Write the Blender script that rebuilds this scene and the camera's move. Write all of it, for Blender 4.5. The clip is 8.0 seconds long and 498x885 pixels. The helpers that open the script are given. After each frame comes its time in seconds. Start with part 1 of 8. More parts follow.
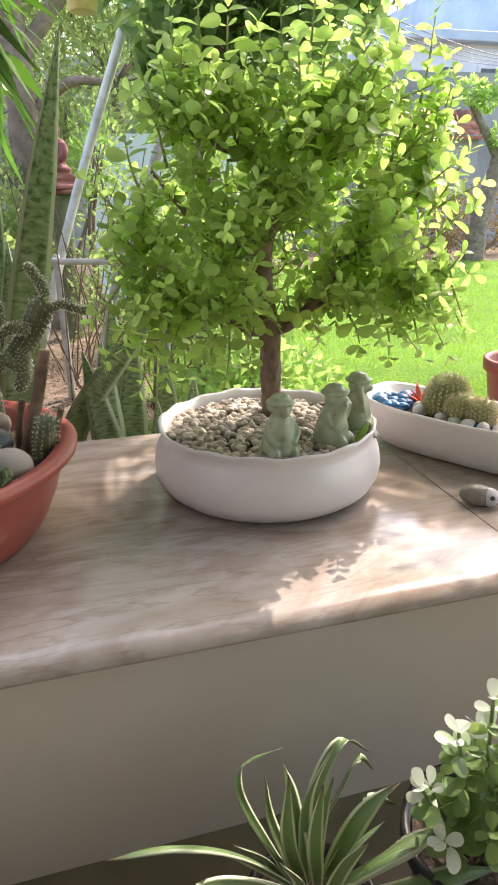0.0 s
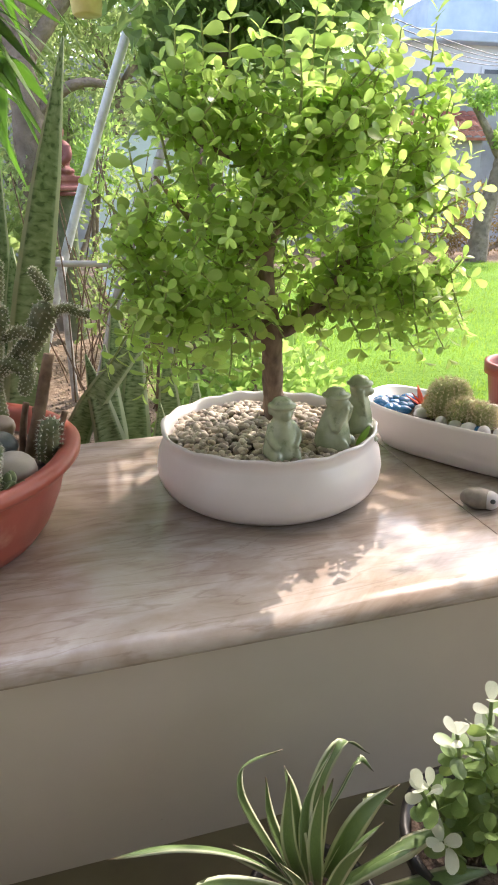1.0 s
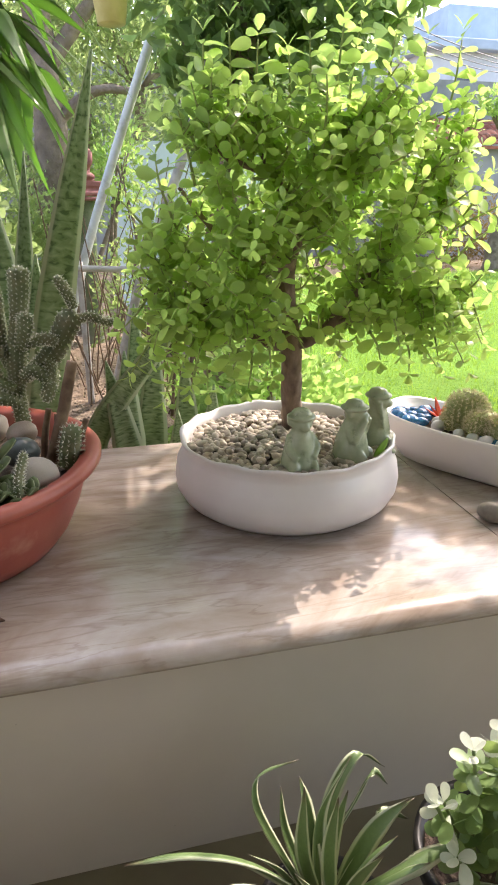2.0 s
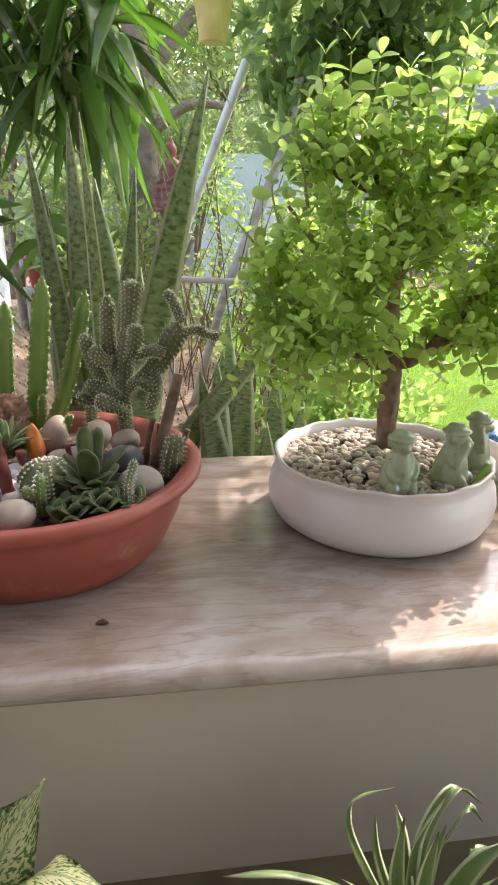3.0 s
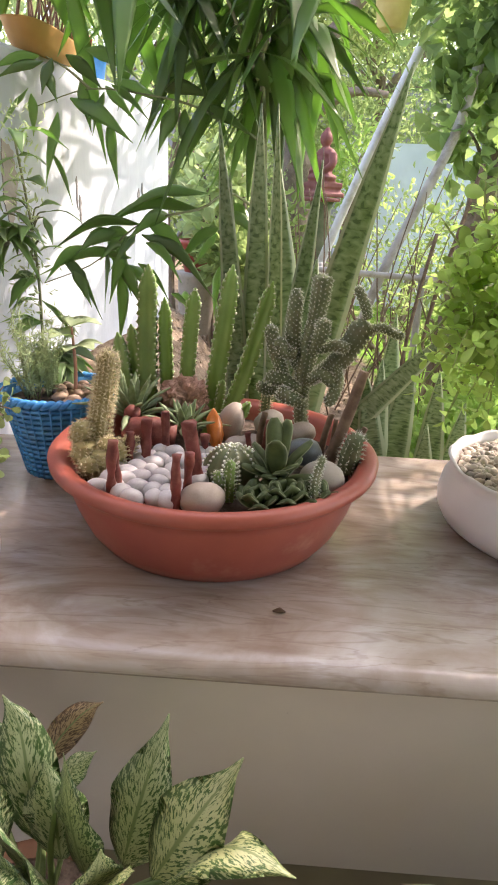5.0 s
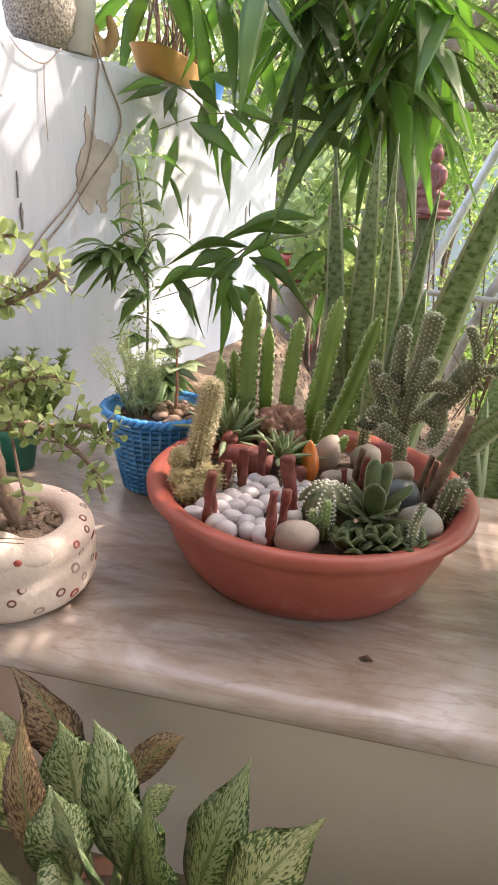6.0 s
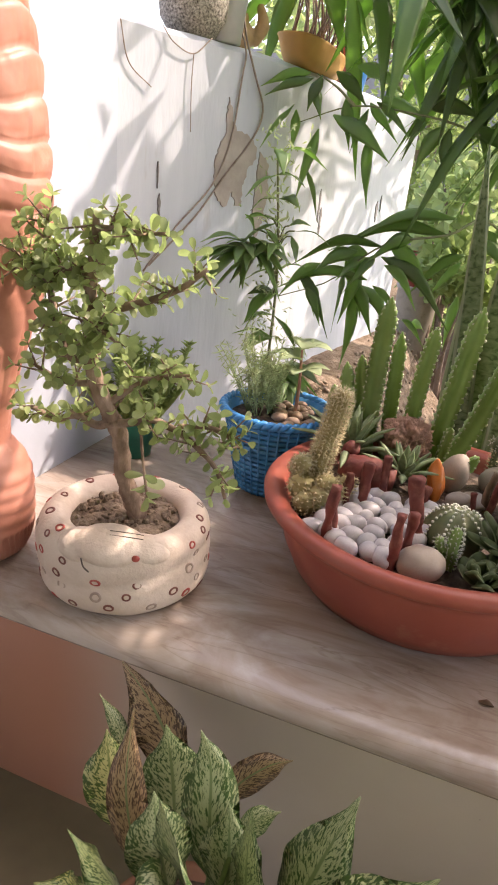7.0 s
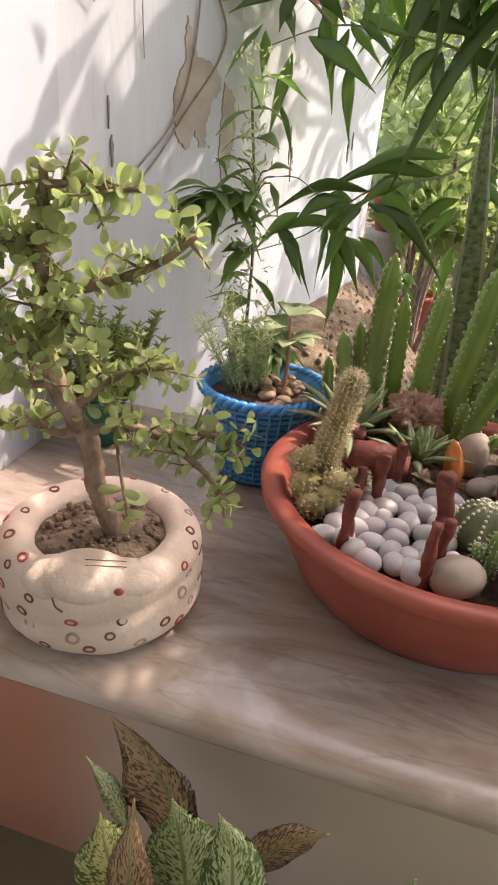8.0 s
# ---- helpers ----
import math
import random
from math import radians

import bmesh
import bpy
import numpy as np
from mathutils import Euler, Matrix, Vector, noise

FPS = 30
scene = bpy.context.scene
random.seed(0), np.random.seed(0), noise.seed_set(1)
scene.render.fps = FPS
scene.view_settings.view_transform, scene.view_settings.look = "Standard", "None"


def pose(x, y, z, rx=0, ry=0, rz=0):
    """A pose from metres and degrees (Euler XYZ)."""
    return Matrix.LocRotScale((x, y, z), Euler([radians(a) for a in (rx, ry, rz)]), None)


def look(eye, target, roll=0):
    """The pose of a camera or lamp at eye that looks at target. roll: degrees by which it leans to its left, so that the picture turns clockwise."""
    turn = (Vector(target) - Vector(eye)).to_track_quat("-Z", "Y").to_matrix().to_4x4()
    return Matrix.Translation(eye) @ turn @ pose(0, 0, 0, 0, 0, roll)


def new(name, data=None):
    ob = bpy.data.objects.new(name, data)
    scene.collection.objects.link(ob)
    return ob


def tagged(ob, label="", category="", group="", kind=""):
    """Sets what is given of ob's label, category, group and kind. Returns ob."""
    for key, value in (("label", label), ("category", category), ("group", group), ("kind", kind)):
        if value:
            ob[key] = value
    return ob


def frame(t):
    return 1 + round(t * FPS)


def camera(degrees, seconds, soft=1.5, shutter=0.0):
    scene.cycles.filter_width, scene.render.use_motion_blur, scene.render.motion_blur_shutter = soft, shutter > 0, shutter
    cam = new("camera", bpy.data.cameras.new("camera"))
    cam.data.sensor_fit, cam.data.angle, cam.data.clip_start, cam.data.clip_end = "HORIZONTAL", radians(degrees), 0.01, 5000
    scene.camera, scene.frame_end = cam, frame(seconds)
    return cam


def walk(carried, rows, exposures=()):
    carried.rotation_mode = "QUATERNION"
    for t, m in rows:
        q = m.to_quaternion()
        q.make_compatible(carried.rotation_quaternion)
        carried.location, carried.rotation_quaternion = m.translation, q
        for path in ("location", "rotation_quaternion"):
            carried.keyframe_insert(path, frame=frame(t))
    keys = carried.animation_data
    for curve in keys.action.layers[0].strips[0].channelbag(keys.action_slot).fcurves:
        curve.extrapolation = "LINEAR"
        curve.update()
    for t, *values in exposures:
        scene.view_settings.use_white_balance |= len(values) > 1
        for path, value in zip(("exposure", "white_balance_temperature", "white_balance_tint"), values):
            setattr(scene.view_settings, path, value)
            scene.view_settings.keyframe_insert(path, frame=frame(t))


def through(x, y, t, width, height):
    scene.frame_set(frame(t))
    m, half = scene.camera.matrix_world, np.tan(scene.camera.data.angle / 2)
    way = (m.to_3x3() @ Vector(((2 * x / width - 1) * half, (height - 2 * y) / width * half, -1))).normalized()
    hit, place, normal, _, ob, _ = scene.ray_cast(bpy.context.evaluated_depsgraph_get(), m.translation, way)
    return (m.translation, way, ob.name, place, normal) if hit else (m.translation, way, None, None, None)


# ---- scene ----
cam = camera(42.2, 8.0, soft=1.9)
METRES, EYE, TILT, LEAN, TURN = 0.4675, 0.823, -21.0, 0.7, -15.7
ROWS = [
    (0.0, 0.0, 0.0, 0.0, 0.0, 0.0, -0.0),
    (0.5, 0.0026, -0.0077, 0.0021, 0.05, -0.12, 0.01),
    (1.0, 0.003, -0.0165, 0.0085, 0.24, 0.05, -0.12),
    (2.5, -0.0643, -0.0499, 0.034, 2.78, 0.85, -2.75),
    (3.0, -0.1362, -0.0568, 0.0434, 6.85, 0.99, -4.2),
    (3.5, -0.2067, -0.0707, 0.0414, 10.77, 0.26, -6.13),
    (4.0, -0.2836, -0.0832, 0.0412, 13.89, -0.3, -7.43),
    (5.5, -0.3822, -0.1136, 0.0481, 19.14, -1.68, -10.95),
    (6.0, -0.4255, -0.1156, 0.1153, 24.08, -2.13, -13.59),
    (6.5, -0.4767, -0.123, 0.1066, 29.41, -4.95, -17.97),
    (7.0, -0.5442, -0.1011, 0.1413, 33.18, -5.51, -18.11),
    (7.5, -0.6811, 0.0146, 0.1616, 31.6, -7.09, -16.6),
    (8.0, -0.8131, 0.1063, 0.1988, 29.01, -8.85, -15.85),
]
walk(cam, [(t, pose(0, 0, EYE, TILT, LEAN, TURN) @ pose(METRES * x, METRES * y, METRES * z, 90 + pitch, roll, yaw)) for t, x, y, z, yaw, pitch, roll in ROWS],
     exposures=((0.0, 2.42, 7350, 16.5), (3.0, 2.48, 7400, 18.5), (4.0, 2.65, 7550, 20.0), (6.0, 2.64, 7700, 21.0), (7.0, 2.40, 8000, 22.0), (8.0, 2.26, 8150, 23.0)))

# ---- light ----
SUN_AZ, SUN_EL = radians(52), radians(48)      # azimuth from +y towards +x
world = bpy.data.worlds.new("sky")
scene.world = world
world.use_nodes = True
wn = world.node_tree
sky = wn.nodes.new("ShaderNodeTexSky")
sky.sky_type, sky.sun_disc = "NISHITA", False
sky.sun_elevation, sky.sun_rotation = SUN_EL, SUN_AZ
sky.air_density, sky.dust_density = 1.0, 2.0
wn.links.new(sky.outputs[0], wn.nodes["Background"].inputs[0])
wn.nodes["Background"].inputs[1].default_value = 0.15
sun = new("sun", bpy.data.lights.new("sun", "SUN"))
sun.data.energy, sun.data.angle, sun.data.color = 1.25, radians(0.35), (1.0, 0.975, 0.945)
toward = Vector((math.sin(SUN_AZ) * math.cos(SUN_EL), math.cos(SUN_AZ) * math.cos(SUN_EL), math.sin(SUN_EL)))
sun.matrix_world = look(toward * 30, (0, 0, 0))

# ---- small tools ----
WORLD = {}


def thing(name, loc, label, category, group="", kind=""):
    ob = new(name)
    ob.empty_display_size = 0.05
    ob.location = loc
    WORLD[ob] = Matrix.Translation(loc)
    return tagged(ob, label, category, group, kind)


def adopt(ob, parent, m=None):
    """Hang ob, at the world pose m, under parent."""
    m = m or Matrix()
    if parent is not None:
        ob.parent = parent
        ob.matrix_parent_inverse = WORLD[parent].inverted()
    ob.matrix_basis = m
    WORLD[ob] = m
    return ob


def to_mesh(bm, material, name, smooth=True):
    me = bpy.data.meshes.new(name)
    bm.normal_update()
    bm.to_mesh(me)
    bm.free()
    me.materials.append(material)
    if smooth:
        me.shade_smooth()
    return me


def part(name, bm, material, parent, label="", smooth=True, m=None):
    me = bm if isinstance(bm, bpy.types.Mesh) else to_mesh(bm, material, name, smooth)
    return tagged(adopt(new(name, me), parent, m), label)


def solid(name, bm, material, label, category, kind="", smooth=False, group=""):
    return tagged(adopt(new(name, to_mesh(bm, material, name, smooth)), None), label, category, group, kind)


def grid_faces(bm, rings, closed=True, cap=False):
    vs = [[bm.verts.new(p) for p in ring] for ring in rings]
    n = len(rings[0])
    for a, b in zip(vs, vs[1:]):
        for i in range(n if closed else n - 1):
            j = (i + 1) % n
            bm.faces.new((a[i], a[j], b[j], b[i]))
    if cap:
        bm.faces.new(vs[0][::-1])
        bm.faces.new(vs[-1])
    return vs


def lathe(profile, seg=48, centre=(0, 0, 0), warp=None, bm=None):
    """Turned body; warp(angle, r, z) may change r and z."""
    bm = bm or bmesh.new()
    rings = []
    for r, z in profile:
        ring = []
        for i in range(seg):
            a = 2 * math.pi * i / seg
            rr, zz = warp(a, r, z) if warp else (r, z)
            ring.append((centre[0] + rr * math.cos(a), centre[1] + rr * math.sin(a), centre[2] + zz))
        rings.append(ring)
    grid_faces(bm, rings, True, True)
    return bm


def smooth_path(points, n):
    """n + 1 points on a Catmull-Rom curve through the given ones."""
    p = [Vector(q) for q in points]
    p = [2 * p[0] - p[1]] + p + [2 * p[-1] - p[-2]]
    out, spans = [], len(p) - 3
    for k in range(n + 1):
        s = k / n * spans
        i = min(int(s), spans - 1)
        t = s - i
        a, b, c, d = p[i:i + 4]
        out.append(0.5 * (2 * b + (c - a) * t + (2 * a - 5 * b + 4 * c - d) * t * t + (3 * b - a - 3 * c + d) * t ** 3))
    return out


def frames_along(path):
    """A side and an up vector for each point of a path."""
    out, up = [], None
    for i, p in enumerate(path):
        t = (path[min(i + 1, len(path) - 1)] - path[max(i - 1, 0)]).normalized()
        if up is None:
            up = t.orthogonal().normalized()
        up = (up - t * up.dot(t))
        up = up.normalized() if up.length > 1e-6 else t.orthogonal().normalized()
        out.append((t, up.cross(t).normalized(), up.copy()))
    return out


def tube(points, radii, seg=10, n=None, bumps=0.0, bm=None, ribs=0, depth=0.0, cap=True):
    """A tube through the points, with bumps or ribs. radii: a number, or one for each given point."""
    bm = bm or bmesh.new()
    n = n or 4 * len(points)
    path = smooth_path(points, n)
    radii = [radii] * len(points) if isinstance(radii, (int, float)) else list(radii)
    rings = []
    for i, (p, (t, s, u)) in enumerate(zip(path, frames_along(path))):
        x = i / n * (len(radii) - 1)
        k = min(int(x), len(radii) - 2)
        r = radii[k] + (radii[k + 1] - radii[k]) * (x - k)
        ring = []
        for j in range(seg):
            a = 2 * math.pi * j / seg
            rr = r * (1 + bumps * noise.noise(p * 60 + Vector((j * 0.7, 0, 0)))) if bumps else r
            if ribs:
                rr *= 1 - depth * (0.5 - 0.5 * math.cos(a * ribs))
            ring.append(p + (s * math.cos(a) + u * math.sin(a)) * rr)
        rings.append(ring)
    grid_faces(bm, rings, True, cap)
    return bm


def box(lo, hi, bm=None, bevel=0.0):
    bm = bm or bmesh.new()
    made = bmesh.ops.create_cube(bm, size=1.0)["verts"]
    lo, hi = Vector(lo), Vector(hi)
    for v in made:
        v.co = Vector([(a + b) / 2 + c * (b - a) for a, b, c in zip(lo, hi, v.co)])
    if bevel:
        es = list({e for v in made for e in v.link_edges})
        bmesh.ops.bevel(bm, geom=es, offset=bevel, segments=2, affect="EDGES", profile=0.5)
    return bm


def blade(path, widths, side, thick=0.002, fold=0.15, n=14, bm=None, wave=0.0, twist=0.0):
    """A leaf with real thickness along a path; u runs across, v along. side: rough direction of its width."""
    bm = bm or bmesh.new()
    uv = bm.loops.layers.uv.verify()
    pts = smooth_path(path, n)
    rings, side = [], Vector(side)
    for i, p in enumerate(pts):
        f = i / n
        t = (pts[min(i + 1, n)] - pts[max(i - 1, 0)]).normalized()
        s = (side - t * side.dot(t)).normalized()
        if twist:
            s = Matrix.Rotation(twist * f, 3, t) @ s
        u = s.cross(t).normalized()
        x = f * (len(widths) - 1)
        k = min(int(x), len(widths) - 2)
        w = 0.5 * (widths[k] + (widths[k + 1] - widths[k]) * (x - k))
        w = max(w, 0.0006)
        th = thick * (0.35 + 0.65 * min(1, w / (0.35 * max(widths))))
        wob = wave * w * math.sin(f * 17)
        rings.append((p - s * w + u * (fold * w + wob), p - s * w * 0.5 + u * (fold * w * 0.45 + th * 0.5),
                      p + u * th * 0.5, p + s * w * 0.5 + u * (fold * w * 0.45 + th * 0.5),
                      p + s * w + u * (fold * w - wob), p + s * w * 0.5 + u * (fold * w * 0.45 - th * 0.5),
                      p - u * th * 0.5, p - s * w * 0.5 + u * (fold * w * 0.45 - th * 0.5)))
    vs = grid_faces(bm, rings, True, True)
    us = (-1, -0.5, 0, 0.5, 1, 0.5, 0, -0.5)
    place = {v: (us[j] * 0.5 + 0.5, i / n) for i, r in enumerate(vs) for j, v in enumerate(r)}
    for f in {f for r in vs for v in r for f in v.link_faces}:
        for lp in f.loops:
            lp[uv].uv = place[lp.vert]
    return bm


def pebble(seed, stretch=(1, 1, 0.7), u=8, v=5, rough=0.18):
    bm = bmesh.new()
    bmesh.ops.create_uvsphere(bm, u_segments=u, v_segments=v, radius=1)
    off = Vector((seed * 3.1, seed * 1.7, seed * 0.9))
    for w in bm.verts:
        w.co *= 1 + rough * noise.noise(w.co * 0.9 + off) + 0.4 * rough * noise.noise(w.co * 2.1 + off)
        w.co = Vector([a * b for a, b in zip(w.co, stretch)])
    return bm


def placed(loc, rot=(0, 0, 0), size=1.0):
    s = size if isinstance(size, (tuple, list)) else (size, size, size)
    return Matrix.LocRotScale(Vector(loc), Euler(rot), Vector(s))


def leaf_cloud(centres, dirs, sizes, wide=0.45, seed=1, fold=0.25):
    """Many small folded leaves in one mesh: six corners and four faces each."""
    rng = np.random.default_rng(seed)
    c, d = np.asarray(centres, float), np.asarray(dirs, float)
    n = len(c)
    d /= np.linalg.norm(d, axis=1, keepdims=True) + 1e-9
    r = rng.normal(size=(n, 3))
    s = np.cross(d, r)
    s /= np.linalg.norm(s, axis=1, keepdims=True) + 1e-9
    u = np.cross(s, d)
    L = np.asarray(sizes, float)[:, None]
    w = L * wide
    v = np.stack([c, c + d * L * 0.4 + s * w * 0.5 + u * w * fold, c + d * L * 0.4 - s * w * 0.5 + u * w * fold,
                  c + d * L * 0.45, c + d * L * 0.75 + s * w * 0.35 + u * w * fold * 0.5 - u * L * 0.05, c + d * L * 0.75 - s * w * 0.35 + u * w * fold * 0.5 - u * L * 0.05,
                  c + d * L - u * L * 0.12], 1).reshape(-1, 3)
    b = np.arange(n)[:, None] * 7
    f3 = np.concatenate([b + [0, 1, 3], b + [0, 3, 2], b + [4, 6, 3], b + [3, 6, 5]], 0)
    f3b = np.concatenate([b + [1, 4, 3], b + [3, 5, 2]], 0)
    me = bpy.data.meshes.new("leaves")
    me.from_pydata(v.tolist(), [], np.concatenate([f3, f3b], 0).tolist())
    return me


def bush_points(centre, radii, n, seed, hollow=0.55, clumps=0):
    """Points and outward directions in an uneven clump."""
    rng = np.random.default_rng(seed)
    d = rng.normal(size=(n, 3))
    d /= np.linalg.norm(d, axis=1, keepdims=True)
    k = hollow + (1 - hollow) * rng.random(n) ** 0.6
    if clumps:
        cd = rng.normal(size=(clumps, 3))
        cd /= np.linalg.norm(cd, axis=1, keepdims=True)
        near = (d @ cd.T).max(1)
        k *= 0.62 + 0.5 * np.clip((near - 0.6) / 0.4, 0, 1)
    p = np.asarray(centre) + d * k[:, None] * np.asarray(radii)
    out = d + rng.normal(size=(n, 3)) * 0.7 + np.array([0, 0, 0.15])
    return p, out


# ---- materials ----
def material(name):
    m = bpy.data.materials.new(name)
    m.use_nodes = True
    return m, m.node_tree.nodes, m.node_tree.links, m.node_tree.nodes["Principled BSDF"]


def noise_node(nodes, links, scale, detail=4, stretch=(1, 1, 1), rough=0.55, coord="Object", distort=0.0):
    tc, mp, nz = nodes.new("ShaderNodeTexCoord"), nodes.new("ShaderNodeMapping"), nodes.new("ShaderNodeTexNoise")
    mp.inputs["Scale"].default_value = stretch
    links.new(tc.outputs[coord], mp.inputs[0])
    links.new(mp.outputs[0], nz.inputs["Vector"])
    nz.inputs["Scale"].default_value, nz.inputs["Detail"].default_value = scale, detail
    nz.inputs["Roughness"].default_value, nz.inputs["Distortion"].default_value = rough, distort
    return nz.outputs[0]


def ramp(nodes, links, fac, stops):
    r = nodes.new("ShaderNodeValToRGB")
    while len(r.color_ramp.elements) < len(stops):
        r.color_ramp.elements.new(0.5)
    for e, (p, c) in zip(r.color_ramp.elements, stops):
        e.position, e.color = p, (*c, 1)
    links.new(fac, r.inputs[0])
    return r.outputs[0]


def mix(nodes, links, fac, a, b, mode="MIX"):
    m = nodes.new("ShaderNodeMix")
    m.data_type, m.blend_type = "RGBA", mode
    for i, v in ((0, fac), (6, a), (7, b)):
        if isinstance(v, bpy.types.NodeSocket):
            links.new(v, m.inputs[i])
        else:
            m.inputs[i].default_value = v if i == 0 else (*v, 1)
    return m.outputs[2]


def bump(nodes, links, bsdf, height, strength, dist):
    b = nodes.new("ShaderNodeBump")
    b.inputs["Strength"].default_value, b.inputs["Distance"].default_value = strength, dist
    links.new(height, b.inputs["Height"])
    links.new(b.outputs[0], bsdf.inputs["Normal"])


def varied(name, dark, light, scale=12, roughness=0.7, stain=None, stain_scale=2.5, stain_at=(0.5, 0.75), bump_scale=None, bump_strength=0.3, bump_dist=0.003,
           stretch=(1, 1, 1), specular=0.4, per_object=0.0, per_island=0.0, gloss_vary=0.0):
    """Two tones by a fine noise, stains by a broad one, relief by a third."""
    m, nodes, links, bsdf = material(name)
    col = ramp(nodes, links, noise_node(nodes, links, scale, 6, stretch), [(0.32, dark), (0.68, light)])
    if stain:
        f = ramp(nodes, links, noise_node(nodes, links, stain_scale, 5, stretch, 0.65), [(stain_at[0], (0, 0, 0)), (stain_at[1], (1, 1, 1))])
        col = mix(nodes, links, f, col, stain)
    if per_object or per_island:
        info = nodes.new("ShaderNodeObjectInfo") if per_object else nodes.new("ShaderNodeNewGeometry")
        rnd = info.outputs["Random" if per_object else "Random Per Island"]
        k = per_object or per_island
        col = mix(nodes, links, 1.0, col, ramp(nodes, links, rnd, [(0.0, (1 - k, 1 - k, 1 - k)), (1.0, (1, 1, 1))]), "MULTIPLY")
    links.new(col, bsdf.inputs["Base Color"])
    bsdf.inputs["Roughness"].default_value = roughness
    if gloss_vary:
        rr = ramp(nodes, links, noise_node(nodes, links, scale * 0.6, 4), [(0.3, (roughness - gloss_vary,) * 3), (0.7, (roughness + gloss_vary,) * 3)])
        links.new(rr, bsdf.inputs["Roughness"])
    bsdf.inputs["Specular IOR Level"].default_value = specular
    if bump_scale:
        bump(nodes, links, bsdf, noise_node(nodes, links, bump_scale, 5, stretch), bump_strength, bump_dist)
    return m


def foliage(name, dark, light, glow, through=0.45, roughness=0.45, scale=8, per="island", spread=0.35, specular=0.4):
    """A leaf that lets light through: its own colour on top, a yellower one where light shines through it."""
    m, nodes, links, bsdf = material(name)
    col = ramp(nodes, links, noise_node(nodes, links, scale, 3), [(0.3, dark), (0.7, light)])
    info = nodes.new("ShaderNodeNewGeometry" if per == "island" else "ShaderNodeObjectInfo")
    rnd = info.outputs["Random Per Island" if per == "island" else "Random"]
    tone = ramp(nodes, links, rnd, [(0.0, (1 - spread,) * 3), (1.0, (1, 1, 1))])
    col = mix(nodes, links, 1.0, col, tone, "MULTIPLY")
    links.new(col, bsdf.inputs["Base Color"])
    bsdf.inputs["Roughness"].default_value = roughness
    bsdf.inputs["Specular IOR Level"].default_value = specular
    tr, mx = nodes.new("ShaderNodeBsdfTranslucent"), nodes.new("ShaderNodeMixShader")
    links.new(mix(nodes, links, 1.0, glow, tone, "MULTIPLY"), tr.inputs[0])
    mx.inputs[0].default_value = through
    links.new(bsdf.outputs[0], mx.inputs[1])
    links.new(tr.outputs[0], mx.inputs[2])
    links.new(mx.outputs[0], nodes["Material Output"].inputs[0])
    return m


def marble():
    m, nodes, links, bsdf = material("polished_marble")
    cloud = noise_node(nodes, links, 2.4, 8, (1.0, 1.9, 1.9), 0.62, distort=2.6)
    col = ramp(nodes, links, cloud, [(0.30, (0.225, 0.168, 0.132)), (0.44, (0.33, 0.262, 0.215)), (0.56, (0.39, 0.33, 0.287)), (0.72, (0.465, 0.418, 0.385))])
    streak = noise_node(nodes, links, 2.8, 6, (1.0, 2.4, 2.4), 0.52, distort=3.2)
    col = mix(nodes, links, ramp(nodes, links, streak, [(0.50, (0, 0, 0)), (0.70, (0.7, 0.7, 0.7))]), col, (0.25, 0.18, 0.14))
    pale = noise_node(nodes, links, 3.4, 7, (0.9, 2.2, 2.2), 0.56, distort=3.4)
    col = mix(nodes, links, ramp(nodes, links, pale, [(0.53, (0, 0, 0)), (0.72, (0.32, 0.32, 0.32))]), col, (0.54, 0.50, 0.475))
    # fine brown grain lines, nearly along the ledge
    grain = noise_node(nodes, links, 3.4, 5, (0.6, 4.2, 4.2), 0.5, distort=2.2)
    col = mix(nodes, links, ramp(nodes, links, grain, [(0.47, (0, 0, 0)), (0.495, (0.42, 0.42, 0.42)), (0.52, (0, 0, 0))]), col, (0.22, 0.155, 0.12))
    thin = noise_node(nodes, links, 3.0, 4, (0.6, 5.5, 5.5), 0.5, distort=2.4)
    for at in (0.40, 0.455, 0.56, 0.62):
        col = mix(nodes, links, ramp(nodes, links, thin, [(at - 0.02, (0, 0, 0)), (at, (0.08, 0.08, 0.08)), (at + 0.02, (0, 0, 0))]), col, (0.24, 0.175, 0.14))
    # scattered dark flecks in a few patches
    patch = ramp(nodes, links, noise_node(nodes, links, 5, 2), [(0.55, (0, 0, 0)), (0.68, (1, 1, 1))])
    fleck = ramp(nodes, links, noise_node(nodes, links, 70, 3, (0.6, 1.2, 1.2)), [(0.60, (0, 0, 0)), (0.68, (0.55, 0.55, 0.55))])
    col = mix(nodes, links, mix(nodes, links, 1.0, patch, fleck, "MULTIPLY"), col, (0.20, 0.14, 0.105))
    links.new(col, bsdf.inputs["Base Color"])
    links.new(ramp(nodes, links, noise_node(nodes, links, 9, 5), [(0.3, (0.12,) * 3), (0.7, (0.24,) * 3)]), bsdf.inputs["Roughness"])
    bump(nodes, links, bsdf, noise_node(nodes, links, 30, 5), 0.05, 0.002)
    return m


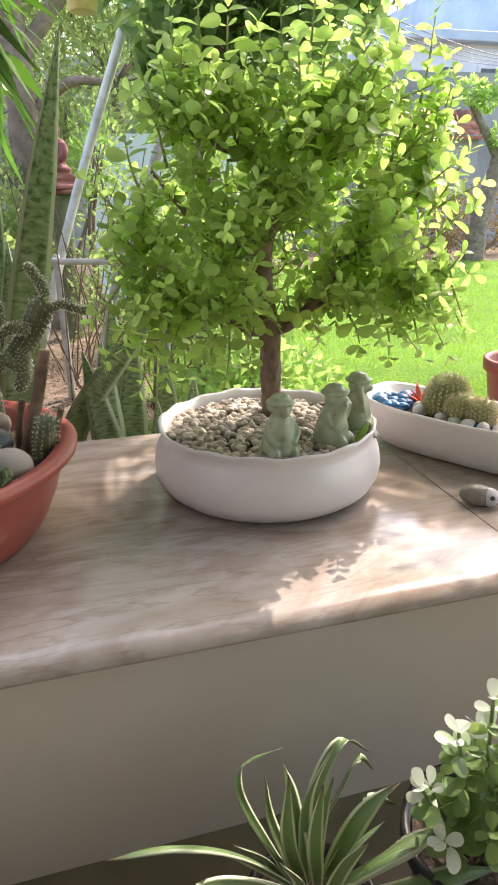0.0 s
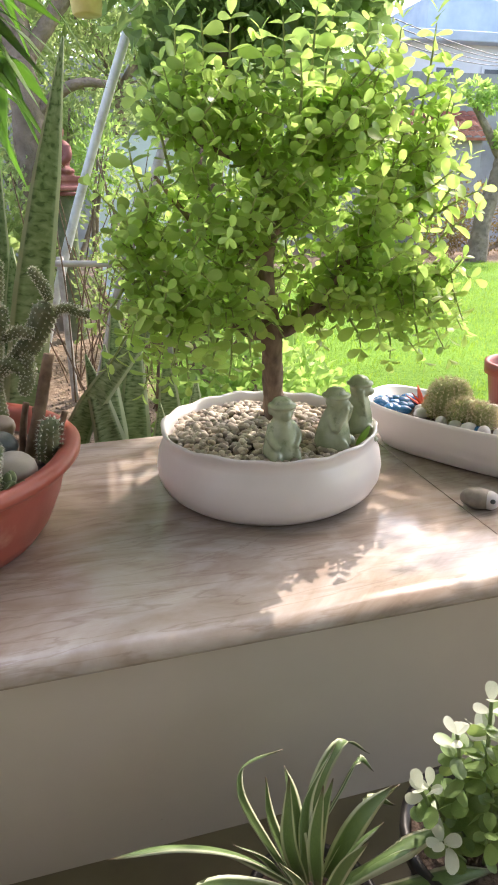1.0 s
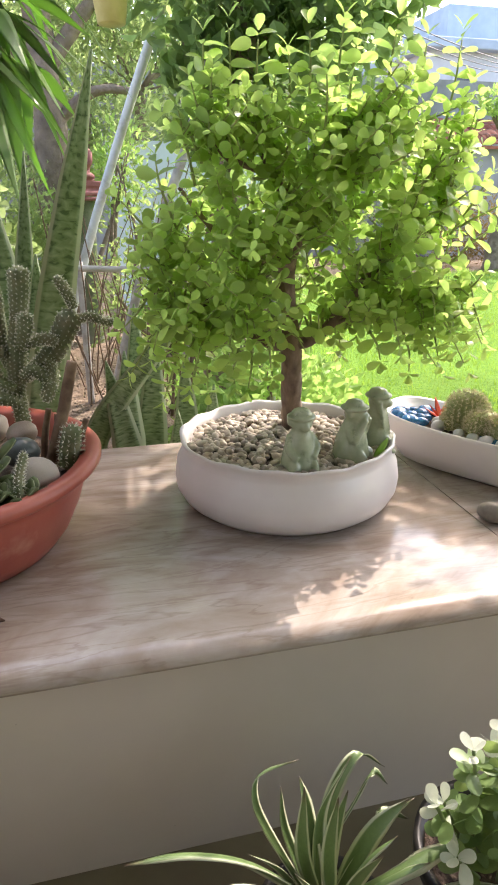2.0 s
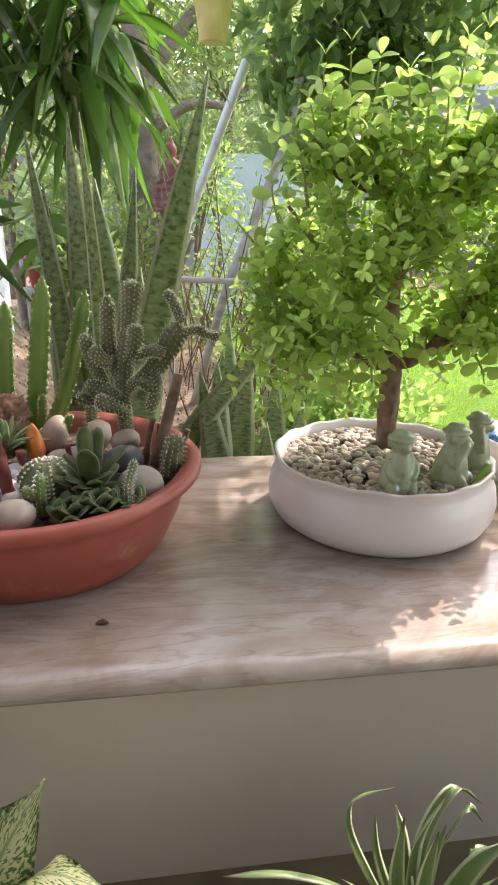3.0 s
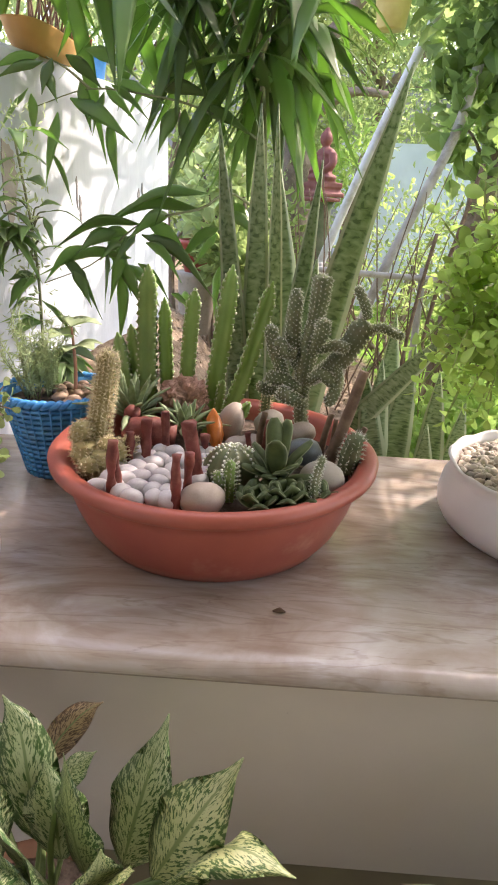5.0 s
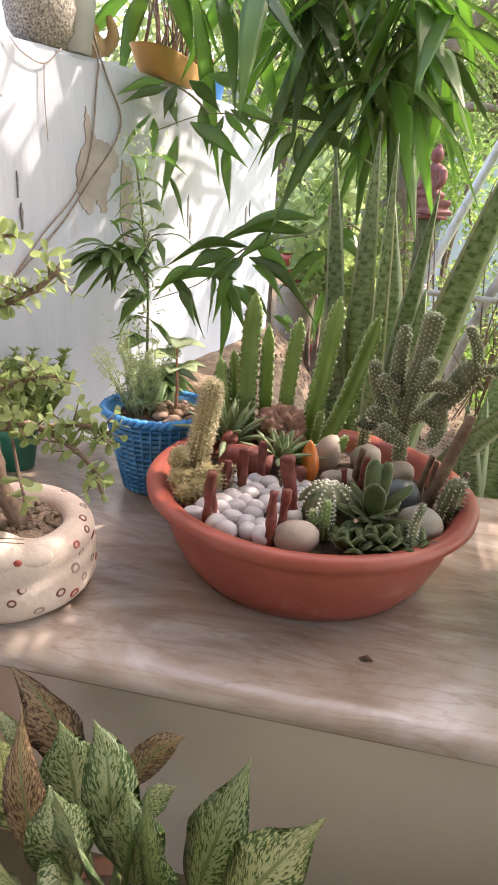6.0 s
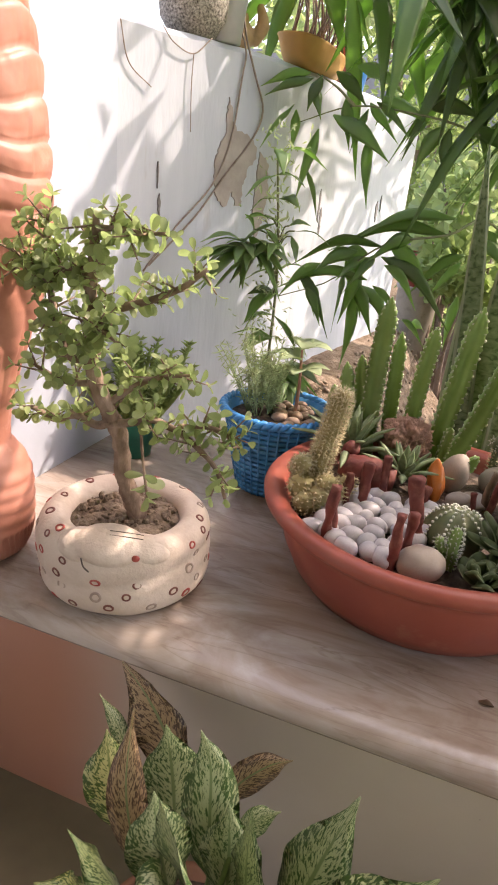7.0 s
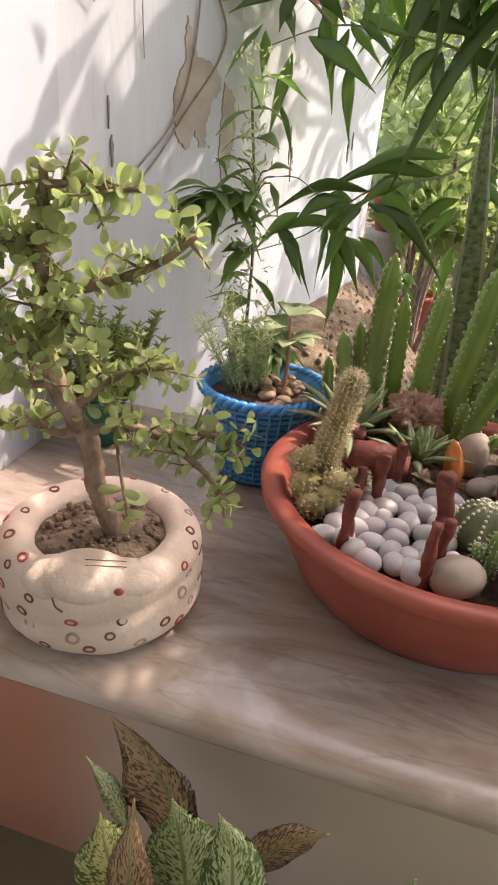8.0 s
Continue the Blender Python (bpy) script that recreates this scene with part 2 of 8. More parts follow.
def parapet_paint():
    m, nodes, links, bsdf = material("parapet_paint")
    col = ramp(nodes, links, noise_node(nodes, links, 3, 6, (1, 1, 1)), [(0.3, (0.475, 0.412, 0.352)), (0.7, (0.555, 0.49, 0.425))])
    # reddish bounce light put into the colour at the side wall end
    tc, sp = nodes.new("ShaderNodeTexCoord"), nodes.new("ShaderNodeSeparateXYZ")
    links.new(tc.outputs["Object"], sp.inputs[0])
    mr = nodes.new("ShaderNodeMapRange")
    mr.interpolation_type = "SMOOTHSTEP"
    for k, v in (("From Min", -0.72), ("From Max", -0.50), ("To Min", 0.85), ("To Max", 0.0)):
        mr.inputs[k].default_value = v
    links.new(sp.outputs[0], mr.inputs[0])
    col = mix(nodes, links, mr.outputs[0], col, (0.44, 0.17, 0.10))
    spots = ramp(nodes, links, noise_node(nodes, links, 55, 2), [(0.76, (0, 0, 0)), (0.80, (0.7, 0.7, 0.7))])
    col = mix(nodes, links, spots, col, (0.16, 0.13, 0.1))
    links.new(col, bsdf.inputs["Base Color"])
    bsdf.inputs["Roughness"].default_value = 0.55
    bump(nodes, links, bsdf, noise_node(nodes, links, 90, 4), 0.08, 0.002)
    return m


M_MARBLE = marble()
M_PARAPET = parapet_paint()
M_WHITEWALL = varied("sunlit_white_paint", (0.37, 0.405, 0.465), (0.41, 0.445, 0.51), 6, 0.8, stain=(0.55, 0.56, 0.59), stain_scale=2, stain_at=(0.62, 0.9), bump_scale=60, bump_strength=0.15)
M_OLDWALL = varied("weathered_whitewash", (0.47, 0.51, 0.575), (0.535, 0.57, 0.63), 7, 0.85, stain=(0.36, 0.34, 0.335), stain_scale=6, stain_at=(0.62, 0.84), bump_scale=35, bump_strength=0.35, stretch=(2.4, 2.4, 0.5))
M_PLASTER = varied("bare_plaster", (0.33, 0.285, 0.26), (0.47, 0.42, 0.385), 14, 0.9, bump_scale=50, bump_strength=0.6)
M_FLOOR = varied("verandah_floor", (0.145, 0.122, 0.074), (0.20, 0.168, 0.105), 7, 0.45, stain=(0.125, 0.10, 0.07), bump_scale=30, bump_strength=0.1)
M_CEIL = varied("verandah_plaster", (0.32, 0.30, 0.28), (0.39, 0.37, 0.34), 5, 0.8, bump_scale=50, bump_strength=0.1)

# ---- the verandah ----
LEDGE, FRONT, BACK, FACE = 0.353, 0.606, 1.295, 0.634
SIDE = -0.955


def slab(x0, x1):
    prof = [(FRONT + 0.010, LEDGE - 0.028), (FRONT + 0.003, LEDGE - 0.026), (FRONT, LEDGE - 0.021), (FRONT + 0.001, LEDGE - 0.016), (FRONT + 0.005, LEDGE - 0.010), (FRONT + 0.011, LEDGE - 0.0055), (FRONT + 0.019, LEDGE - 0.0022), (FRONT + 0.029, LEDGE - 0.0006), (FRONT + 0.042, LEDGE),
            (BACK - 0.006, LEDGE), (BACK, LEDGE - 0.005), (BACK, LEDGE - 0.027)]
    bm = bmesh.new()
    rings = [[(x, y, z) for y, z in prof] for x in np.linspace(x0, x1, 8)]
    grid_faces(bm, rings, True, True)
    bmesh.ops.recalc_face_normals(bm, faces=bm.faces)
    for e in bm.edges:
        e.smooth = e.calc_face_angle(0) < 0.7
    return bm


ledge = thing("ledge", (0, 1, LEDGE), "long polished marble ledge with brown streaks on the parapet", "ledge", kind="structure")
part("slab", slab(SIDE, 0.577), M_MARBLE, ledge)
part("slab", slab(0.5792, 4.0), M_MARBLE, ledge)
solid("wall_parapet", box((SIDE, FACE, -0.02), (4.0, BACK - 0.03, LEDGE - 0.0285)), M_PARAPET, "smooth beige painted low wall under the ledge", "wall", "structure")
solid("floor", box((-3, -3.2, -0.12), (4, FACE + 0.01, 0.0)), M_FLOOR, "dull olive brown verandah floor", "floor", "structure")
solid("wall_side", box((SIDE - 0.25, -3.2, -0.1), (SIDE, 1.186, 2.7)), M_WHITEWALL, "bright white painted side wall in the sun", "wall", "structure")
# unseen back wall and ceiling, added to limit light inside the verandah
solid("wall_back", box((-3, -3.4, -0.1), (4, -3.2, 2.7)), M_CEIL, "plain plastered wall added unseen behind the verandah", "wall", "structure")
solid("ceiling", box((-3, -3.4, 2.7), (4, 0.95, 2.85)), M_CEIL, "plain plastered ceiling added unseen to dim the verandah", "ceiling", "structure")

# garden wall
def slanted_wall(a, b, thick, z0, z1, cuts=1):
    a, b = Vector((*a, 0)), Vector((*b, 0))
    n = Vector((-(b - a).y, (b - a).x, 0)).normalized() * thick
    bm = bmesh.new()
    rings = [[a.lerp(b, f) + Vector((0, 0, z0)), a.lerp(b, f) + n + Vector((0, 0, z0)), a.lerp(b, f) + n + Vector((0, 0, z1)), a.lerp(b, f) + Vector((0, 0, z1))] for f in np.linspace(0, 1, cuts + 1)]
    grid_faces(bm, rings, True, True)
    bmesh.ops.recalc_face_normals(bm, faces=bm.faces)
    return bm


# the wall bends a little where the bed begins
WALL_A, WALL_B, WALL_C, WALL_TOP = Vector((-0.957, 1.185)), Vector((-0.785, 1.57)), Vector((-0.60, 2.50)), 1.14


def bent_wall():
    """One wall in two straight lengths with an uneven, softened top edge."""
    bm, rings = bmesh.new(), []
    pts = [WALL_A.lerp(WALL_B, k / 12) for k in range(12)] + [WALL_B.lerp(WALL_C, k / 20) for k in range(21)]
    for i, p in enumerate(pts):
        q, r = pts[max(i - 1, 0)], pts[min(i + 1, len(pts) - 1)]
        d = (r - q).normalized()
        n = Vector((d.y, -d.x, 0))
        wob = 0.003 * noise.noise(Vector((p.x * 9, p.y * 9, 0)))
        base = Vector((p.x, p.y, 0))
        rings.append([base + Vector((0, 0, -0.05)), base + Vector((0, 0, 0.5)) + n * wob, base + Vector((0, 0, WALL_TOP - 0.010 + wob)) + n * wob, base - n * 0.008 + Vector((0, 0, WALL_TOP + wob)),
                      base - n * 0.20 + Vector((0, 0, WALL_TOP + wob)), base - n * 0.205 + Vector((0, 0, -0.05))])
    grid_faces(bm, rings, True, True)
    bmesh.ops.recalc_face_normals(bm, faces=bm.faces)
    return bm


def on_wall(along, z, off=0.0):
    """A point on the garden wall's face, a length along from the house corner."""
    first = (WALL_B - WALL_A).length
    a, b, k = (WALL_A, WALL_B, along) if along < first else (WALL_B, WALL_C, along - first)
    d = (b - a).normalized()
    p = a + d * k
    return Vector((p.x + d.y * off, p.y - d.x * off, z))


solid("wall_garden", bent_wall(), M_OLDWALL, "weathered whitewashed garden wall with streaks and leaf shadows", "wall", "structure")

# ---- ground: one sheet, soil bed near the house, lawn beyond ----
def bed_height(x, y):
    """Nearly level, but the bed's soil is banked up against the garden wall."""
    if y < 1.25:
        return -0.15
    z = 0.03 * noise.noise(Vector((x * 1.3, y * 1.3, 2.0))) * (1 if y < 12 else 0) + (0.05 if x < 0.3 and y < 4 else 0.0)
    k = min(1.0, max(0.0, (-0.22 - x) / 0.42)) * min(1.0, max(0.0, (y - 1.34) / 0.35)) * min(1.0, max(0.0, (2.95 - y) / 0.35))
    k = k * k * (3 - 2 * k)
    if k > 0:
        z += 0.37 * k + 0.014 * noise.noise(Vector((x * 9, y * 9, 5))) + 0.007 * noise.noise(Vector((x * 25, y * 25, 9)))
    return z


def ground_mesh():
    bm = bmesh.new()
    xs = sorted(set([-60, -25, -10, -5, -3] + list(np.round(np.arange(-1.2, 0.5, 0.05), 3)) + list(np.round(np.arange(-2, 7.01, 0.25), 3)) + [8, 10, 14, 25, 60]))
    ys = sorted(set([-40, -10, -4, 0.8, 1.2, BACK - 0.03] + list(np.round(np.arange(1.32, 3.2, 0.05), 3)) + list(np.round(np.arange(1.4, 9.01, 0.25), 3)) + [10, 12, 16, 25, 40, 90]))
    rings = []
    for y in ys:
        rings.append([(x, y, bed_height(x, y)) for x in xs])
    grid_faces(bm, rings, False)
    return bm


def ground_material():
    m, nodes, links, bsdf = material("garden_ground")
    soil = ramp(nodes, links, noise_node(nodes, links, 30, 8, rough=0.7), [(0.3, (0.11, 0.075, 0.05)), (0.5, (0.24, 0.175, 0.125)), (0.7, (0.38, 0.30, 0.23))])
    grass = ramp(nodes, links, noise_node(nodes, links, 70, 5, (1, 0.6, 1)), [(0.3, (0.085, 0.20, 0.02)), (0.7, (0.18, 0.34, 0.045))])
    broad = ramp(nodes, links, noise_node(nodes, links, 1.5, 4), [(0.35, (0.75, 0.75, 0.75)), (0.65, (1, 1, 1))])
    grass = mix(nodes, links, 1.0, grass, broad, "MULTIPLY")
    tc, sp = nodes.new("ShaderNodeTexCoord"), nodes.new("ShaderNodeSeparateXYZ")
    links.new(tc.outputs["Object"], sp.inputs[0])
    wob = nodes.new("ShaderNodeMath")
    wob.operation = "MULTIPLY_ADD"
    links.new(noise_node(nodes, links, 3, 5), wob.inputs[0])
    wob.inputs[1].default_value = 0.7
    links.new(sp.outputs[0], wob.inputs[2])
    edge = nodes.new("ShaderNodeMapRange")
    for k, v in (("From Min", 0.62), ("From Max", 0.75)):
        edge.inputs[k].default_value = v
    links.new(wob.outputs[0], edge.inputs[0])
    far = nodes.new("ShaderNodeMapRange")
    for k, v in (("From Min", 7.3), ("From Max", 7.6), ("To Min", 1.0), ("To Max", 0.0)):
        far.inputs[k].default_value = v
    links.new(sp.outputs[1], far.inputs[0])
    both = nodes.new("ShaderNodeMath")
    both.operation = "MULTIPLY"
    links.new(edge.outputs[0], both.inputs[0])
    links.new(far.outputs[0], both.inputs[1])
    links.new(mix(nodes, links, both.outputs[0], soil, grass), bsdf.inputs["Base Color"])
    bsdf.inputs["Roughness"].default_value = 0.9
    bsdf.inputs["Specular IOR Level"].default_value = 0.15
    bump(nodes, links, bsdf, noise_node(nodes, links, 45, 6, rough=0.7), 0.8, 0.02)
    return m


solid("ground", ground_mesh(), ground_material(), "garden ground, bare soil beside a bright green lawn", "ground", "structure", smooth=True)

# ---- things on the ledge ----
M_GLAZE = varied("white_glazed_ceramic", (0.62, 0.575, 0.555), (0.70, 0.655, 0.64), 6, 0.28, stain=(0.55, 0.50, 0.45), stain_scale=9, stain_at=(0.70, 0.9), bump_scale=18, bump_strength=0.05, specular=0.5)
M_TERRA = varied("terracotta_plastic", (0.26, 0.056, 0.038), (0.34, 0.086, 0.058), 9, 0.42, stain=(0.50, 0.26, 0.19), stain_scale=7, stain_at=(0.62, 0.85), bump_scale=80, bump_strength=0.08)
M_BARK = varied("brown_bark", (0.13, 0.085, 0.062), (0.34, 0.24, 0.18), 55, 0.85, stain=(0.20, 0.13, 0.09), stain_scale=20, bump_scale=90, bump_strength=0.9, bump_dist=0.004, stretch=(1, 1, 0.5))
M_POTSOIL = varied("dark_pot_soil", (0.045, 0.03, 0.022), (0.15, 0.105, 0.08), 60, 0.95, stain=(0.22, 0.17, 0.13), stain_scale=40, bump_scale=80, bump_strength=1.0, bump_dist=0.008)
M_GRAVEL = varied("cream_gravel", (0.50, 0.40, 0.31), (0.78, 0.68, 0.57), 25, 0.75, per_object=0.6, stain=(0.22, 0.14, 0.09), stain_scale=20, stain_at=(0.6, 0.75))
M_GRAVEL2 = varied("cream_gravel_rest", (0.50, 0.40, 0.31), (0.78, 0.68, 0.57), 25, 0.75, per_island=0.6, stain=(0.22, 0.14, 0.09), stain_scale=20, stain_at=(0.6, 0.75))
M_JADE = foliage("jade_leaf", (0.245, 0.365, 0.095), (0.365, 0.485, 0.15), (0.67, 0.93, 0.25), 0.66, 0.34, 30, "island", 0.35, 0.5)
M_JADE_OB = foliage("jade_leaf_single", (0.245, 0.365, 0.095), (0.365, 0.485, 0.15), (0.67, 0.93, 0.25), 0.66, 0.34, 30, "object", 0.35, 0.5)
M_TWIG = varied("green_brown_twig", (0.22, 0.28, 0.085), (0.36, 0.41, 0.15), 50, 0.7)
M_CELADON = varied("celadon_glaze", (0.25, 0.29, 0.18), (0.40, 0.43, 0.30), 30, 0.25, stain=(0.14, 0.17, 0.09), stain_scale=45, stain_at=(0.58, 0.75), specular=0.6)


def cupped_leaf(thick=0.0):
    """A cupped leaf, one unit long from its stalk."""
    bm = bmesh.new()
    rings = []
    for f, w, h in ((0.0, 0.08, 0.0), (0.12, 0.21, 0.02), (0.32, 0.44, 0.05), (0.56, 0.60, 0.06), (0.78, 0.58, 0.045), (0.92, 0.43, 0.015), (0.985, 0.24, 0.0), (1.0, 0.10, 0.0)):
        z = -0.12 * f * f
        rings.append([(f, -w / 2, z + h), (f, -w / 4, z + h * 0.25), (f, 0, z), (f, w / 4, z + h * 0.25), (f, w / 2, z + h)])
    grid_faces(bm, rings, False)
    return bm


def bake(template, mats, name, material):
    """One mesh out of many placed copies of a small one."""
    v = np.array([(*p.co, 1) for p in template.vertices])
    f = [tuple(p.vertices) for p in template.polygons]
    allv = np.concatenate([(v @ np.array(m).T)[:, :3] for m in mats])
    faces = [tuple(i + k * len(v) for i in q) for k in range(len(mats)) for q in f]
    me = bpy.data.meshes.new(name)
    me.from_pydata(allv.tolist(), [], faces)
    me.materials.append(material)
    me.shade_smooth()
    return me


LEAF = to_mesh(cupped_leaf(), M_JADE_OB, "leaf")


def leaf_pairs(path, size, rng, start=0.2, gap=0.016, spread=1.0, level=0.0, roll=0.7):
    """Poses of crosswise leaf pairs along a shoot."""
    out, run, turn, total = [], 0.0, rng.random() * 3, sum((b - a).length for a, b in zip(path, path[1:]))
    nxt = start * total
    for a, b in zip(path, path[1:]):
        seg = (b - a).length
        while run + seg > nxt:
            p = a.lerp(b, (nxt - run) / seg)
            t = (b - a).normalized()
            o = t.orthogonal().normalized()
            s = Matrix.Rotation(turn + rng.random() * 0.4, 3, t) @ o
            for sg in (1, -1):
                d = (s * sg * spread + t * (0.08 + 0.38 * rng.random()) + Vector((0, 0, 0.08))).normalized()
                d = Vector((d.x, d.y, d.z * (1 - 0.5 * level))).normalized()
                r = t.lerp(Vector((rng.uniform(-0.3, 0.3), rng.uniform(-0.3, 0.3), 1)), level)
                up = (r - d * r.dot(d)).normalized()
                up = Matrix.Rotation(rng.gauss(0, roll), 3, d) @ up
                y = up.cross(d)
                k = size * (0.72 + 0.5 * rng.random()) * (1.0 if nxt < total * 0.85 else 0.8)
                m = Matrix((d * k, y * k, up * k)).transposed().to_4x4()
                m.translation = p
                out.append(m)
            turn += math.pi / 2
            nxt += gap * (0.85 + 0.4 * rng.random())
        run += seg
    # a closing pair at the tip
    t = (path[-1] - path[-2]).normalized()
    for sg in (1, -1):
        s = Matrix.Rotation(turn, 3, t) @ t.orthogonal().normalized()
        d = (s * sg * 0.7 + t).normalized()
        up = (t - d * t.dot(d)).normalized()
        m = Matrix((d * size * 0.75, up.cross(d) * size * 0.75, up * size * 0.75)).transposed().to_4x4()
        m.translation = path[-1]
        out.append(m)
    return out


def leaves_for(tree, poses, near, single=M_JADE_OB, rest=M_JADE, key=lambda m: m.translation.y):
    """The nearest leaves as parts of their own, the others in one crown mesh."""
    poses = sorted(poses, key=key)
    for m in poses[:near]:
        part("leaf", LEAF, None, tree, m=m)
    if poses[near:]:
        tagged(part("crown", bake(LEAF, poses[near:], "crown", rest), None, tree), kind="stuff")


# white bowl with the small tree
WB = Vector((0.306, 0.993, LEDGE))


def white_bowl():
    b = thing("bonsai_bowl", WB, "round white glazed ceramic bowl with a wavy rim", "plant pot")

    def scallop(a, r, z):
        k = max(0.0, (z - 0.085) / 0.03)
        return r * (1 + 0.006 * k * math.sin(a * 16)), z + 0.0015 * k * math.sin(a * 16 + 1) + 0.0012 * k * math.sin(a * 5)
    prof = [(0.02, 0.001), (0.158, 0.001), (0.168, 0.004), (0.182, 0.015), (0.191, 0.032), (0.193, 0.050), (0.189, 0.074), (0.180, 0.092), (0.178, 0.100), (0.181, 0.109), (0.184, 0.114),
            (0.181, 0.1165), (0.176, 0.113), (0.172, 0.100), (0.170, 0.080), (0.02, 0.078)]
    part("body", lathe(prof, 128, WB, scallop), M_GLAZE, b)
    part("soil", lathe([(0.168, 0.079), (0.169, 0.088), (0.12, 0.092), (0.03, 0.096), (0.004, 0.096)], 40, WB), M_POTSOIL, b, "dark potting soil")
    return b


white_bowl()


def gravel():
    rng = random.Random(5)
    g = thing("gravel", WB + Vector((0, 0, 0.09)), "cream and grey gravel spread in the white bowl", "gravel", kind="stuff")
    shapes = [to_mesh(pebble(i, (1, 0.68, 0.5), 7, 4), M_GRAVEL, "pebble") for i in range(5)]
    shapes2 = [to_mesh(pebble(i, (1, 0.68, 0.5), 7, 4), M_GRAVEL2, "pebble") for i in range(2)]
    poses = []
    for k in range(1050):
        r, a = 0.166 * math.sqrt(rng.random()), rng.random() * 6.283
        p = WB + Vector((r * math.cos(a), r * math.sin(a), 0.094 + 0.006 * rng.random() + 0.004 * (1 - r / 0.17)))
        if (p - Vector((0.335, 1.06, p.z))).length < 0.03:
            continue
        poses.append(placed(p, (rng.uniform(-0.5, 0.5), rng.uniform(-0.5, 0.5), rng.random() * 6.3), rng.uniform(0.0068, 0.0125)))
    poses.sort(key=lambda m: m.translation.y)
    for i, m in enumerate(poses[:290]):
        part("pebble", shapes[i % 5], None, g, m=m)
    tagged(part("pebble_bed", bake(shapes2[0], poses[290:], "pebbles", M_GRAVEL2), None, g), kind="stuff")


gravel()


def bonsai():
    rng = random.Random(11)
    base = Vector((0.345, 1.07, LEDGE + 0.085))
    t = thing("jade_tree", base, "small jade tree with bright green leaves and brown trunk", "tree")
    fork, crotch = Vector((0.322, 1.03, 0.610)), Vector((0.309, 1.02, 0.735))
    part("trunk", tube([base + Vector((0, 0, -0.02)), base + Vector((-0.008, -0.006, 0.05)), fork, (0.312, 1.025, 0.67), crotch], [0.0215, 0.0185, 0.018, 0.0145, 0.013], 16, 28, 0.14), M_BARK, t)
    limbs = [([crotch, (0.278, 1.0, 0.755), (0.246, 0.985, 0.778)], 0.010), ([crotch, (0.325, 1.02, 0.785), (0.315, 1.02, 0.83), (0.285, 1.03, 0.88), (0.25, 1.03, 0.95)], 0.0115),
             ([(0.322, 1.02, 0.785), (0.345, 1.03, 0.86), (0.40, 1.03, 0.95)], 0.009), ([fork, (0.360, 1.01, 0.626), (0.400, 1.0, 0.672), (0.445, 1.0, 0.73), (0.50, 1.0, 0.81)], 0.012),
             ([(0.385, 1.005, 0.652), (0.45, 0.99, 0.656), (0.53, 0.98, 0.690), (0.60, 0.98, 0.715)], 0.006), ([fork, (0.285, 1.015, 0.613), (0.235, 1.0, 0.640), (0.18, 1.0, 0.648), (0.13, 1.0, 0.69)], 0.0072),
             ([(0.20, 1.0, 0.645), (0.15, 1.04, 0.73), (0.11, 1.04, 0.80)], 0.0065), ([(0.312, 1.03, 0.70), (0.36, 1.1, 0.78), (0.45, 1.12, 0.86)], 0.008),
             ([(0.31, 1.03, 0.72), (0.22, 1.1, 0.78), (0.15, 1.1, 0.86)], 0.0075), ([(0.445, 1.0, 0.73), (0.52, 1.03, 0.76), (0.59, 1.03, 0.82)], 0.0065), ([(0.285, 1.03, 0.88), (0.21, 1.01, 0.90), (0.17, 1.0, 0.95)], 0.006)]
    nodes_ = []
    for pts, r in limbs:
        part("branch", tube(pts, [r, r * 0.74, r * 0.45], 9, 22, 0.34), M_BARK, t)
        nodes_ += smooth_path(pts, 10)[2:]
    poses, shoots = [], []

    def open_middle(p):
        """Few leaves stand before the bare trunk and its lower limbs."""
        return 0.278 < p.x < 0.346 and p.y < 1.07 and p.z < 0.800 or 0.265 < p.x < 0.385 and p.y < 1.08 and p.z < 0.604

    # lobes of the crown: middle, half sizes, number of shoots
    for centre, rad, count in (((0.350, 1.02, 0.835), (0.236, 0.17, 0.170), 175), ((0.200, 1.0, 0.700), (0.138, 0.13, 0.125), 95), ((0.498, 1.0, 0.690), (0.130, 0.14, 0.130), 88), ((0.345, 1.09, 0.72), (0.20, 0.09, 0.13), 40), ((0.235, 1.0, 0.945), (0.125, 0.10, 0.095), 56), ((0.465, 1.0, 0.945), (0.125, 0.10, 0.095), 56)):
        centre, rad = Vector(centre), Vector(rad)
        for k in range(count):
            z = rng.uniform(-0.9, 1.0)
            a = rng.random() * 6.283
            q = math.sqrt(max(0, 1 - z * z))
            d = Vector((q * math.cos(a), q * math.sin(a), z))
            rr = (0.30 + 0.72 * rng.random() ** 0.8) / (d.x ** 4 + d.y ** 4 + d.z ** 4) ** 0.25
            end = centre + Vector((d.x * rad.x, d.y * rad.y, d.z * rad.z)) * rr
            start = min(nodes_, key=lambda p: (p - end).length + rng.random() * 0.05)
            start = end + (start - end) * min(1.0, 0.15 / max((start - end).length, 1e-3))
            start.z = min(start.z, end.z - 0.03) if z > -0.3 else start.z
            bow = Vector((0, 0, -0.012 if z > -0.2 else 0.03))
            path = smooth_path([start, start.lerp(end, 0.5) + bow, end], 12)
            shoots.append(path)
            poses += [m for m in leaf_pairs(path, 0.0255, rng, 0.12, 0.0166, 1.0, 0.40, 0.8) if not open_middle(m.translation) or rng.random() < 0.14]
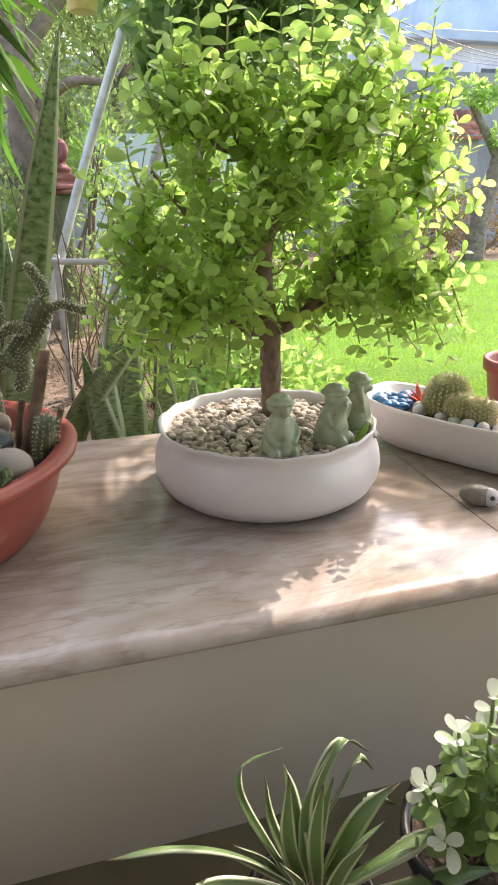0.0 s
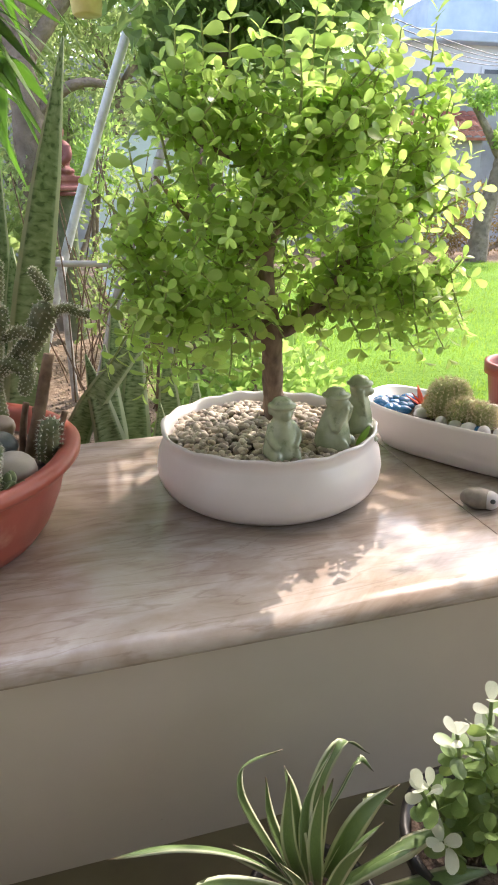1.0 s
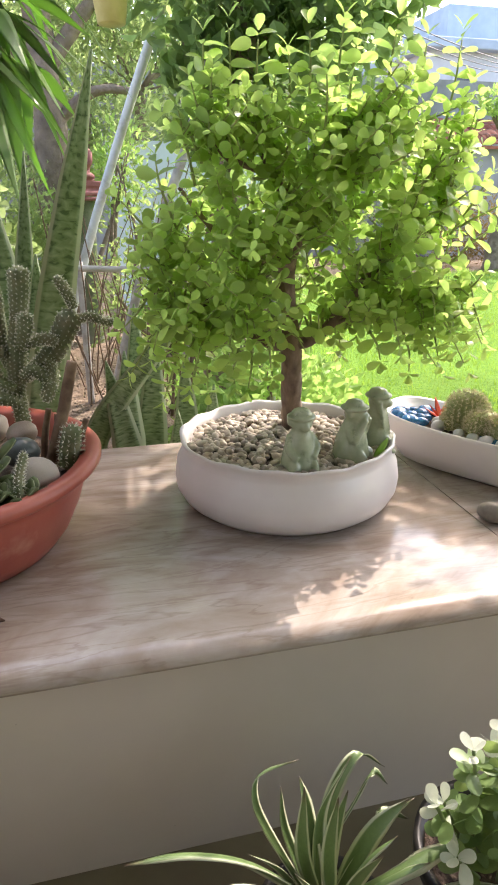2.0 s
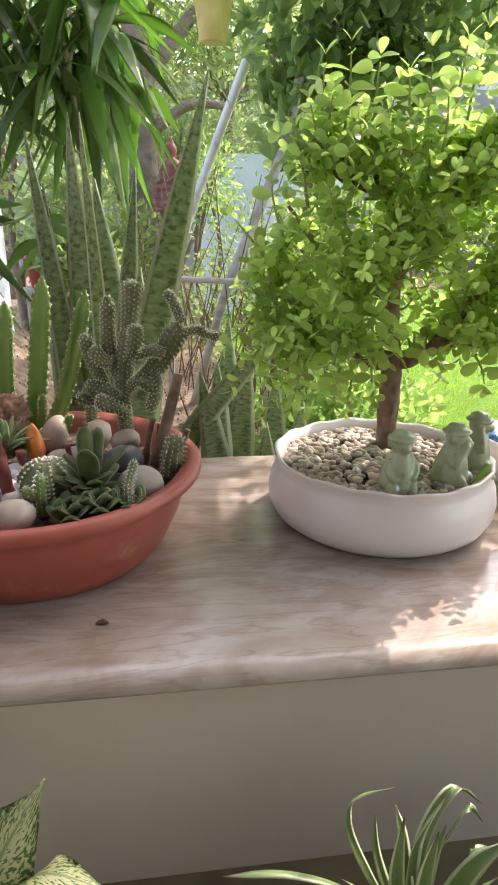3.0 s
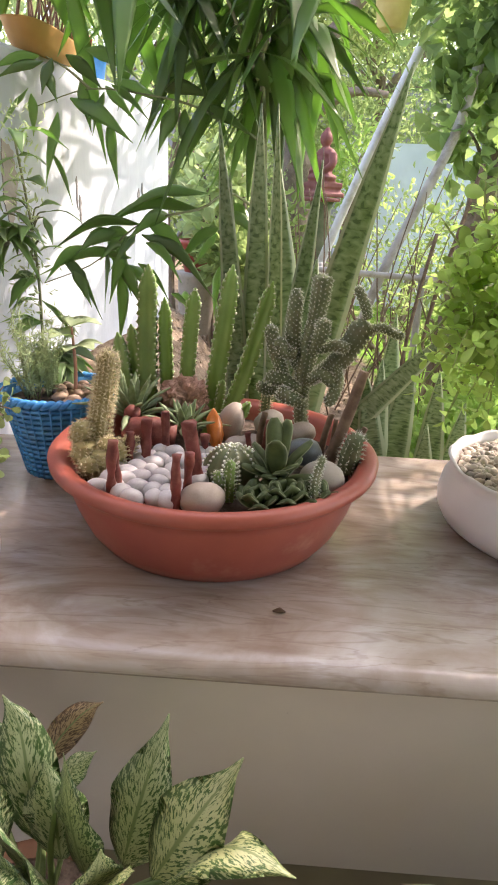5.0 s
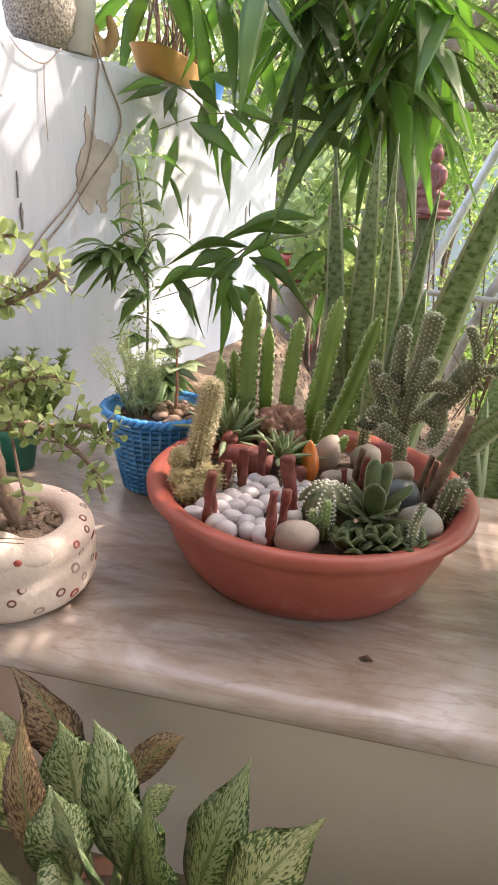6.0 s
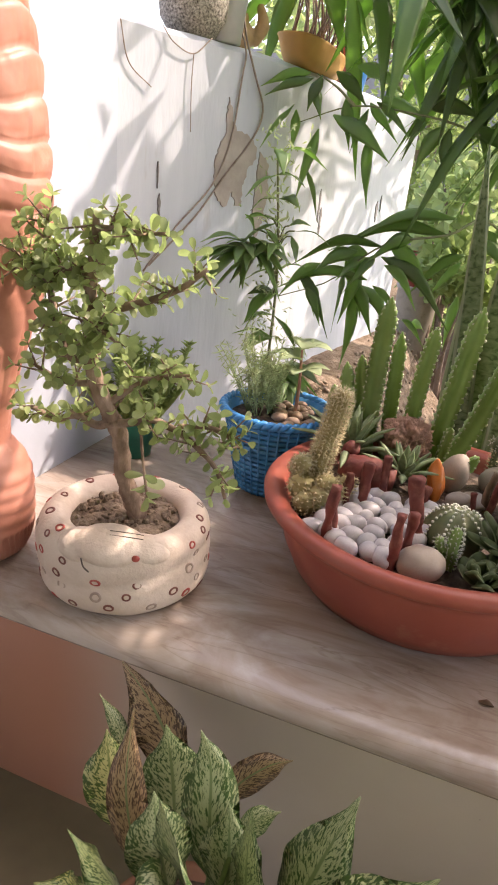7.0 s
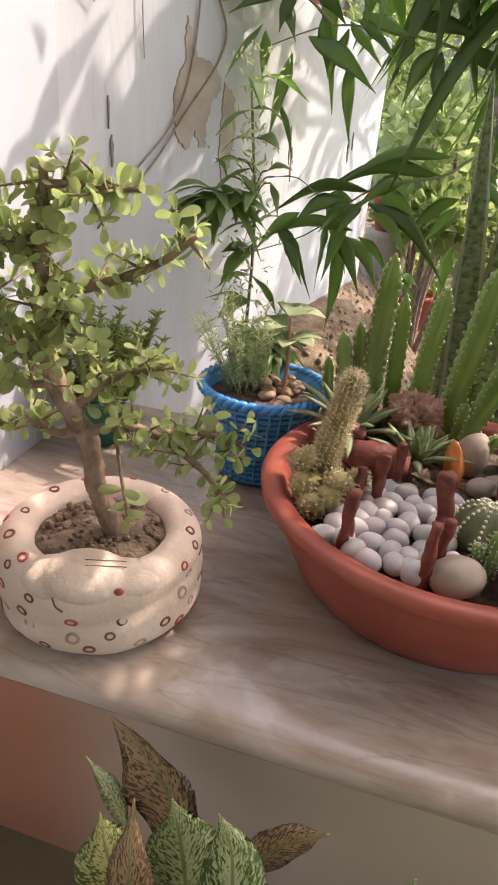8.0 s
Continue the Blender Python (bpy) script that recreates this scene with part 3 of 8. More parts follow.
    # tall shoots on top and arching ones at the sides: foot, tip, leaf length
    for a, e, size in (((0.19, 1.02, 0.90), (0.178, 1.01, 1.060), 0.032), ((0.205, 1.02, 0.90), (0.212, 1.0, 1.075), 0.030), ((0.25, 1.0, 0.91), (0.252, 0.99, 1.060), 0.031), ((0.30, 1.0, 0.92), (0.292, 0.98, 1.040), 0.030), ((0.37, 1.0, 0.94), (0.378, 0.99, 1.085), 0.032), ((0.40, 1.02, 0.94), (0.420, 1.02, 1.105), 0.032),
                       ((0.45, 1.0, 0.92), (0.462, 0.99, 1.090), 0.032), ((0.50, 1.02, 0.90), (0.525, 1.02, 1.075), 0.032), ((0.54, 1.0, 0.88), (0.572, 1.0, 1.080), 0.034), ((0.54, 1.0, 0.86), (0.588, 0.99, 1.010), 0.034), ((0.34, 0.96, 0.90), (0.335, 0.94, 1.010), 0.030), ((0.44, 0.96, 0.88), (0.452, 0.93, 0.995), 0.031),
                       ((0.12, 1.0, 0.76), (0.045, 0.99, 0.845), 0.028), ((0.13, 1.0, 0.80), (0.10, 0.98, 0.90), 0.028), ((0.58, 1.0, 0.78), (0.645, 0.99, 0.885), 0.030), ((0.59, 1.0, 0.74), (0.665, 0.99, 0.80), 0.030), ((0.58, 0.98, 0.68), (0.655, 0.97, 0.600), 0.030), ((0.10, 1.0, 0.66), (0.045, 0.98, 0.585), 0.027),
                       ((0.08, 1.0, 0.70), (0.035, 0.98, 0.655), 0.027), ((0.27, 0.98, 0.64), (0.268, 0.95, 0.572), 0.026), ((0.25, 1.02, 0.62), (0.238, 1.0, 0.540), 0.026), ((0.17, 1.03, 0.62), (0.175, 1.02, 0.535), 0.026), ((0.12, 1.0, 0.60), (0.095, 0.98, 0.540), 0.026), ((0.55, 0.99, 0.66), (0.565, 0.96, 0.578), 0.029), ((0.60, 1.0, 0.72), (0.672, 0.98, 0.690), 0.030), ((0.60, 1.0, 0.80), (0.672, 0.99, 0.835), 0.031), ((0.60, 0.99, 0.70), (0.625, 0.97, 0.595), 0.030), ((0.33, 1.0, 0.93), (0.322, 0.98, 1.070), 0.031), ((0.16, 1.0, 0.86), (0.135, 0.99, 0.965), 0.028), ((0.16, 0.99, 0.63), (0.135, 0.96, 0.555), 0.026), ((0.22, 0.98, 0.62), (0.205, 0.95, 0.565), 0.026), ((0.50, 0.98, 0.64), (0.505, 0.95, 0.565), 0.028), ((0.44, 0.98, 0.64), (0.452, 0.95, 0.590), 0.028)):
        a, e = Vector(a), Vector(e)
        path = smooth_path([a, a.lerp(e, 0.55) + Vector((rng.uniform(-0.008, 0.008), 0, 0.004)), e], 12)
        shoots.append(path)
        poses += leaf_pairs(path, size * 1.0, rng, 0.0, 0.0180, 1.1, 0.25, 0.7)
    shoots.sort(key=lambda p: p[12].y)
    rest = bmesh.new()
    for k, path in enumerate(shoots):
        bm = tube([path[0], path[6], path[11]], [0.0026, 0.0019, 0.001], 5, 6, bm=rest if k >= 200 else None)
        if k < 200:
            part("twig", bm, M_TWIG, t)
    tagged(part("inner_twig_mass", rest, M_TWIG, t), kind="stuff")
    leaves_for(t, poses, 290)
    print("bonsai leaves", len(poses))


bonsai()


def blob(bm, loc, size, rot=(0, 0, 0), u=16, v=10):
    made = bmesh.ops.create_uvsphere(bm, u_segments=u, v_segments=v, radius=1, matrix=placed(loc, rot, size))
    return made["verts"]


def fused(bm, voxel, material, name, loc):
    """Join overlapping rounded forms into one smooth skin."""
    me = bpy.data.meshes.new(name)
    bm.to_mesh(me)
    bm.free()
    me.materials.append(material)
    ob = new(name, me)
    md = ob.modifiers.new("skin", "REMESH")
    md.mode, md.voxel_size, md.use_smooth_shade = "VOXEL", voxel, True
    sm = ob.modifiers.new("soft", "SMOOTH")
    sm.factor, sm.iterations = 0.6, 4
    ob.location = loc
    WORLD[ob] = Matrix.Translation(loc)
    return ob


def monkey_figurine(loc, turn, size, pose_):
    bm = bmesh.new()
    tube([(0, 0, 0.0), (0, 0, 0.020), (0, -0.001, 0.045), (0, -0.003, 0.068), (0, -0.004, 0.082)], [0.026, 0.031, 0.027, 0.020, 0.014], 20, 16, bm=bm)
    blob(bm, (0, -0.005, 0.092), (0.0185, 0.0190, 0.0175))
    tube([(0, -0.004, 0.099), (0, -0.004, 0.101), (0, -0.004, 0.104)], [0.0235, 0.0245, 0.0225], 20, 4, bm=bm)
    blob(bm, (0, -0.003, 0.107), (0.0165, 0.0165, 0.0085))
    blob(bm, (0, -0.021, 0.087), (0.009, 0.009, 0.0075))
    for s in (1, -1):
        blob(bm, (0.017 * s, -0.017, 0.016), (0.010, 0.019, 0.017))
        blob(bm, (0.018 * s, -0.028, 0.005), (0.009, 0.014, 0.006))
        blob(bm, (0.0195 * s, -0.001, 0.093), (0.004, 0.006, 0.007))
        hand = {"ears": (0.020 * s, -0.006, 0.092), "mouth": (0.007 * s, -0.026, 0.084), "knees": (0.014 * s, -0.026, 0.034)}[pose_]
        tube([(0.017 * s, 0, 0.070), (0.0255 * s, -0.013, 0.050), hand], [0.0065, 0.0065, 0.006], 10, 10, bm=bm)
    ob = fused(bm, 0.0022, M_CELADON, "monkey_figurine", loc)
    ob.rotation_euler = (0, 0, turn)
    ob.scale = (size,) * 3
    return tagged(ob, "seated monkey figurine in speckled green celadon glaze on gravel", "figurine", "three seated monkeys")


monkey_figurine((0.290, 0.876, LEDGE + 0.088), radians(5), 0.93, "knees")
monkey_figurine((0.382, 0.892, LEDGE + 0.088), radians(50), 0.95, "mouth")
monkey_figurine((0.446, 0.945, LEDGE + 0.088), radians(65), 0.95, "ears")

# red bowl: the dish garden
RB = Vector((-0.260, 0.950, LEDGE))


def red_bowl():
    b = thing("dish_garden_bowl", RB, "wide shallow terracotta red bowl with a rolled rim", "plant pot")
    prof = [(0.02, 0.0), (0.172, 0.0), (0.187, 0.005), (0.204, 0.027), (0.221, 0.064), (0.232, 0.098), (0.235, 0.112), (0.249, 0.118), (0.2575, 0.126), (0.2585, 0.134), (0.252, 0.1405), (0.241, 0.1405),
            (0.228, 0.134), (0.222, 0.120), (0.212, 0.098), (0.02, 0.096)]
    part("body", lathe([(r * 0.981, z) for r, z in prof], 112, RB), M_TERRA, b)

    def lumpy(a, r, z):
        return r, z + 0.010 * noise.noise(Vector((r * 22 * math.cos(a), r * 22 * math.sin(a), 3)))
    part("soil", lathe([(0.214, 0.097), (0.216, 0.106), (0.17, 0.112), (0.12, 0.116), (0.06, 0.117), (0.006, 0.117)], 64, RB, lumpy), M_POTSOIL, b, "dark gritty potting soil")
    return b


red_bowl()

# snake-shaped pot
SP = Vector((-0.659, 0.746, LEDGE))
M_SNAKE = varied("cream_painted_clay", (0.53, 0.425, 0.35), (0.64, 0.545, 0.47), 14, 0.6, stain=(0.42, 0.30, 0.235), stain_scale=10, stain_at=(0.6, 0.85), bump_scale=90, bump_strength=0.5, bump_dist=0.003)
M_DRYSOIL = varied("dry_crumbly_soil", (0.115, 0.08, 0.056), (0.25, 0.185, 0.135), 50, 0.95, stain=(0.30, 0.235, 0.18), stain_scale=35, bump_scale=70, bump_strength=1.0, bump_dist=0.01)
M_RING_RED = varied("red_paint", (0.32, 0.05, 0.04), (0.42, 0.09, 0.07), 60, 0.55)
M_RING_BROWN = varied("dark_red_brown_paint", (0.14, 0.045, 0.035), (0.22, 0.08, 0.065), 60, 0.6)
M_RING_GREY = varied("grey_brown_paint", (0.28, 0.20, 0.16), (0.40, 0.31, 0.26), 60, 0.6)
M_DARKLINE = varied("dark_brown_paint", (0.05, 0.035, 0.03), (0.09, 0.06, 0.05), 60, 0.6)
M_JADE_DULL = foliage("dusty_jade_leaf", (0.21, 0.27, 0.11), (0.38, 0.44, 0.22), (0.52, 0.68, 0.26), 0.45, 0.40, 60, "island", 0.35, 0.4)
M_JADE_DULL_OB = foliage("dusty_jade_leaf_single", (0.21, 0.27, 0.11), (0.38, 0.44, 0.22), (0.52, 0.68, 0.26), 0.45, 0.40, 60, "object", 0.35, 0.4)
LEAF_DULL = LEAF.copy()
LEAF_DULL.materials.clear()
LEAF_DULL.materials.append(M_JADE_DULL_OB)


# outline of the pot: the snake's lower and upper coil, then the inside of the hole
SNAKE_PROF = [(0.05, 0.001), (0.098, 0.001), (0.112, 0.006), (0.120, 0.016), (0.1235, 0.024), (0.125, 0.032), (0.1252, 0.038), (0.1252, 0.044), (0.125, 0.050), (0.125, 0.056), (0.125, 0.062), (0.125, 0.068), (0.1248, 0.074), (0.1243, 0.080), (0.1232, 0.087), (0.121, 0.094), (0.116, 0.102),
              (0.107, 0.109), (0.096, 0.111), (0.086, 0.107), (0.079, 0.099), (0.0765, 0.088), (0.077, 0.070), (0.05, 0.068)]


def snake_skin(a, r, z):
    """The crease between the coils winds down round the pot."""
    low = 0.050 + 0.024 * math.cos(a - radians(15))
    depth = 0.0050 * (math.exp(-((z - low) / 0.006) ** 2) if z < low else math.exp(-((z - low) / 0.013) ** 2)) if r > 0.1 else 0.0
    lump = 0.0018 * noise.noise(Vector((math.cos(a) * 2.2, math.sin(a) * 2.2, z * 30)))
    return (r + lump - depth) * 0.968, z


def ring_mark(name_mat, a, s, size, pot):
    """A painted ring lying on the skin; a: round the pot, s: along the outline."""
    def skin(aa, ss):
        i = max(1, min(int(ss), len(SNAKE_PROF) - 3))
        f = ss - i
        r, z = SNAKE_PROF[i][0] * (1 - f) + SNAKE_PROF[i + 1][0] * f, SNAKE_PROF[i][1] * (1 - f) + SNAKE_PROF[i + 1][1] * f
        r, z = snake_skin(aa, r, z)
        return SP + Vector((r * math.cos(aa), r * math.sin(aa), z))
    c = skin(a, s)
    t1 = Vector((-math.sin(a), math.cos(a), 0))
    t2 = (skin(a, s + 0.6) - skin(a, s - 0.6)).normalized()
    nrm = t1.cross(t2).normalized()
    if nrm.dot(c - SP - Vector((0, 0, 0.06))) < 0:
        nrm = -nrm
    bm, seg = bmesh.new(), 14
    rings = []
    for k, (rr, h) in enumerate(((0.54, -0.0008), (0.60, 0.0010), (0.95, 0.0009), (1.0, -0.0012))):
        rings.append([c + nrm * (h - 0.5 * (size * rr * math.sin(q)) ** 2 / 0.034 - 0.5 * (size * rr * math.cos(q)) ** 2 / 0.12) + (t1 * math.cos(q) + t2 * 0.88 * math.sin(q)) * size * rr for q in [2 * math.pi * i / seg for i in range(seg)]])
    grid_faces(bm, rings, True)
    part("ring_mark", bm, name_mat, pot)


def snake_pot():
    rng = random.Random(3)
    p = thing("snake_pot", SP, "cream clay pot shaped like a coiled snake with red rings", "plant pot")
    part("body", lathe(SNAKE_PROF, 120, SP, snake_skin), M_SNAKE, p)
    # head resting on the coil, facing the bowl
    bm = bmesh.new()
    blob(bm, (-0.012, 0, 0), (0.056, 0.038, 0.024))
    blob(bm, (0.036, 0, -0.003), (0.044, 0.028, 0.017))
    blob(bm, (-0.050, 0.006, -0.012), (0.040, 0.031, 0.022))
    head = bpy.data.meshes.new("head")
    bm.to_mesh(head)
    bm.free()
    head.materials.append(M_SNAKE)
    hm = placed(SP + Vector((0.040, -0.084, 0.102)), (radians(20), radians(5), radians(28)), 0.86)
    h = part("head", head, None, p, m=hm)
    md = h.modifiers.new("skin", "REMESH")
    md.mode, md.voxel_size, md.use_smooth_shade = "VOXEL", 0.003, True
    sm = h.modifiers.new("soft", "SMOOTH")
    sm.factor, sm.iterations = 0.6, 5
    bm = bmesh.new()
    blob(bm, (0, 0, 0), (0.0062, 0.004, 0.0062), u=12, v=8)
    part("eye", bm, M_RING_RED, h, "red painted eye", m=hm @ placed((0.026, -0.0262, 0.007)))
    part("mouth", tube([hm @ Vector(q) for q in ((-0.050, -0.037, 0.012), (-0.046, -0.0405, -0.002), (-0.038, -0.0405, -0.014))], 0.0011, 6, 8), M_DARKLINE, h, "dark painted line")
    for k in (0.004, 0.012):
        part("brow_line", tube([hm @ Vector(q) for q in ((-0.015, k - 0.004, 0.0236), (0.012, k - 0.004, 0.0222), (0.034, k - 0.002, 0.0172))], 0.0005, 5, 10), M_DARKLINE, h)
    for s0, count, off in ((3.6, 15, 0.0), (6.5, 15, 0.4), (9.5, 13, 0.1), (13.0, 15, 0.5), (15.6, 14, 0.2), (17.5, 12, 0.0)):
        for i in range(count):
            a = 2 * math.pi * (i + off + 0.45 * rng.random()) / count
            if s0 > 11 and abs((a + radians(60) + math.pi) % 6.283 - math.pi) < 0.55 + 0.06 * (s0 - 11):
                continue
            ring_mark((M_RING_RED, M_RING_GREY, M_RING_BROWN)[rng.randrange(3)], a, s0 + rng.uniform(-0.8, 0.8), rng.uniform(0.0060, 0.0084), p)

    def lumpy(a, r, z):
        return r, z + 0.008 * noise.noise(Vector((r * 45 * math.cos(a), r * 45 * math.sin(a), 7)))
    part("soil", lathe([(0.0745, 0.072), (0.0755, 0.090), (0.06, 0.093), (0.04, 0.094), (0.02, 0.095), (0.003, 0.095)], 48, SP, lumpy), M_DRYSOIL, p, "crumbly dry brown soil")
    lumps = []
    for _ in range(150):
        a, r = rng.random() * 6.283, 0.070 * math.sqrt(rng.random())
        lumps.append(placed(SP + Vector((r * math.cos(a), r * math.sin(a), 0.095)), (rng.random() * 3, rng.random() * 3, 0), rng.uniform(0.002, 0.007)))
    tagged(part("clod_mass", bake(to_mesh(pebble(3, (1, 0.85, 0.7), 6, 4, 0.35), M_DRYSOIL, "clod"), lumps, "clod_mass", M_DRYSOIL), None, p), kind="stuff")


snake_pot()


def jade_bonsai():
    rng = random.Random(21)
    base = SP + Vector((0.010, 0.012, 0.070))
    t = thing("jade_bonsai", base, "old jade bonsai with thick brown trunk and dusty green leaves", "tree")
    part("trunk", tube([base + Vector((0, 0, -0.02)), (-0.645, 0.748, 0.455), (-0.650, 0.722, 0.520), (-0.644, 0.704, 0.578), (-0.650, 0.690, 0.615)], [0.0150, 0.0132, 0.0108, 0.0100, 0.0094], 18, 40, 0.42), M_BARK, t)
    limbs = [([(-0.650, 0.690, 0.612), (-0.660, 0.680, 0.647), (-0.663, 0.670, 0.677), (-0.664, 0.667, 0.701), (-0.664, 0.665, 0.742), (-0.659, 0.660, 0.785), (-0.655, 0.660, 0.815), (-0.649, 0.655, 0.850)], 0.0105),
             ([(-0.650, 0.690, 0.608), (-0.672, 0.692, 0.598), (-0.700, 0.688, 0.606), (-0.735, 0.692, 0.592), (-0.765, 0.690, 0.602), (-0.79, 0.695, 0.592)], 0.0056),
             ([(-0.652, 0.686, 0.632), (-0.624, 0.710, 0.657), (-0.600, 0.720, 0.667), (-0.566, 0.730, 0.674)], 0.0044),
             ([(-0.648, 0.690, 0.606), (-0.622, 0.694, 0.612), (-0.598, 0.688, 0.624), (-0.567, 0.692, 0.618), (-0.529, 0.690, 0.599), (-0.505, 0.690, 0.578), (-0.492, 0.690, 0.545)], 0.0055),
             ([(-0.56, 0.692, 0.622), (-0.513, 0.700, 0.626), (-0.483, 0.700, 0.609)], 0.0032),
             ([(-0.664, 0.666, 0.744), (-0.620, 0.670, 0.758), (-0.590, 0.670, 0.769), (-0.553, 0.670, 0.788), (-0.526, 0.670, 0.810)], 0.0055),
             ([(-0.652, 0.658, 0.836), (-0.623, 0.655, 0.840), (-0.595, 0.655, 0.838), (-0.568, 0.655, 0.841)], 0.0040),
             ([(-0.663, 0.668, 0.690), (-0.690, 0.660, 0.692), (-0.706, 0.660, 0.735), (-0.712, 0.655, 0.790), (-0.705, 0.650, 0.845)], 0.0055),
             ([(-0.658, 0.660, 0.790), (-0.685, 0.655, 0.789), (-0.725, 0.655, 0.780), (-0.75, 0.655, 0.80)], 0.0048),
             ([(-0.662, 0.672, 0.660), (-0.70, 0.670, 0.655), (-0.745, 0.668, 0.668)], 0.0045),
             ([(-0.664, 0.665, 0.730), (-0.640, 0.645, 0.735), (-0.615, 0.640, 0.725)], 0.0040)]
    poses, twigs = [], bmesh.new()
    for i, (pts, r) in enumerate(limbs):
        part("branch", tube(pts, [r, r * 0.8, r * 0.4], 9, 30, 0.30), M_BARK, t)
        path = smooth_path(pts, 24)
        poses += leaf_pairs(path[13:] if i == 0 else path, 0.0165, rng, 0.12 if i in (6, 8) else 0.25, 0.0095)
        for q in path[(9 if i == 0 else 5)::2]:
            for _ in range(3 if i in (0, 7, 8) else 1):
                d = Vector((rng.uniform(-1, 1), rng.uniform(-0.7, 0.7), rng.uniform(-0.45, 1))).normalized()
                e = q + d * rng.uniform(0.018, 0.042)
                tube([q, q.lerp(e, 0.5), e], [0.0016, 0.0012, 0.0008], 5, 4, bm=twigs)
                poses += leaf_pairs(smooth_path([q, q.lerp(e, 0.5), e], 6), 0.0172, rng, 0.2, 0.0112)
    # small side shoot low on the trunk
    path = smooth_path([(-0.611, 0.692, 0.618), (-0.611, 0.700, 0.580), (-0.609, 0.700, 0.549), (-0.602, 0.700, 0.512)], 12)
    poses += leaf_pairs(path, 0.026, rng, 0.72, 0.011)
    tube([path[0], path[6], path[12]], 0.002, 5, 8, bm=twigs)
    tagged(part("fine_twig_mass", twigs, M_BARK, t), kind="stuff")
    poses.sort(key=lambda m: m.translation.y)
    for m in poses[:290]:
        part("leaf", LEAF_DULL, None, t, m=m)
    tagged(part("crown", bake(LEAF, poses[290:], "crown", M_JADE_DULL), None, t), kind="stuff")
    print("jade bonsai leaves", len(poses))


jade_bonsai()

# terracotta figure at the end of the ledge
M_CLAY = varied("glossy_terracotta", (0.37, 0.145, 0.10), (0.48, 0.215, 0.16), 18, 0.46, stain=(0.58, 0.34, 0.27), stain_scale=16, stain_at=(0.62, 0.8), bump_scale=40, bump_strength=0.15, specular=0.4)


def clay_figure():
    """Height, radius and sideways shift of the figure, from its braided foot up to the creased upper body."""
    c = Vector((-0.857, 0.700, LEDGE))
    levels = [(0.0, 0.02, -0.022), (0.0, 0.062, -0.022), (0.010, 0.076, -0.022), (0.025, 0.084, -0.022), (0.04, 0.088, -0.022), (0.055, 0.091, -0.022), (0.07, 0.092, -0.022), (0.085, 0.092, -0.022), (0.10, 0.092, -0.022), (0.115, 0.091, -0.022), (0.13, 0.089, -0.022),
              (0.145, 0.083, -0.022), (0.158, 0.074, -0.020), (0.170, 0.062, -0.018), (0.182, 0.050, -0.016), (0.20, 0.048, -0.014), (0.22, 0.050, -0.013), (0.24, 0.053, -0.012), (0.265, 0.056, -0.008), (0.29, 0.059, -0.004), (0.315, 0.066, 0.0), (0.337, 0.072, 0.0), (0.355, 0.080, 0.0), (0.372, 0.087, 0.0), (0.395, 0.094, 0.0), (0.415, 0.098, 0.0), (0.44, 0.100, 0.0)]
    for k, r in enumerate((0.102, 0.103, 0.102, 0.099, 0.095, 0.088, 0.080, 0.070)):
        z = 0.445 + 0.040 * k
        levels += [(z + 0.001, r * 0.985, 0.0), (z + 0.007, r * 1.015, 0.0), (z + 0.020, r * 1.025, 0.0), (z + 0.034, r * 1.012, 0.0), (z + 0.039, r * 0.978, 0.0)]
    levels += [(0.79, 0.045, 0.0), (0.81, 0.01, 0.0)]
    fine = []
    for (z0, r0, x0), (z1, r1, x1) in zip(levels, levels[1:]):
        n = max(1, int((z1 - z0) / 0.0032))
        fine += [(z0 + (z1 - z0) * i / n, r0 + (r1 - r0) * i / n, x0 + (x1 - x0) * i / n) for i in range(n)]
    bm, rings, seg = bmesh.new(), [], 220
    for z, r, dx in fine + levels[-1:]:
        ring = []
        for i in range(seg):
            a = 2 * math.pi * i / seg
            k = r * (0.87 if z < 0.18 else 0.93)
            if z < 0.05:
                k *= 1 + 0.026 * math.sin(a * 54 + z * 160) * min(1, z / 0.01)
            elif z < 0.185:
                k *= 1 + 0.030 * (abs(math.sin(z * 150 + 0.9 * math.sin(a + 0.6))) - 0.6)
            elif z < 0.44:
                w = min(1, (z - 0.185) / 0.05, (0.45 - z) / 0.05)
                k *= 1 + w * (0.055 * (abs(math.sin(a * 5 + 1.6 * math.sin(z * 17) + z * 9)) - 0.6) + 0.02 * noise.noise(Vector((a * 3, z * 20, 2))))
            else:
                k *= 1 + 0.020 * noise.noise(Vector((a * 2, z * 30, 0))) + 0.008 * noise.noise(Vector((a * 9, z * 70, 4)))
            ring.append(c + Vector((dx + k * math.cos(a), k * math.sin(a), z + (0.007 * math.sin(a * 2 + z * 30) + 0.004 * math.sin(a * 5 + z * 11) if z > 0.44 else 0))))
        rings.append(ring)
    grid_faces(bm, rings, True, True)
    return solid("clay_figure", bm, M_CLAY, "tall creased terracotta figure standing at the ledge end", "statue", smooth=True)


clay_figure()

# blue woven basket with a light green plant
M_BLUE = varied("blue_plastic", (0.02, 0.20, 0.52), (0.05, 0.32, 0.66), 30, 0.4, stain=(0.10, 0.32, 0.58), stain_scale=25, per_object=0.15)
BK = Vector((-0.572, 1.135, LEDGE))


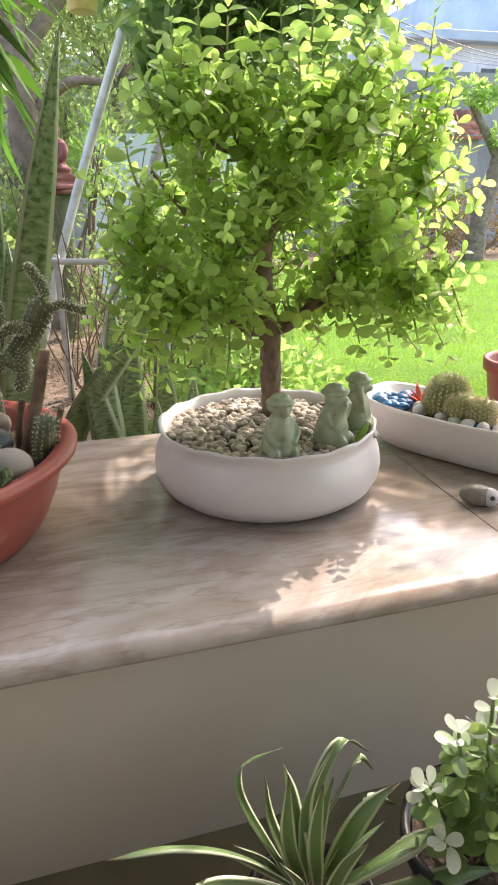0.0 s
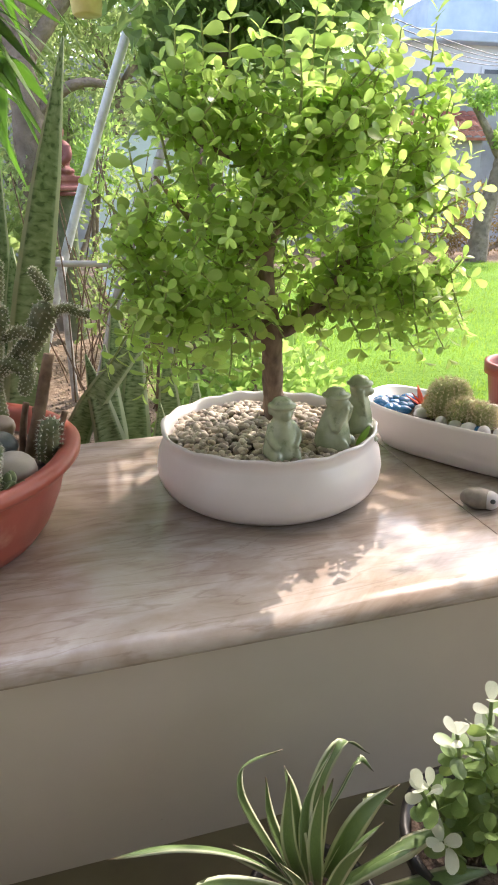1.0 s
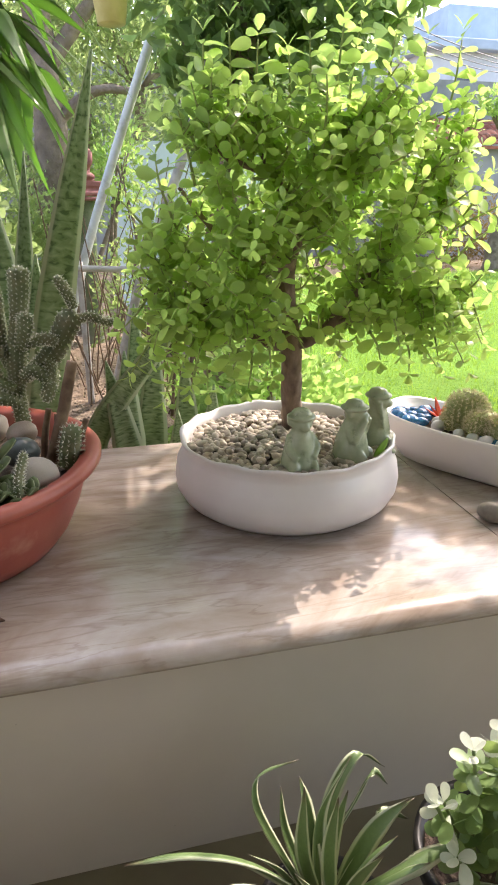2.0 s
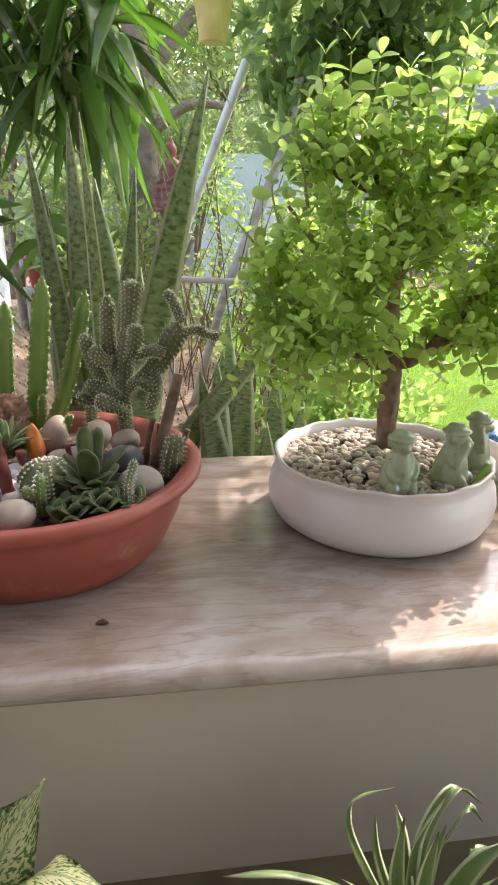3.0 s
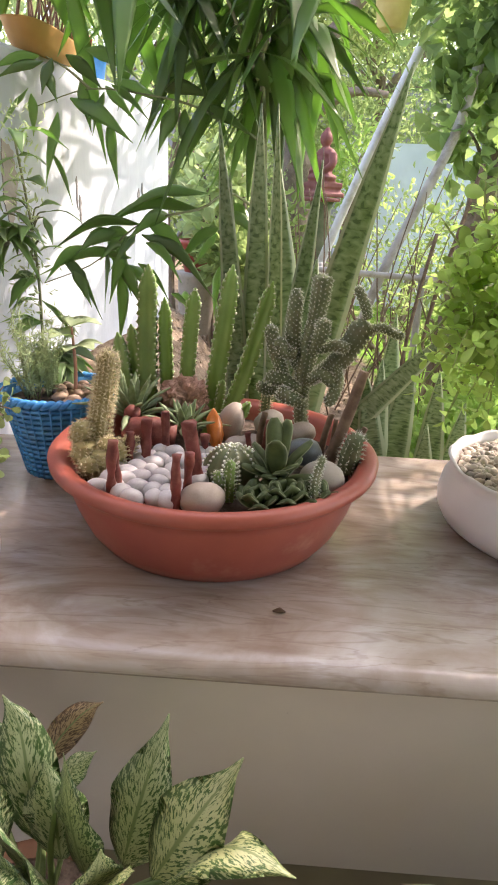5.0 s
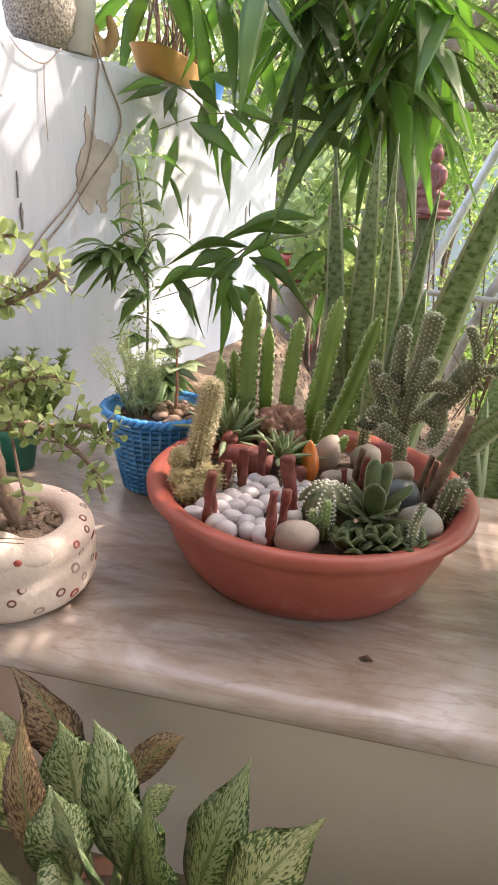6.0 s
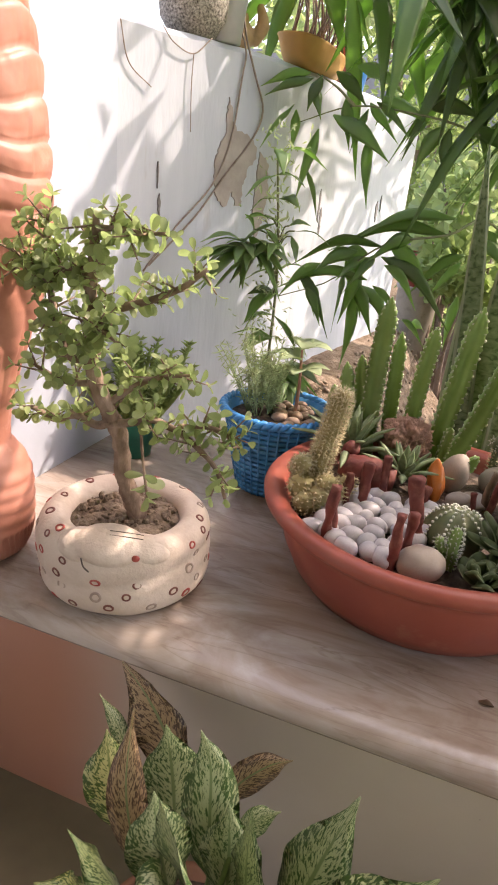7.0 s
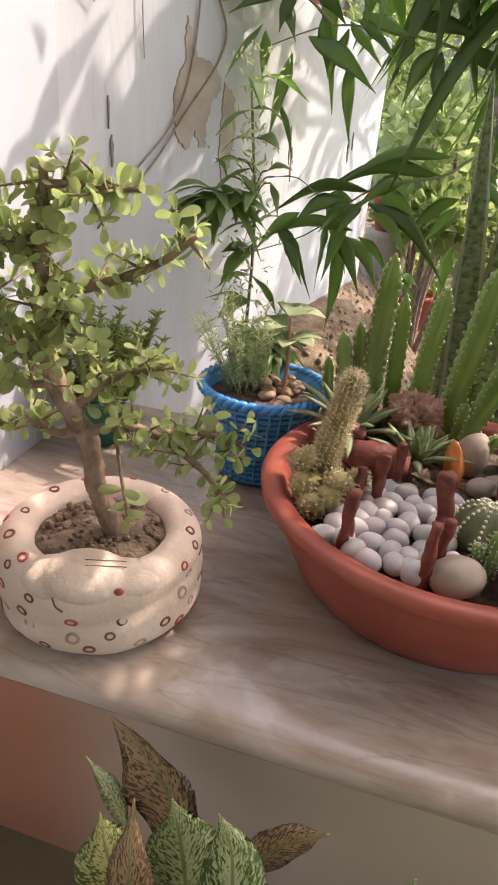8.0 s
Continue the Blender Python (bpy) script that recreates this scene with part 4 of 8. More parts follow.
def basket():
    b = thing("blue_basket", BK, "bright blue woven plastic basket used as a planter", "basket")
    h, r0, r1 = 0.156, 0.064, 0.099
    part("lining", lathe([(0.01, 0.002), (r0 - 0.004, 0.002), (r1 - 0.004, h), (r1 - 0.008, h), (r1 - 0.010, h - 0.02), (0.01, h - 0.022)], 48, BK), M_BLUE, b)
    rows, n = 15, 34
    for i in range(rows):
        z = 0.008 + i * (h - 0.012) / (rows - 1)
        r = r0 + (r1 - r0) * z / h
        pts = []
        for k in range(n * 2):
            a = 2 * math.pi * k / (n * 2)
            pts.append((BK.x + (r + 0.0028 * math.sin(a * n + i * math.pi)) * math.cos(a), BK.y + (r + 0.0028 * math.sin(a * n + i * math.pi)) * math.sin(a), BK.z + z))
        bm = bmesh.new()
        rings = []
        for k in range(len(pts) + 1):
            p = Vector(pts[k % len(pts)])
            o = Vector((p.x - BK.x, p.y - BK.y, 0)).normalized()
            rings.append([p + o * 0.0016, p + Vector((0, 0, 0.0046)), p - o * 0.001, p - Vector((0, 0, 0.0046))])
        grid_faces(bm, rings, True)
        part("strand", bm, M_BLUE, b)
    for k in range(n):
        a = 2 * math.pi * (k + 0.5) / n
        part("stake", tube([(BK.x + (r0 + 0.0005) * math.cos(a), BK.y + (r0 + 0.0005) * math.sin(a), BK.z + 0.003), (BK.x + (r1 + 0.0005) * math.cos(a), BK.y + (r1 + 0.0005) * math.sin(a), BK.z + h)], 0.0024, 5, 3), M_BLUE, b)
    # twisted rim
    for ph in (0, math.pi):
        pts = [(BK.x + (r1 + 0.002 + 0.004 * math.cos(a * 22 + ph)) * math.cos(a), BK.y + (r1 + 0.002 + 0.004 * math.cos(a * 22 + ph)) * math.sin(a), BK.z + h + 0.004 * math.sin(a * 22 + ph)) for a in np.linspace(0, 2 * math.pi, 89)]
        part("rim", tube(pts, 0.0055, 7, 176), M_BLUE, b)
    part("soil", lathe([(r1 - 0.012, h - 0.03), (r1 - 0.011, h - 0.018), (0.05, h - 0.014), (0.004, h - 0.012)], 40, BK), M_POTSOIL, b, "brown soil in the basket")
    return h


BASKET_H = basket()
M_TANPEB = varied("tan_pebbles", (0.30, 0.19, 0.13), (0.52, 0.38, 0.29), 30, 0.7, per_object=0.35)
TANPEB = [to_mesh(pebble(40 + i, (1, 0.7, 0.55), 8, 5), M_TANPEB, "stone") for i in range(3)]
rng5 = random.Random(8)
for k in range(26):
    a, r = rng5.uniform(-1.2, 2.2), 0.075 * math.sqrt(rng5.random())
    ob = part("stone", TANPEB[k % 3], None, None, m=placed(BK + Vector((r * math.cos(a), r * math.sin(a), BASKET_H - 0.006)), (rng5.uniform(-0.4, 0.4), 0, rng5.random() * 6), rng5.uniform(0.010, 0.016)))
    tagged(ob, "small tan brown stone on the basket soil", "stone", "stones in the basket")

M_HERB = foliage("pale_green_herb", (0.40, 0.50, 0.28), (0.58, 0.68, 0.44), (0.70, 0.82, 0.42), 0.45, 0.6, 40)


def herb_in_basket():
    rng = np.random.default_rng(4)
    t = thing("feathery_herb", BK + Vector((-0.03, 0.0, 0.15)), "fine feathery pale green herb growing in the basket", "plant")
    cs, ds = [], []
    for k in range(38):
        a = rng.uniform(0, 6.28)
        b0 = BK + Vector((-0.035 + 0.02 * math.cos(a), 0.0 + 0.025 * math.sin(a), BASKET_H - 0.02))
        e = b0 + Vector((rng.uniform(-0.06, 0.05), rng.uniform(-0.05, 0.06), rng.uniform(0.06, 0.15)))
        path = smooth_path([b0, b0.lerp(e, 0.5) + Vector((0, 0, 0.015)), e], 10)
        part("stem", tube([path[0], path[5], path[10]], [0.0014, 0.001, 0.0007], 4, 5), M_HERB, t)
        for q in path[2:]:
            for _ in range(7):
                cs.append(q)
                ds.append(rng.normal(size=3) + np.array([0, 0, 0.5]))
    me = leaf_cloud(cs, ds, rng.uniform(0.008, 0.018, len(cs)), 0.16, 6)
    me.materials.append(M_HERB)
    tagged(part("leaves", me, None, t), kind="stuff")
    # a bare pinkish cutting with a few broad leaves
    c = thing("young_cutting", BK + Vector((0.03, 0.01, 0.15)), "young cutting with a reddish stem and lobed leaves", "plant")
    p = [BK + Vector((0.03, 0.01, 0.14)), BK + Vector((0.032, 0.012, 0.20)), BK + Vector((0.028, 0.015, 0.27))]
    part("stem", tube(p, [0.004, 0.0032, 0.002], 7, 8), varied("reddish_stem", (0.36, 0.16, 0.10), (0.48, 0.25, 0.17), 40, 0.6), c)
    r2 = random.Random(2)
    for k in range(9):
        a, q = k * 2.4, Vector(p[2]) + Vector((0, 0, -0.02 * (k % 3)))
        d = Vector((math.cos(a), math.sin(a), 0.35))
        part("leaf", blade([q, q + d * 0.03, q + d * 0.055 + Vector((0, 0, -0.012))], [0.004, 0.04, 0.036, 0.004], d.cross(Vector((0, 0, 1))), 0.0012, 0.2, 8), M_HERB, c)


herb_in_basket()

# small spiky succulent in a teal pot behind the snake pot
M_TEAL = varied("teal_plastic", (0.010, 0.13, 0.095), (0.02, 0.20, 0.145), 20, 0.45)
TP = Vector((-0.868, 1.122, LEDGE))
tp = thing("teal_pot", TP, "small teal green plastic plant pot by the wall", "plant pot")
part("body", lathe([(0.01, 0), (0.036, 0), (0.048, 0.075), (0.052, 0.078), (0.052, 0.090), (0.048, 0.090), (0.046, 0.080), (0.01, 0.078)], 40, TP), M_TEAL, tp)
M_SPIKY = foliage("spiky_green_stem", (0.26, 0.38, 0.11), (0.40, 0.53, 0.20), (0.55, 0.75, 0.25), 0.35, 0.5, 60)


def spiky_succulent():
    rng = random.Random(14)
    t = thing("spiky_succulent", TP + Vector((0, 0, 0.08)), "bushy upright green succulent with spiky stems", "plant")
    for k in range(44):
        a, r = rng.random() * 6.283, 0.05 * math.sqrt(rng.random())
        b0 = TP + Vector((r * math.cos(a), r * math.sin(a), 0.075))
        e = b0 + Vector((r * math.cos(a) * 1.4 + rng.uniform(-0.02, 0.02), r * math.sin(a) * 1.2, rng.uniform(0.07, 0.155)))
        path = smooth_path([b0, b0.lerp(e, 0.5), e], 10)
        bm = tube([path[0], path[5], path[10]], [0.006, 0.006, 0.003], 6, 10)
        for i, q in enumerate(path):
            for j in range(4):
                b = j * math.pi / 2 + i * 0.8
                d = Vector((math.cos(b), math.sin(b), 0.7)).normalized()
                s = d.cross(Vector((0, 0, 1))).normalized() * 0.003
                v = [bm.verts.new(q + d * 0.003 + s), bm.verts.new(q + d * 0.003 - s), bm.verts.new(q + d * 0.004 + Vector((0, 0, 0.006))), bm.verts.new(q + d * 0.019)]
                for f in ((0, 1, 3), (1, 2, 3), (2, 0, 3)):
                    bm.faces.new([v[x] for x in f])
        part("stem", bm, M_SPIKY, t)


spiky_succulent()

# ---- plants and stones of the dish garden ----
GZ = LEDGE + 0.114
M_WHITEPEB = varied("white_pebble", (0.46, 0.435, 0.445), (0.57, 0.54, 0.555), 12, 0.4, per_object=0.12)
WPEB = [to_mesh(pebble(60 + i, (1, 0.80, 0.80), 16, 11, 0.08), M_WHITEPEB, "white_pebble") for i in range(4)]
rng6 = random.Random(31)
spots = []
tries = 0
while len(spots) < 46 and tries < 6000:
    tries += 1
    x, y = rng6.uniform(-0.400, -0.262), rng6.uniform(0.765, 0.935)
    if y < 0.79 and x > -0.285:
        continue
    if (x - RB.x) ** 2 + (y - RB.y) ** 2 > 0.205 ** 2:
        continue
    if all((x - a) ** 2 + (y - b) ** 2 > 0.0205 ** 2 for a, b in spots):
        spots.append((x, y))
for i, (x, y) in enumerate(spots):
    ob = part("white_pebble", WPEB[i % 4], None, None, m=placed((x, y, GZ + 0.012), (rng6.uniform(-0.3, 0.3), rng6.uniform(-0.3, 0.3), rng6.random() * 6), rng6.uniform(0.0145, 0.0185)))
    tagged(ob, "smooth white pebble in the dish garden", "pebble", "white pebbles in the dish garden")


def boulder(name, loc, size, mat, label, turn=0.0, seed=1, rough=0.12, tilt=0.0):
    bm = pebble(seed, (1, 1, 1), 20, 14, rough)
    return tagged(part(name, bm, mat, None, m=placed(loc, (tilt, 0, turn), size)), label, "stone")


M_CREAM = varied("cream_stone", (0.26, 0.205, 0.165), (0.39, 0.325, 0.275), 25, 0.6, stain=(0.42, 0.30, 0.22), stain_scale=30, stain_at=(0.6, 0.8))
M_GREYST = varied("grey_beige_stone", (0.22, 0.19, 0.155), (0.35, 0.31, 0.26), 25, 0.55, stain=(0.2, 0.17, 0.13), stain_scale=25)
M_BLACKST = varied("dark_slate_stone", (0.035, 0.045, 0.045), (0.08, 0.095, 0.095), 30, 0.4)
M_ORANGE = varied("orange_stone", (0.50, 0.115, 0.018), (0.66, 0.19, 0.035), 30, 0.3, stain=(0.66, 0.30, 0.10), stain_scale=40)
M_LAVA = varied("red_brown_lava_rock", (0.34, 0.16, 0.11), (0.66, 0.42, 0.33), 110, 0.95, bump_scale=90, bump_strength=0.6, bump_dist=0.006)
M_MAROON = varied("maroon_painted_wood", (0.105, 0.022, 0.018), (0.21, 0.05, 0.038), 40, 0.6, stain=(0.26, 0.10, 0.07), stain_scale=60, bump_scale=80, bump_strength=0.5)
boulder("stone", (-0.258, 0.768, GZ + 0.018), (0.030, 0.025, 0.023), M_CREAM, "round cream stone at the bowl rim", 0.3, 3)
boulder("stone", (-0.098, 0.848, GZ + 0.020), (0.033, 0.030, 0.027), M_GREYST, "large smooth grey beige stone", 0.5, 4)
boulder("stone", (-0.123, 0.925, GZ + 0.030), (0.029, 0.025, 0.022), M_BLACKST, "dark slate coloured round stone", 0.2, 5)
boulder("stone", (-0.124, 0.995, GZ + 0.034), (0.025, 0.022, 0.019), M_CREAM, "pale round stone with a smooth top", 0.9, 6)
boulder("stone", (-0.244, 1.045, GZ + 0.030), (0.026, 0.021, 0.034), M_CREAM, "tan oval stone leaning on others", 2.3, 7, tilt=0.5)
boulder("stone", (-0.266, 1.000, GZ + 0.028), (0.0135, 0.015, 0.034), M_ORANGE, "upright orange polished stone", 0.4, 8, 0.34, -0.45)
boulder("stone", (-0.178, 1.070, GZ + 0.022), (0.030, 0.026, 0.024), M_GREYST, "brown grey stone in the dish garden", 1.0, 9)
boulder("stone", (-0.228, 0.985, GZ + 0.012), (0.022, 0.016, 0.014), M_CREAM, "small cream shell-like stone", 0.8, 12, 0.3)
boulder("stone", (-0.205, 1.000, GZ + 0.010), (0.026, 0.018, 0.012), M_CREAM, "flat cream stone in the dish garden", 2.0, 13, 0.3)
boulder("stone", (-0.405, 0.795, GZ + 0.013), (0.016, 0.014, 0.012), M_WHITEPEB, "white pebble near the yellow cactus", 0.4, 14)
bm = bmesh.new()
bmesh.ops.create_icosphere(bm, subdivisions=5, radius=1)
for v in bm.verts:
    v.co *= 1 + 0.30 * noise.noise(v.co * 1.4) + 0.24 * abs(noise.noise(v.co * 4)) + 0.24 * noise.noise(v.co * 7) - 0.42 * abs(noise.noise(v.co * 12))
tagged(part("lava_rock", bm, M_LAVA, None, m=placed((-0.326, 1.088, GZ + 0.052), (0.2, 0, 0.4), (0.043, 0.040, 0.040))), "rough porous reddish brown lava rock", "rock")

for x, y, hgt, r, lx, ly in ((-0.386, 0.778, 0.088, 0.0085, 0.010, 0.0), (-0.376, 0.795, 0.072, 0.0070, -0.006, 0.004), (-0.382, 0.878, 0.062, 0.008, 0.004, 0.004), (-0.360, 0.892, 0.080, 0.009, 0.004, 0.0),
                             (-0.337, 0.938, 0.076, 0.0085, 0.0, 0.004), (-0.270, 0.835, 0.100, 0.0120, -0.016, 0.0), (-0.294, 0.756, 0.082, 0.008, 0.004, 0.0), (-0.284, 0.776, 0.078, 0.0075, 0.008, 0.0),
                             (-0.275, 0.935, 0.045, 0.008, 0.0, 0.0), (-0.185, 0.975, 0.060, 0.0065, 0.008, 0.0), (-0.205, 0.955, 0.045, 0.0055, -0.004, 0.0)):
    b0 = Vector((x, y, GZ - 0.012))
    tagged(part("wooden_peg", tube([b0, b0 + Vector((lx * 0.4, ly * 0.4, hgt * 0.5)), b0 + Vector((lx, ly, hgt + 0.012))], [r * 0.88, r * 0.70, r * 0.84], 12, 18, 0.6), M_MAROON, None),
           "short maroon wooden peg stuck in the soil", "peg", "wooden pegs in the dish garden")
tagged(part("log", tube([(-0.405, 0.985, GZ + 0.024), (-0.385, 0.975, GZ + 0.032), (-0.36, 0.975, GZ + 0.030), (-0.328, 0.980, GZ + 0.024)], [0.019, 0.021, 0.022, 0.019], 14, 16, 0.3), M_MAROON, None), "short maroon log lying behind the pegs", "log")
tagged(part("log", tube([(-0.402, 1.02, GZ), (-0.405, 1.01, GZ + 0.04), (-0.40, 1.0, GZ + 0.055)], [0.016, 0.015, 0.012], 12, 10, 0.15), M_MAROON, None), "upright maroon stump behind the pegs", "log")

M_SPINE = varied("cream_spines", (0.58, 0.50, 0.33), (0.74, 0.66, 0.47), 40, 0.7)
M_WHITESP = varied("white_spines", (0.60, 0.60, 0.52), (0.74, 0.74, 0.66), 40, 0.7)
M_TOOTH = varied("pale_green_tooth", (0.52, 0.56, 0.38), (0.66, 0.69, 0.50), 40, 0.6)
M_CACT = varied("grey_green_cactus", (0.105, 0.130, 0.062), (0.19, 0.22, 0.115), 60, 0.6, stain=(0.24, 0.22, 0.13), stain_scale=25)
M_YCACT = varied("yellow_green_cactus", (0.33, 0.29, 0.13), (0.50, 0.43, 0.23), 50, 0.7)
M_CEREUS = foliage("cereus_green", (0.20, 0.31, 0.095), (0.29, 0.43, 0.155), (0.45, 0.65, 0.18), 0.25, 0.4, 30, "object", 0.2)
M_STRIPED = foliage("striped_rosette_leaf", (0.19, 0.27, 0.12), (0.40, 0.47, 0.29), (0.3, 0.5, 0.1), 0.15, 0.45, 120, "object", 0.3)


def knobby(path, radii, owner, body, spine, name="stem", seg=12, pitch=0.008, spine_len=0.006, n_sp=4):
    """A cactus joint with rows of knobs and a tuft of spines on each."""
    rng = random.Random(int(path[0][0] * 9999) % 1000)
    length = sum((Vector(b) - Vector(a)).length for a, b in zip(path, path[1:]))
    n = max(8, int(length / pitch * 2))
    pts = smooth_path(path, n)
    bm, rings, tufts = bmesh.new(), [], []
    for i, (p, (t, s, u)) in enumerate(zip(pts, frames_along(pts))):
        f = i / n
        x = f * (len(radii) - 1)
        k = min(int(x), len(radii) - 2)
        r = (radii[k] + (radii[k + 1] - radii[k]) * (x - k)) * (1 if f < 0.94 else 0.75 if f < 0.985 else 0.35)
        ring = []
        for j in range(seg):
            hi = (i + j) % 2 == 0
            a = 2 * math.pi * j / seg
            o = s * math.cos(a) + u * math.sin(a)
            q = p + o * r * (1.14 if hi else 0.78)
            ring.append(q)
            if hi and i > 0:
                tufts.append((q, (o + t * 0.4).normalized()))
        rings.append(ring)
    grid_faces(bm, rings, True, True)
    st = part(name, bm, body, owner)
    bm = bmesh.new()
    for q, o in tufts:
        for _ in range(n_sp):
            d = (o + Vector((rng.uniform(-1, 1), rng.uniform(-1, 1), rng.uniform(-1, 1))) * 0.8).normalized()
            w = d.orthogonal().normalized() * 0.0005
            w2 = d.cross(w)
            e = q + d * spine_len * rng.uniform(0.6, 1.2)
            v = [bm.verts.new(q + w), bm.verts.new(q - w * 0.5 + w2), bm.verts.new(q - w * 0.5 - w2), bm.verts.new(e)]
            for f in ((0, 1, 3), (1, 2, 3), (2, 0, 3)):
                bm.faces.new([v[x] for x in f])
    tagged(part("spine_coat", bm, spine, st, "cream bristly spines", smooth=False), kind="stuff")
    return st


yc = thing("yellow_cactus", (-0.430, 0.90, GZ), "yellow green clustering cactus with one tall column", "cactus")
knobby([(-0.434, 0.900, GZ - 0.005), (-0.428, 0.893, GZ + 0.06), (-0.416, 0.886, GZ + 0.12), (-0.405, 0.880, GZ + 0.180)], [0.0145, 0.0138, 0.0128, 0.0116], yc, M_YCACT, M_SPINE, "stem", 14, 0.0062, 0.0085, 11)
for x, y, z, r in ((-0.462, 0.868, 0.030, 0.021), (-0.435, 0.858, 0.026, 0.019), (-0.418, 0.878, 0.030, 0.017), (-0.473, 0.892, 0.048, 0.018), (-0.450, 0.848, 0.018, 0.018), (-0.428, 0.866, 0.046, 0.014), (-0.468, 0.872, 0.066, 0.014), (-0.405, 0.895, 0.038, 0.014)):
    r *= 0.92
    x, y = x + 0.022, y - 0.002
    knobby([(x, y, GZ + z - r), (x, y, GZ + z), (x, y, GZ + z + r)], [r * 0.6, r * 1.1, r * 0.75], yc, M_YCACT, M_SPINE, "offset", 14, 0.0060, 0.0055, 9)

cy = thing("jointed_cactus", (-0.12, 1.04, GZ), "grey green jointed cactus with many knobby spiny arms", "cactus")
for pts, rad in (([(-0.121, 1.04, GZ - 0.01), (-0.126, 1.042, 0.52), (-0.128, 1.045, 0.574)], [0.0105, 0.0115, 0.011]),
                 ([(-0.127, 1.045, 0.560), (-0.123, 1.05, 0.614), (-0.113, 1.05, 0.676)], [0.0120, 0.0160, 0.0125]),
                 ([(-0.115, 1.05, 0.664), (-0.109, 1.05, 0.707), (-0.106, 1.05, 0.748)], [0.0110, 0.0148, 0.0160]),
                 ([(-0.136, 1.06, 0.592), (-0.147, 1.06, 0.646), (-0.145, 1.06, 0.722)], [0.0085, 0.0125, 0.0105]),
                 ([(-0.131, 1.03, 0.562), (-0.158, 1.03, 0.578), (-0.188, 1.03, 0.584)], [0.0090, 0.0120, 0.0110]),
                 ([(-0.155, 1.06, 0.574), (-0.173, 1.06, 0.615), (-0.186, 1.06, 0.662)], [0.0085, 0.0115, 0.0105]),
                 ([(-0.140, 1.04, 0.620), (-0.158, 1.04, 0.624), (-0.172, 1.04, 0.645)], [0.0085, 0.0110, 0.0100]),
                 ([(-0.118, 1.05, 0.575), (-0.070, 1.05, 0.612), (-0.031, 1.05, 0.678)], [0.0100, 0.0175, 0.0205]),
                 ([(-0.030, 1.05, 0.682), (-0.037, 1.05, 0.704), (-0.052, 1.05, 0.732)], [0.0070, 0.0085, 0.0078]),
                 ([(-0.026, 1.05, 0.664), (-0.008, 1.05, 0.669), (0.012, 1.05, 0.662), (0.030, 1.05, 0.655)], [0.0070, 0.0080, 0.0070]),
                 ([(-0.116, 1.03, 0.580), (-0.097, 1.02, 0.594), (-0.066, 1.02, 0.568)], [0.0085, 0.0105, 0.0095]),
                 ([(-0.105, 1.04, 0.630), (-0.079, 1.03, 0.640), (-0.058, 1.03, 0.635)], [0.0075, 0.0095, 0.0085]),
                 ([(-0.124, 1.03, 0.540), (-0.150, 1.0, 0.561), (-0.168, 1.0, 0.570)], [0.0095, 0.0120, 0.0110]),
                 ([(-0.116, 1.04, 0.625), (-0.104, 1.02, 0.657), (-0.102, 1.02, 0.684)], [0.0090, 0.0120, 0.0110]),
                 ([(-0.160, 1.05, 0.560), (-0.182, 1.05, 0.556), (-0.200, 1.04, 0.566)], [0.0085, 0.0105, 0.0095]),
                 ([(-0.075, 1.04, 0.605), (-0.072, 1.02, 0.580), (-0.085, 1.01, 0.545)], [0.0080, 0.0105, 0.0095])):
    knobby(pts, [q * 0.9 for q in rad], cy, M_CACT, M_WHITESP, "joint", 14, 0.0072, 0.0036, 5)
sc = thing("small_cactus", (-0.052, 0.93, GZ), "short dark spiny cactus leaning at the bowl rim", "cactus")
knobby([(-0.055, 0.925, GZ), (-0.050, 0.925, GZ + 0.03), (-0.044, 0.922, GZ + 0.066)], [0.014, 0.016, 0.012], sc, M_CACT, M_WHITESP, "stem", 12, 0.007)
sc = thing("small_cactus", (-0.228, 0.815, GZ), "small green branching cactus with pale tufts", "cactus")
for pts, rad in (([(-0.226, 0.805, GZ), (-0.226, 0.800, GZ + 0.03), (-0.224, 0.798, GZ + 0.062)], [0.008, 0.009, 0.007]), ([(-0.226, 0.803, GZ + 0.02), (-0.240, 0.798, GZ + 0.032), (-0.243, 0.797, GZ + 0.045)], [0.006, 0.007, 0.005])):
    knobby(pts, rad, sc, M_CEREUS, M_WHITESP, "stem", 10, 0.006, 0.004)
sc = thing("thin_cactus", (-0.105, 0.80, GZ), "thin trailing pale cactus stem over the stone", "cactus")
knobby([(-0.108, 0.772, GZ + 0.0), (-0.112, 0.785, GZ + 0.04), (-0.103, 0.80, GZ + 0.075)], [0.005, 0.0055, 0.0045], sc, M_CACT, M_WHITESP, "stem", 8, 0.005, 0.004)
sc = thing("thin_cactus", (-0.19, 1.08, GZ), "thin upright dry cactus stem", "cactus")
knobby([(-0.185, 1.09, GZ), (-0.186, 1.09, GZ + 0.05), (-0.182, 1.09, GZ + 0.085)], [0.008, 0.0085, 0.007], sc, M_CACT, M_SPINE, "stem", 10, 0.006)

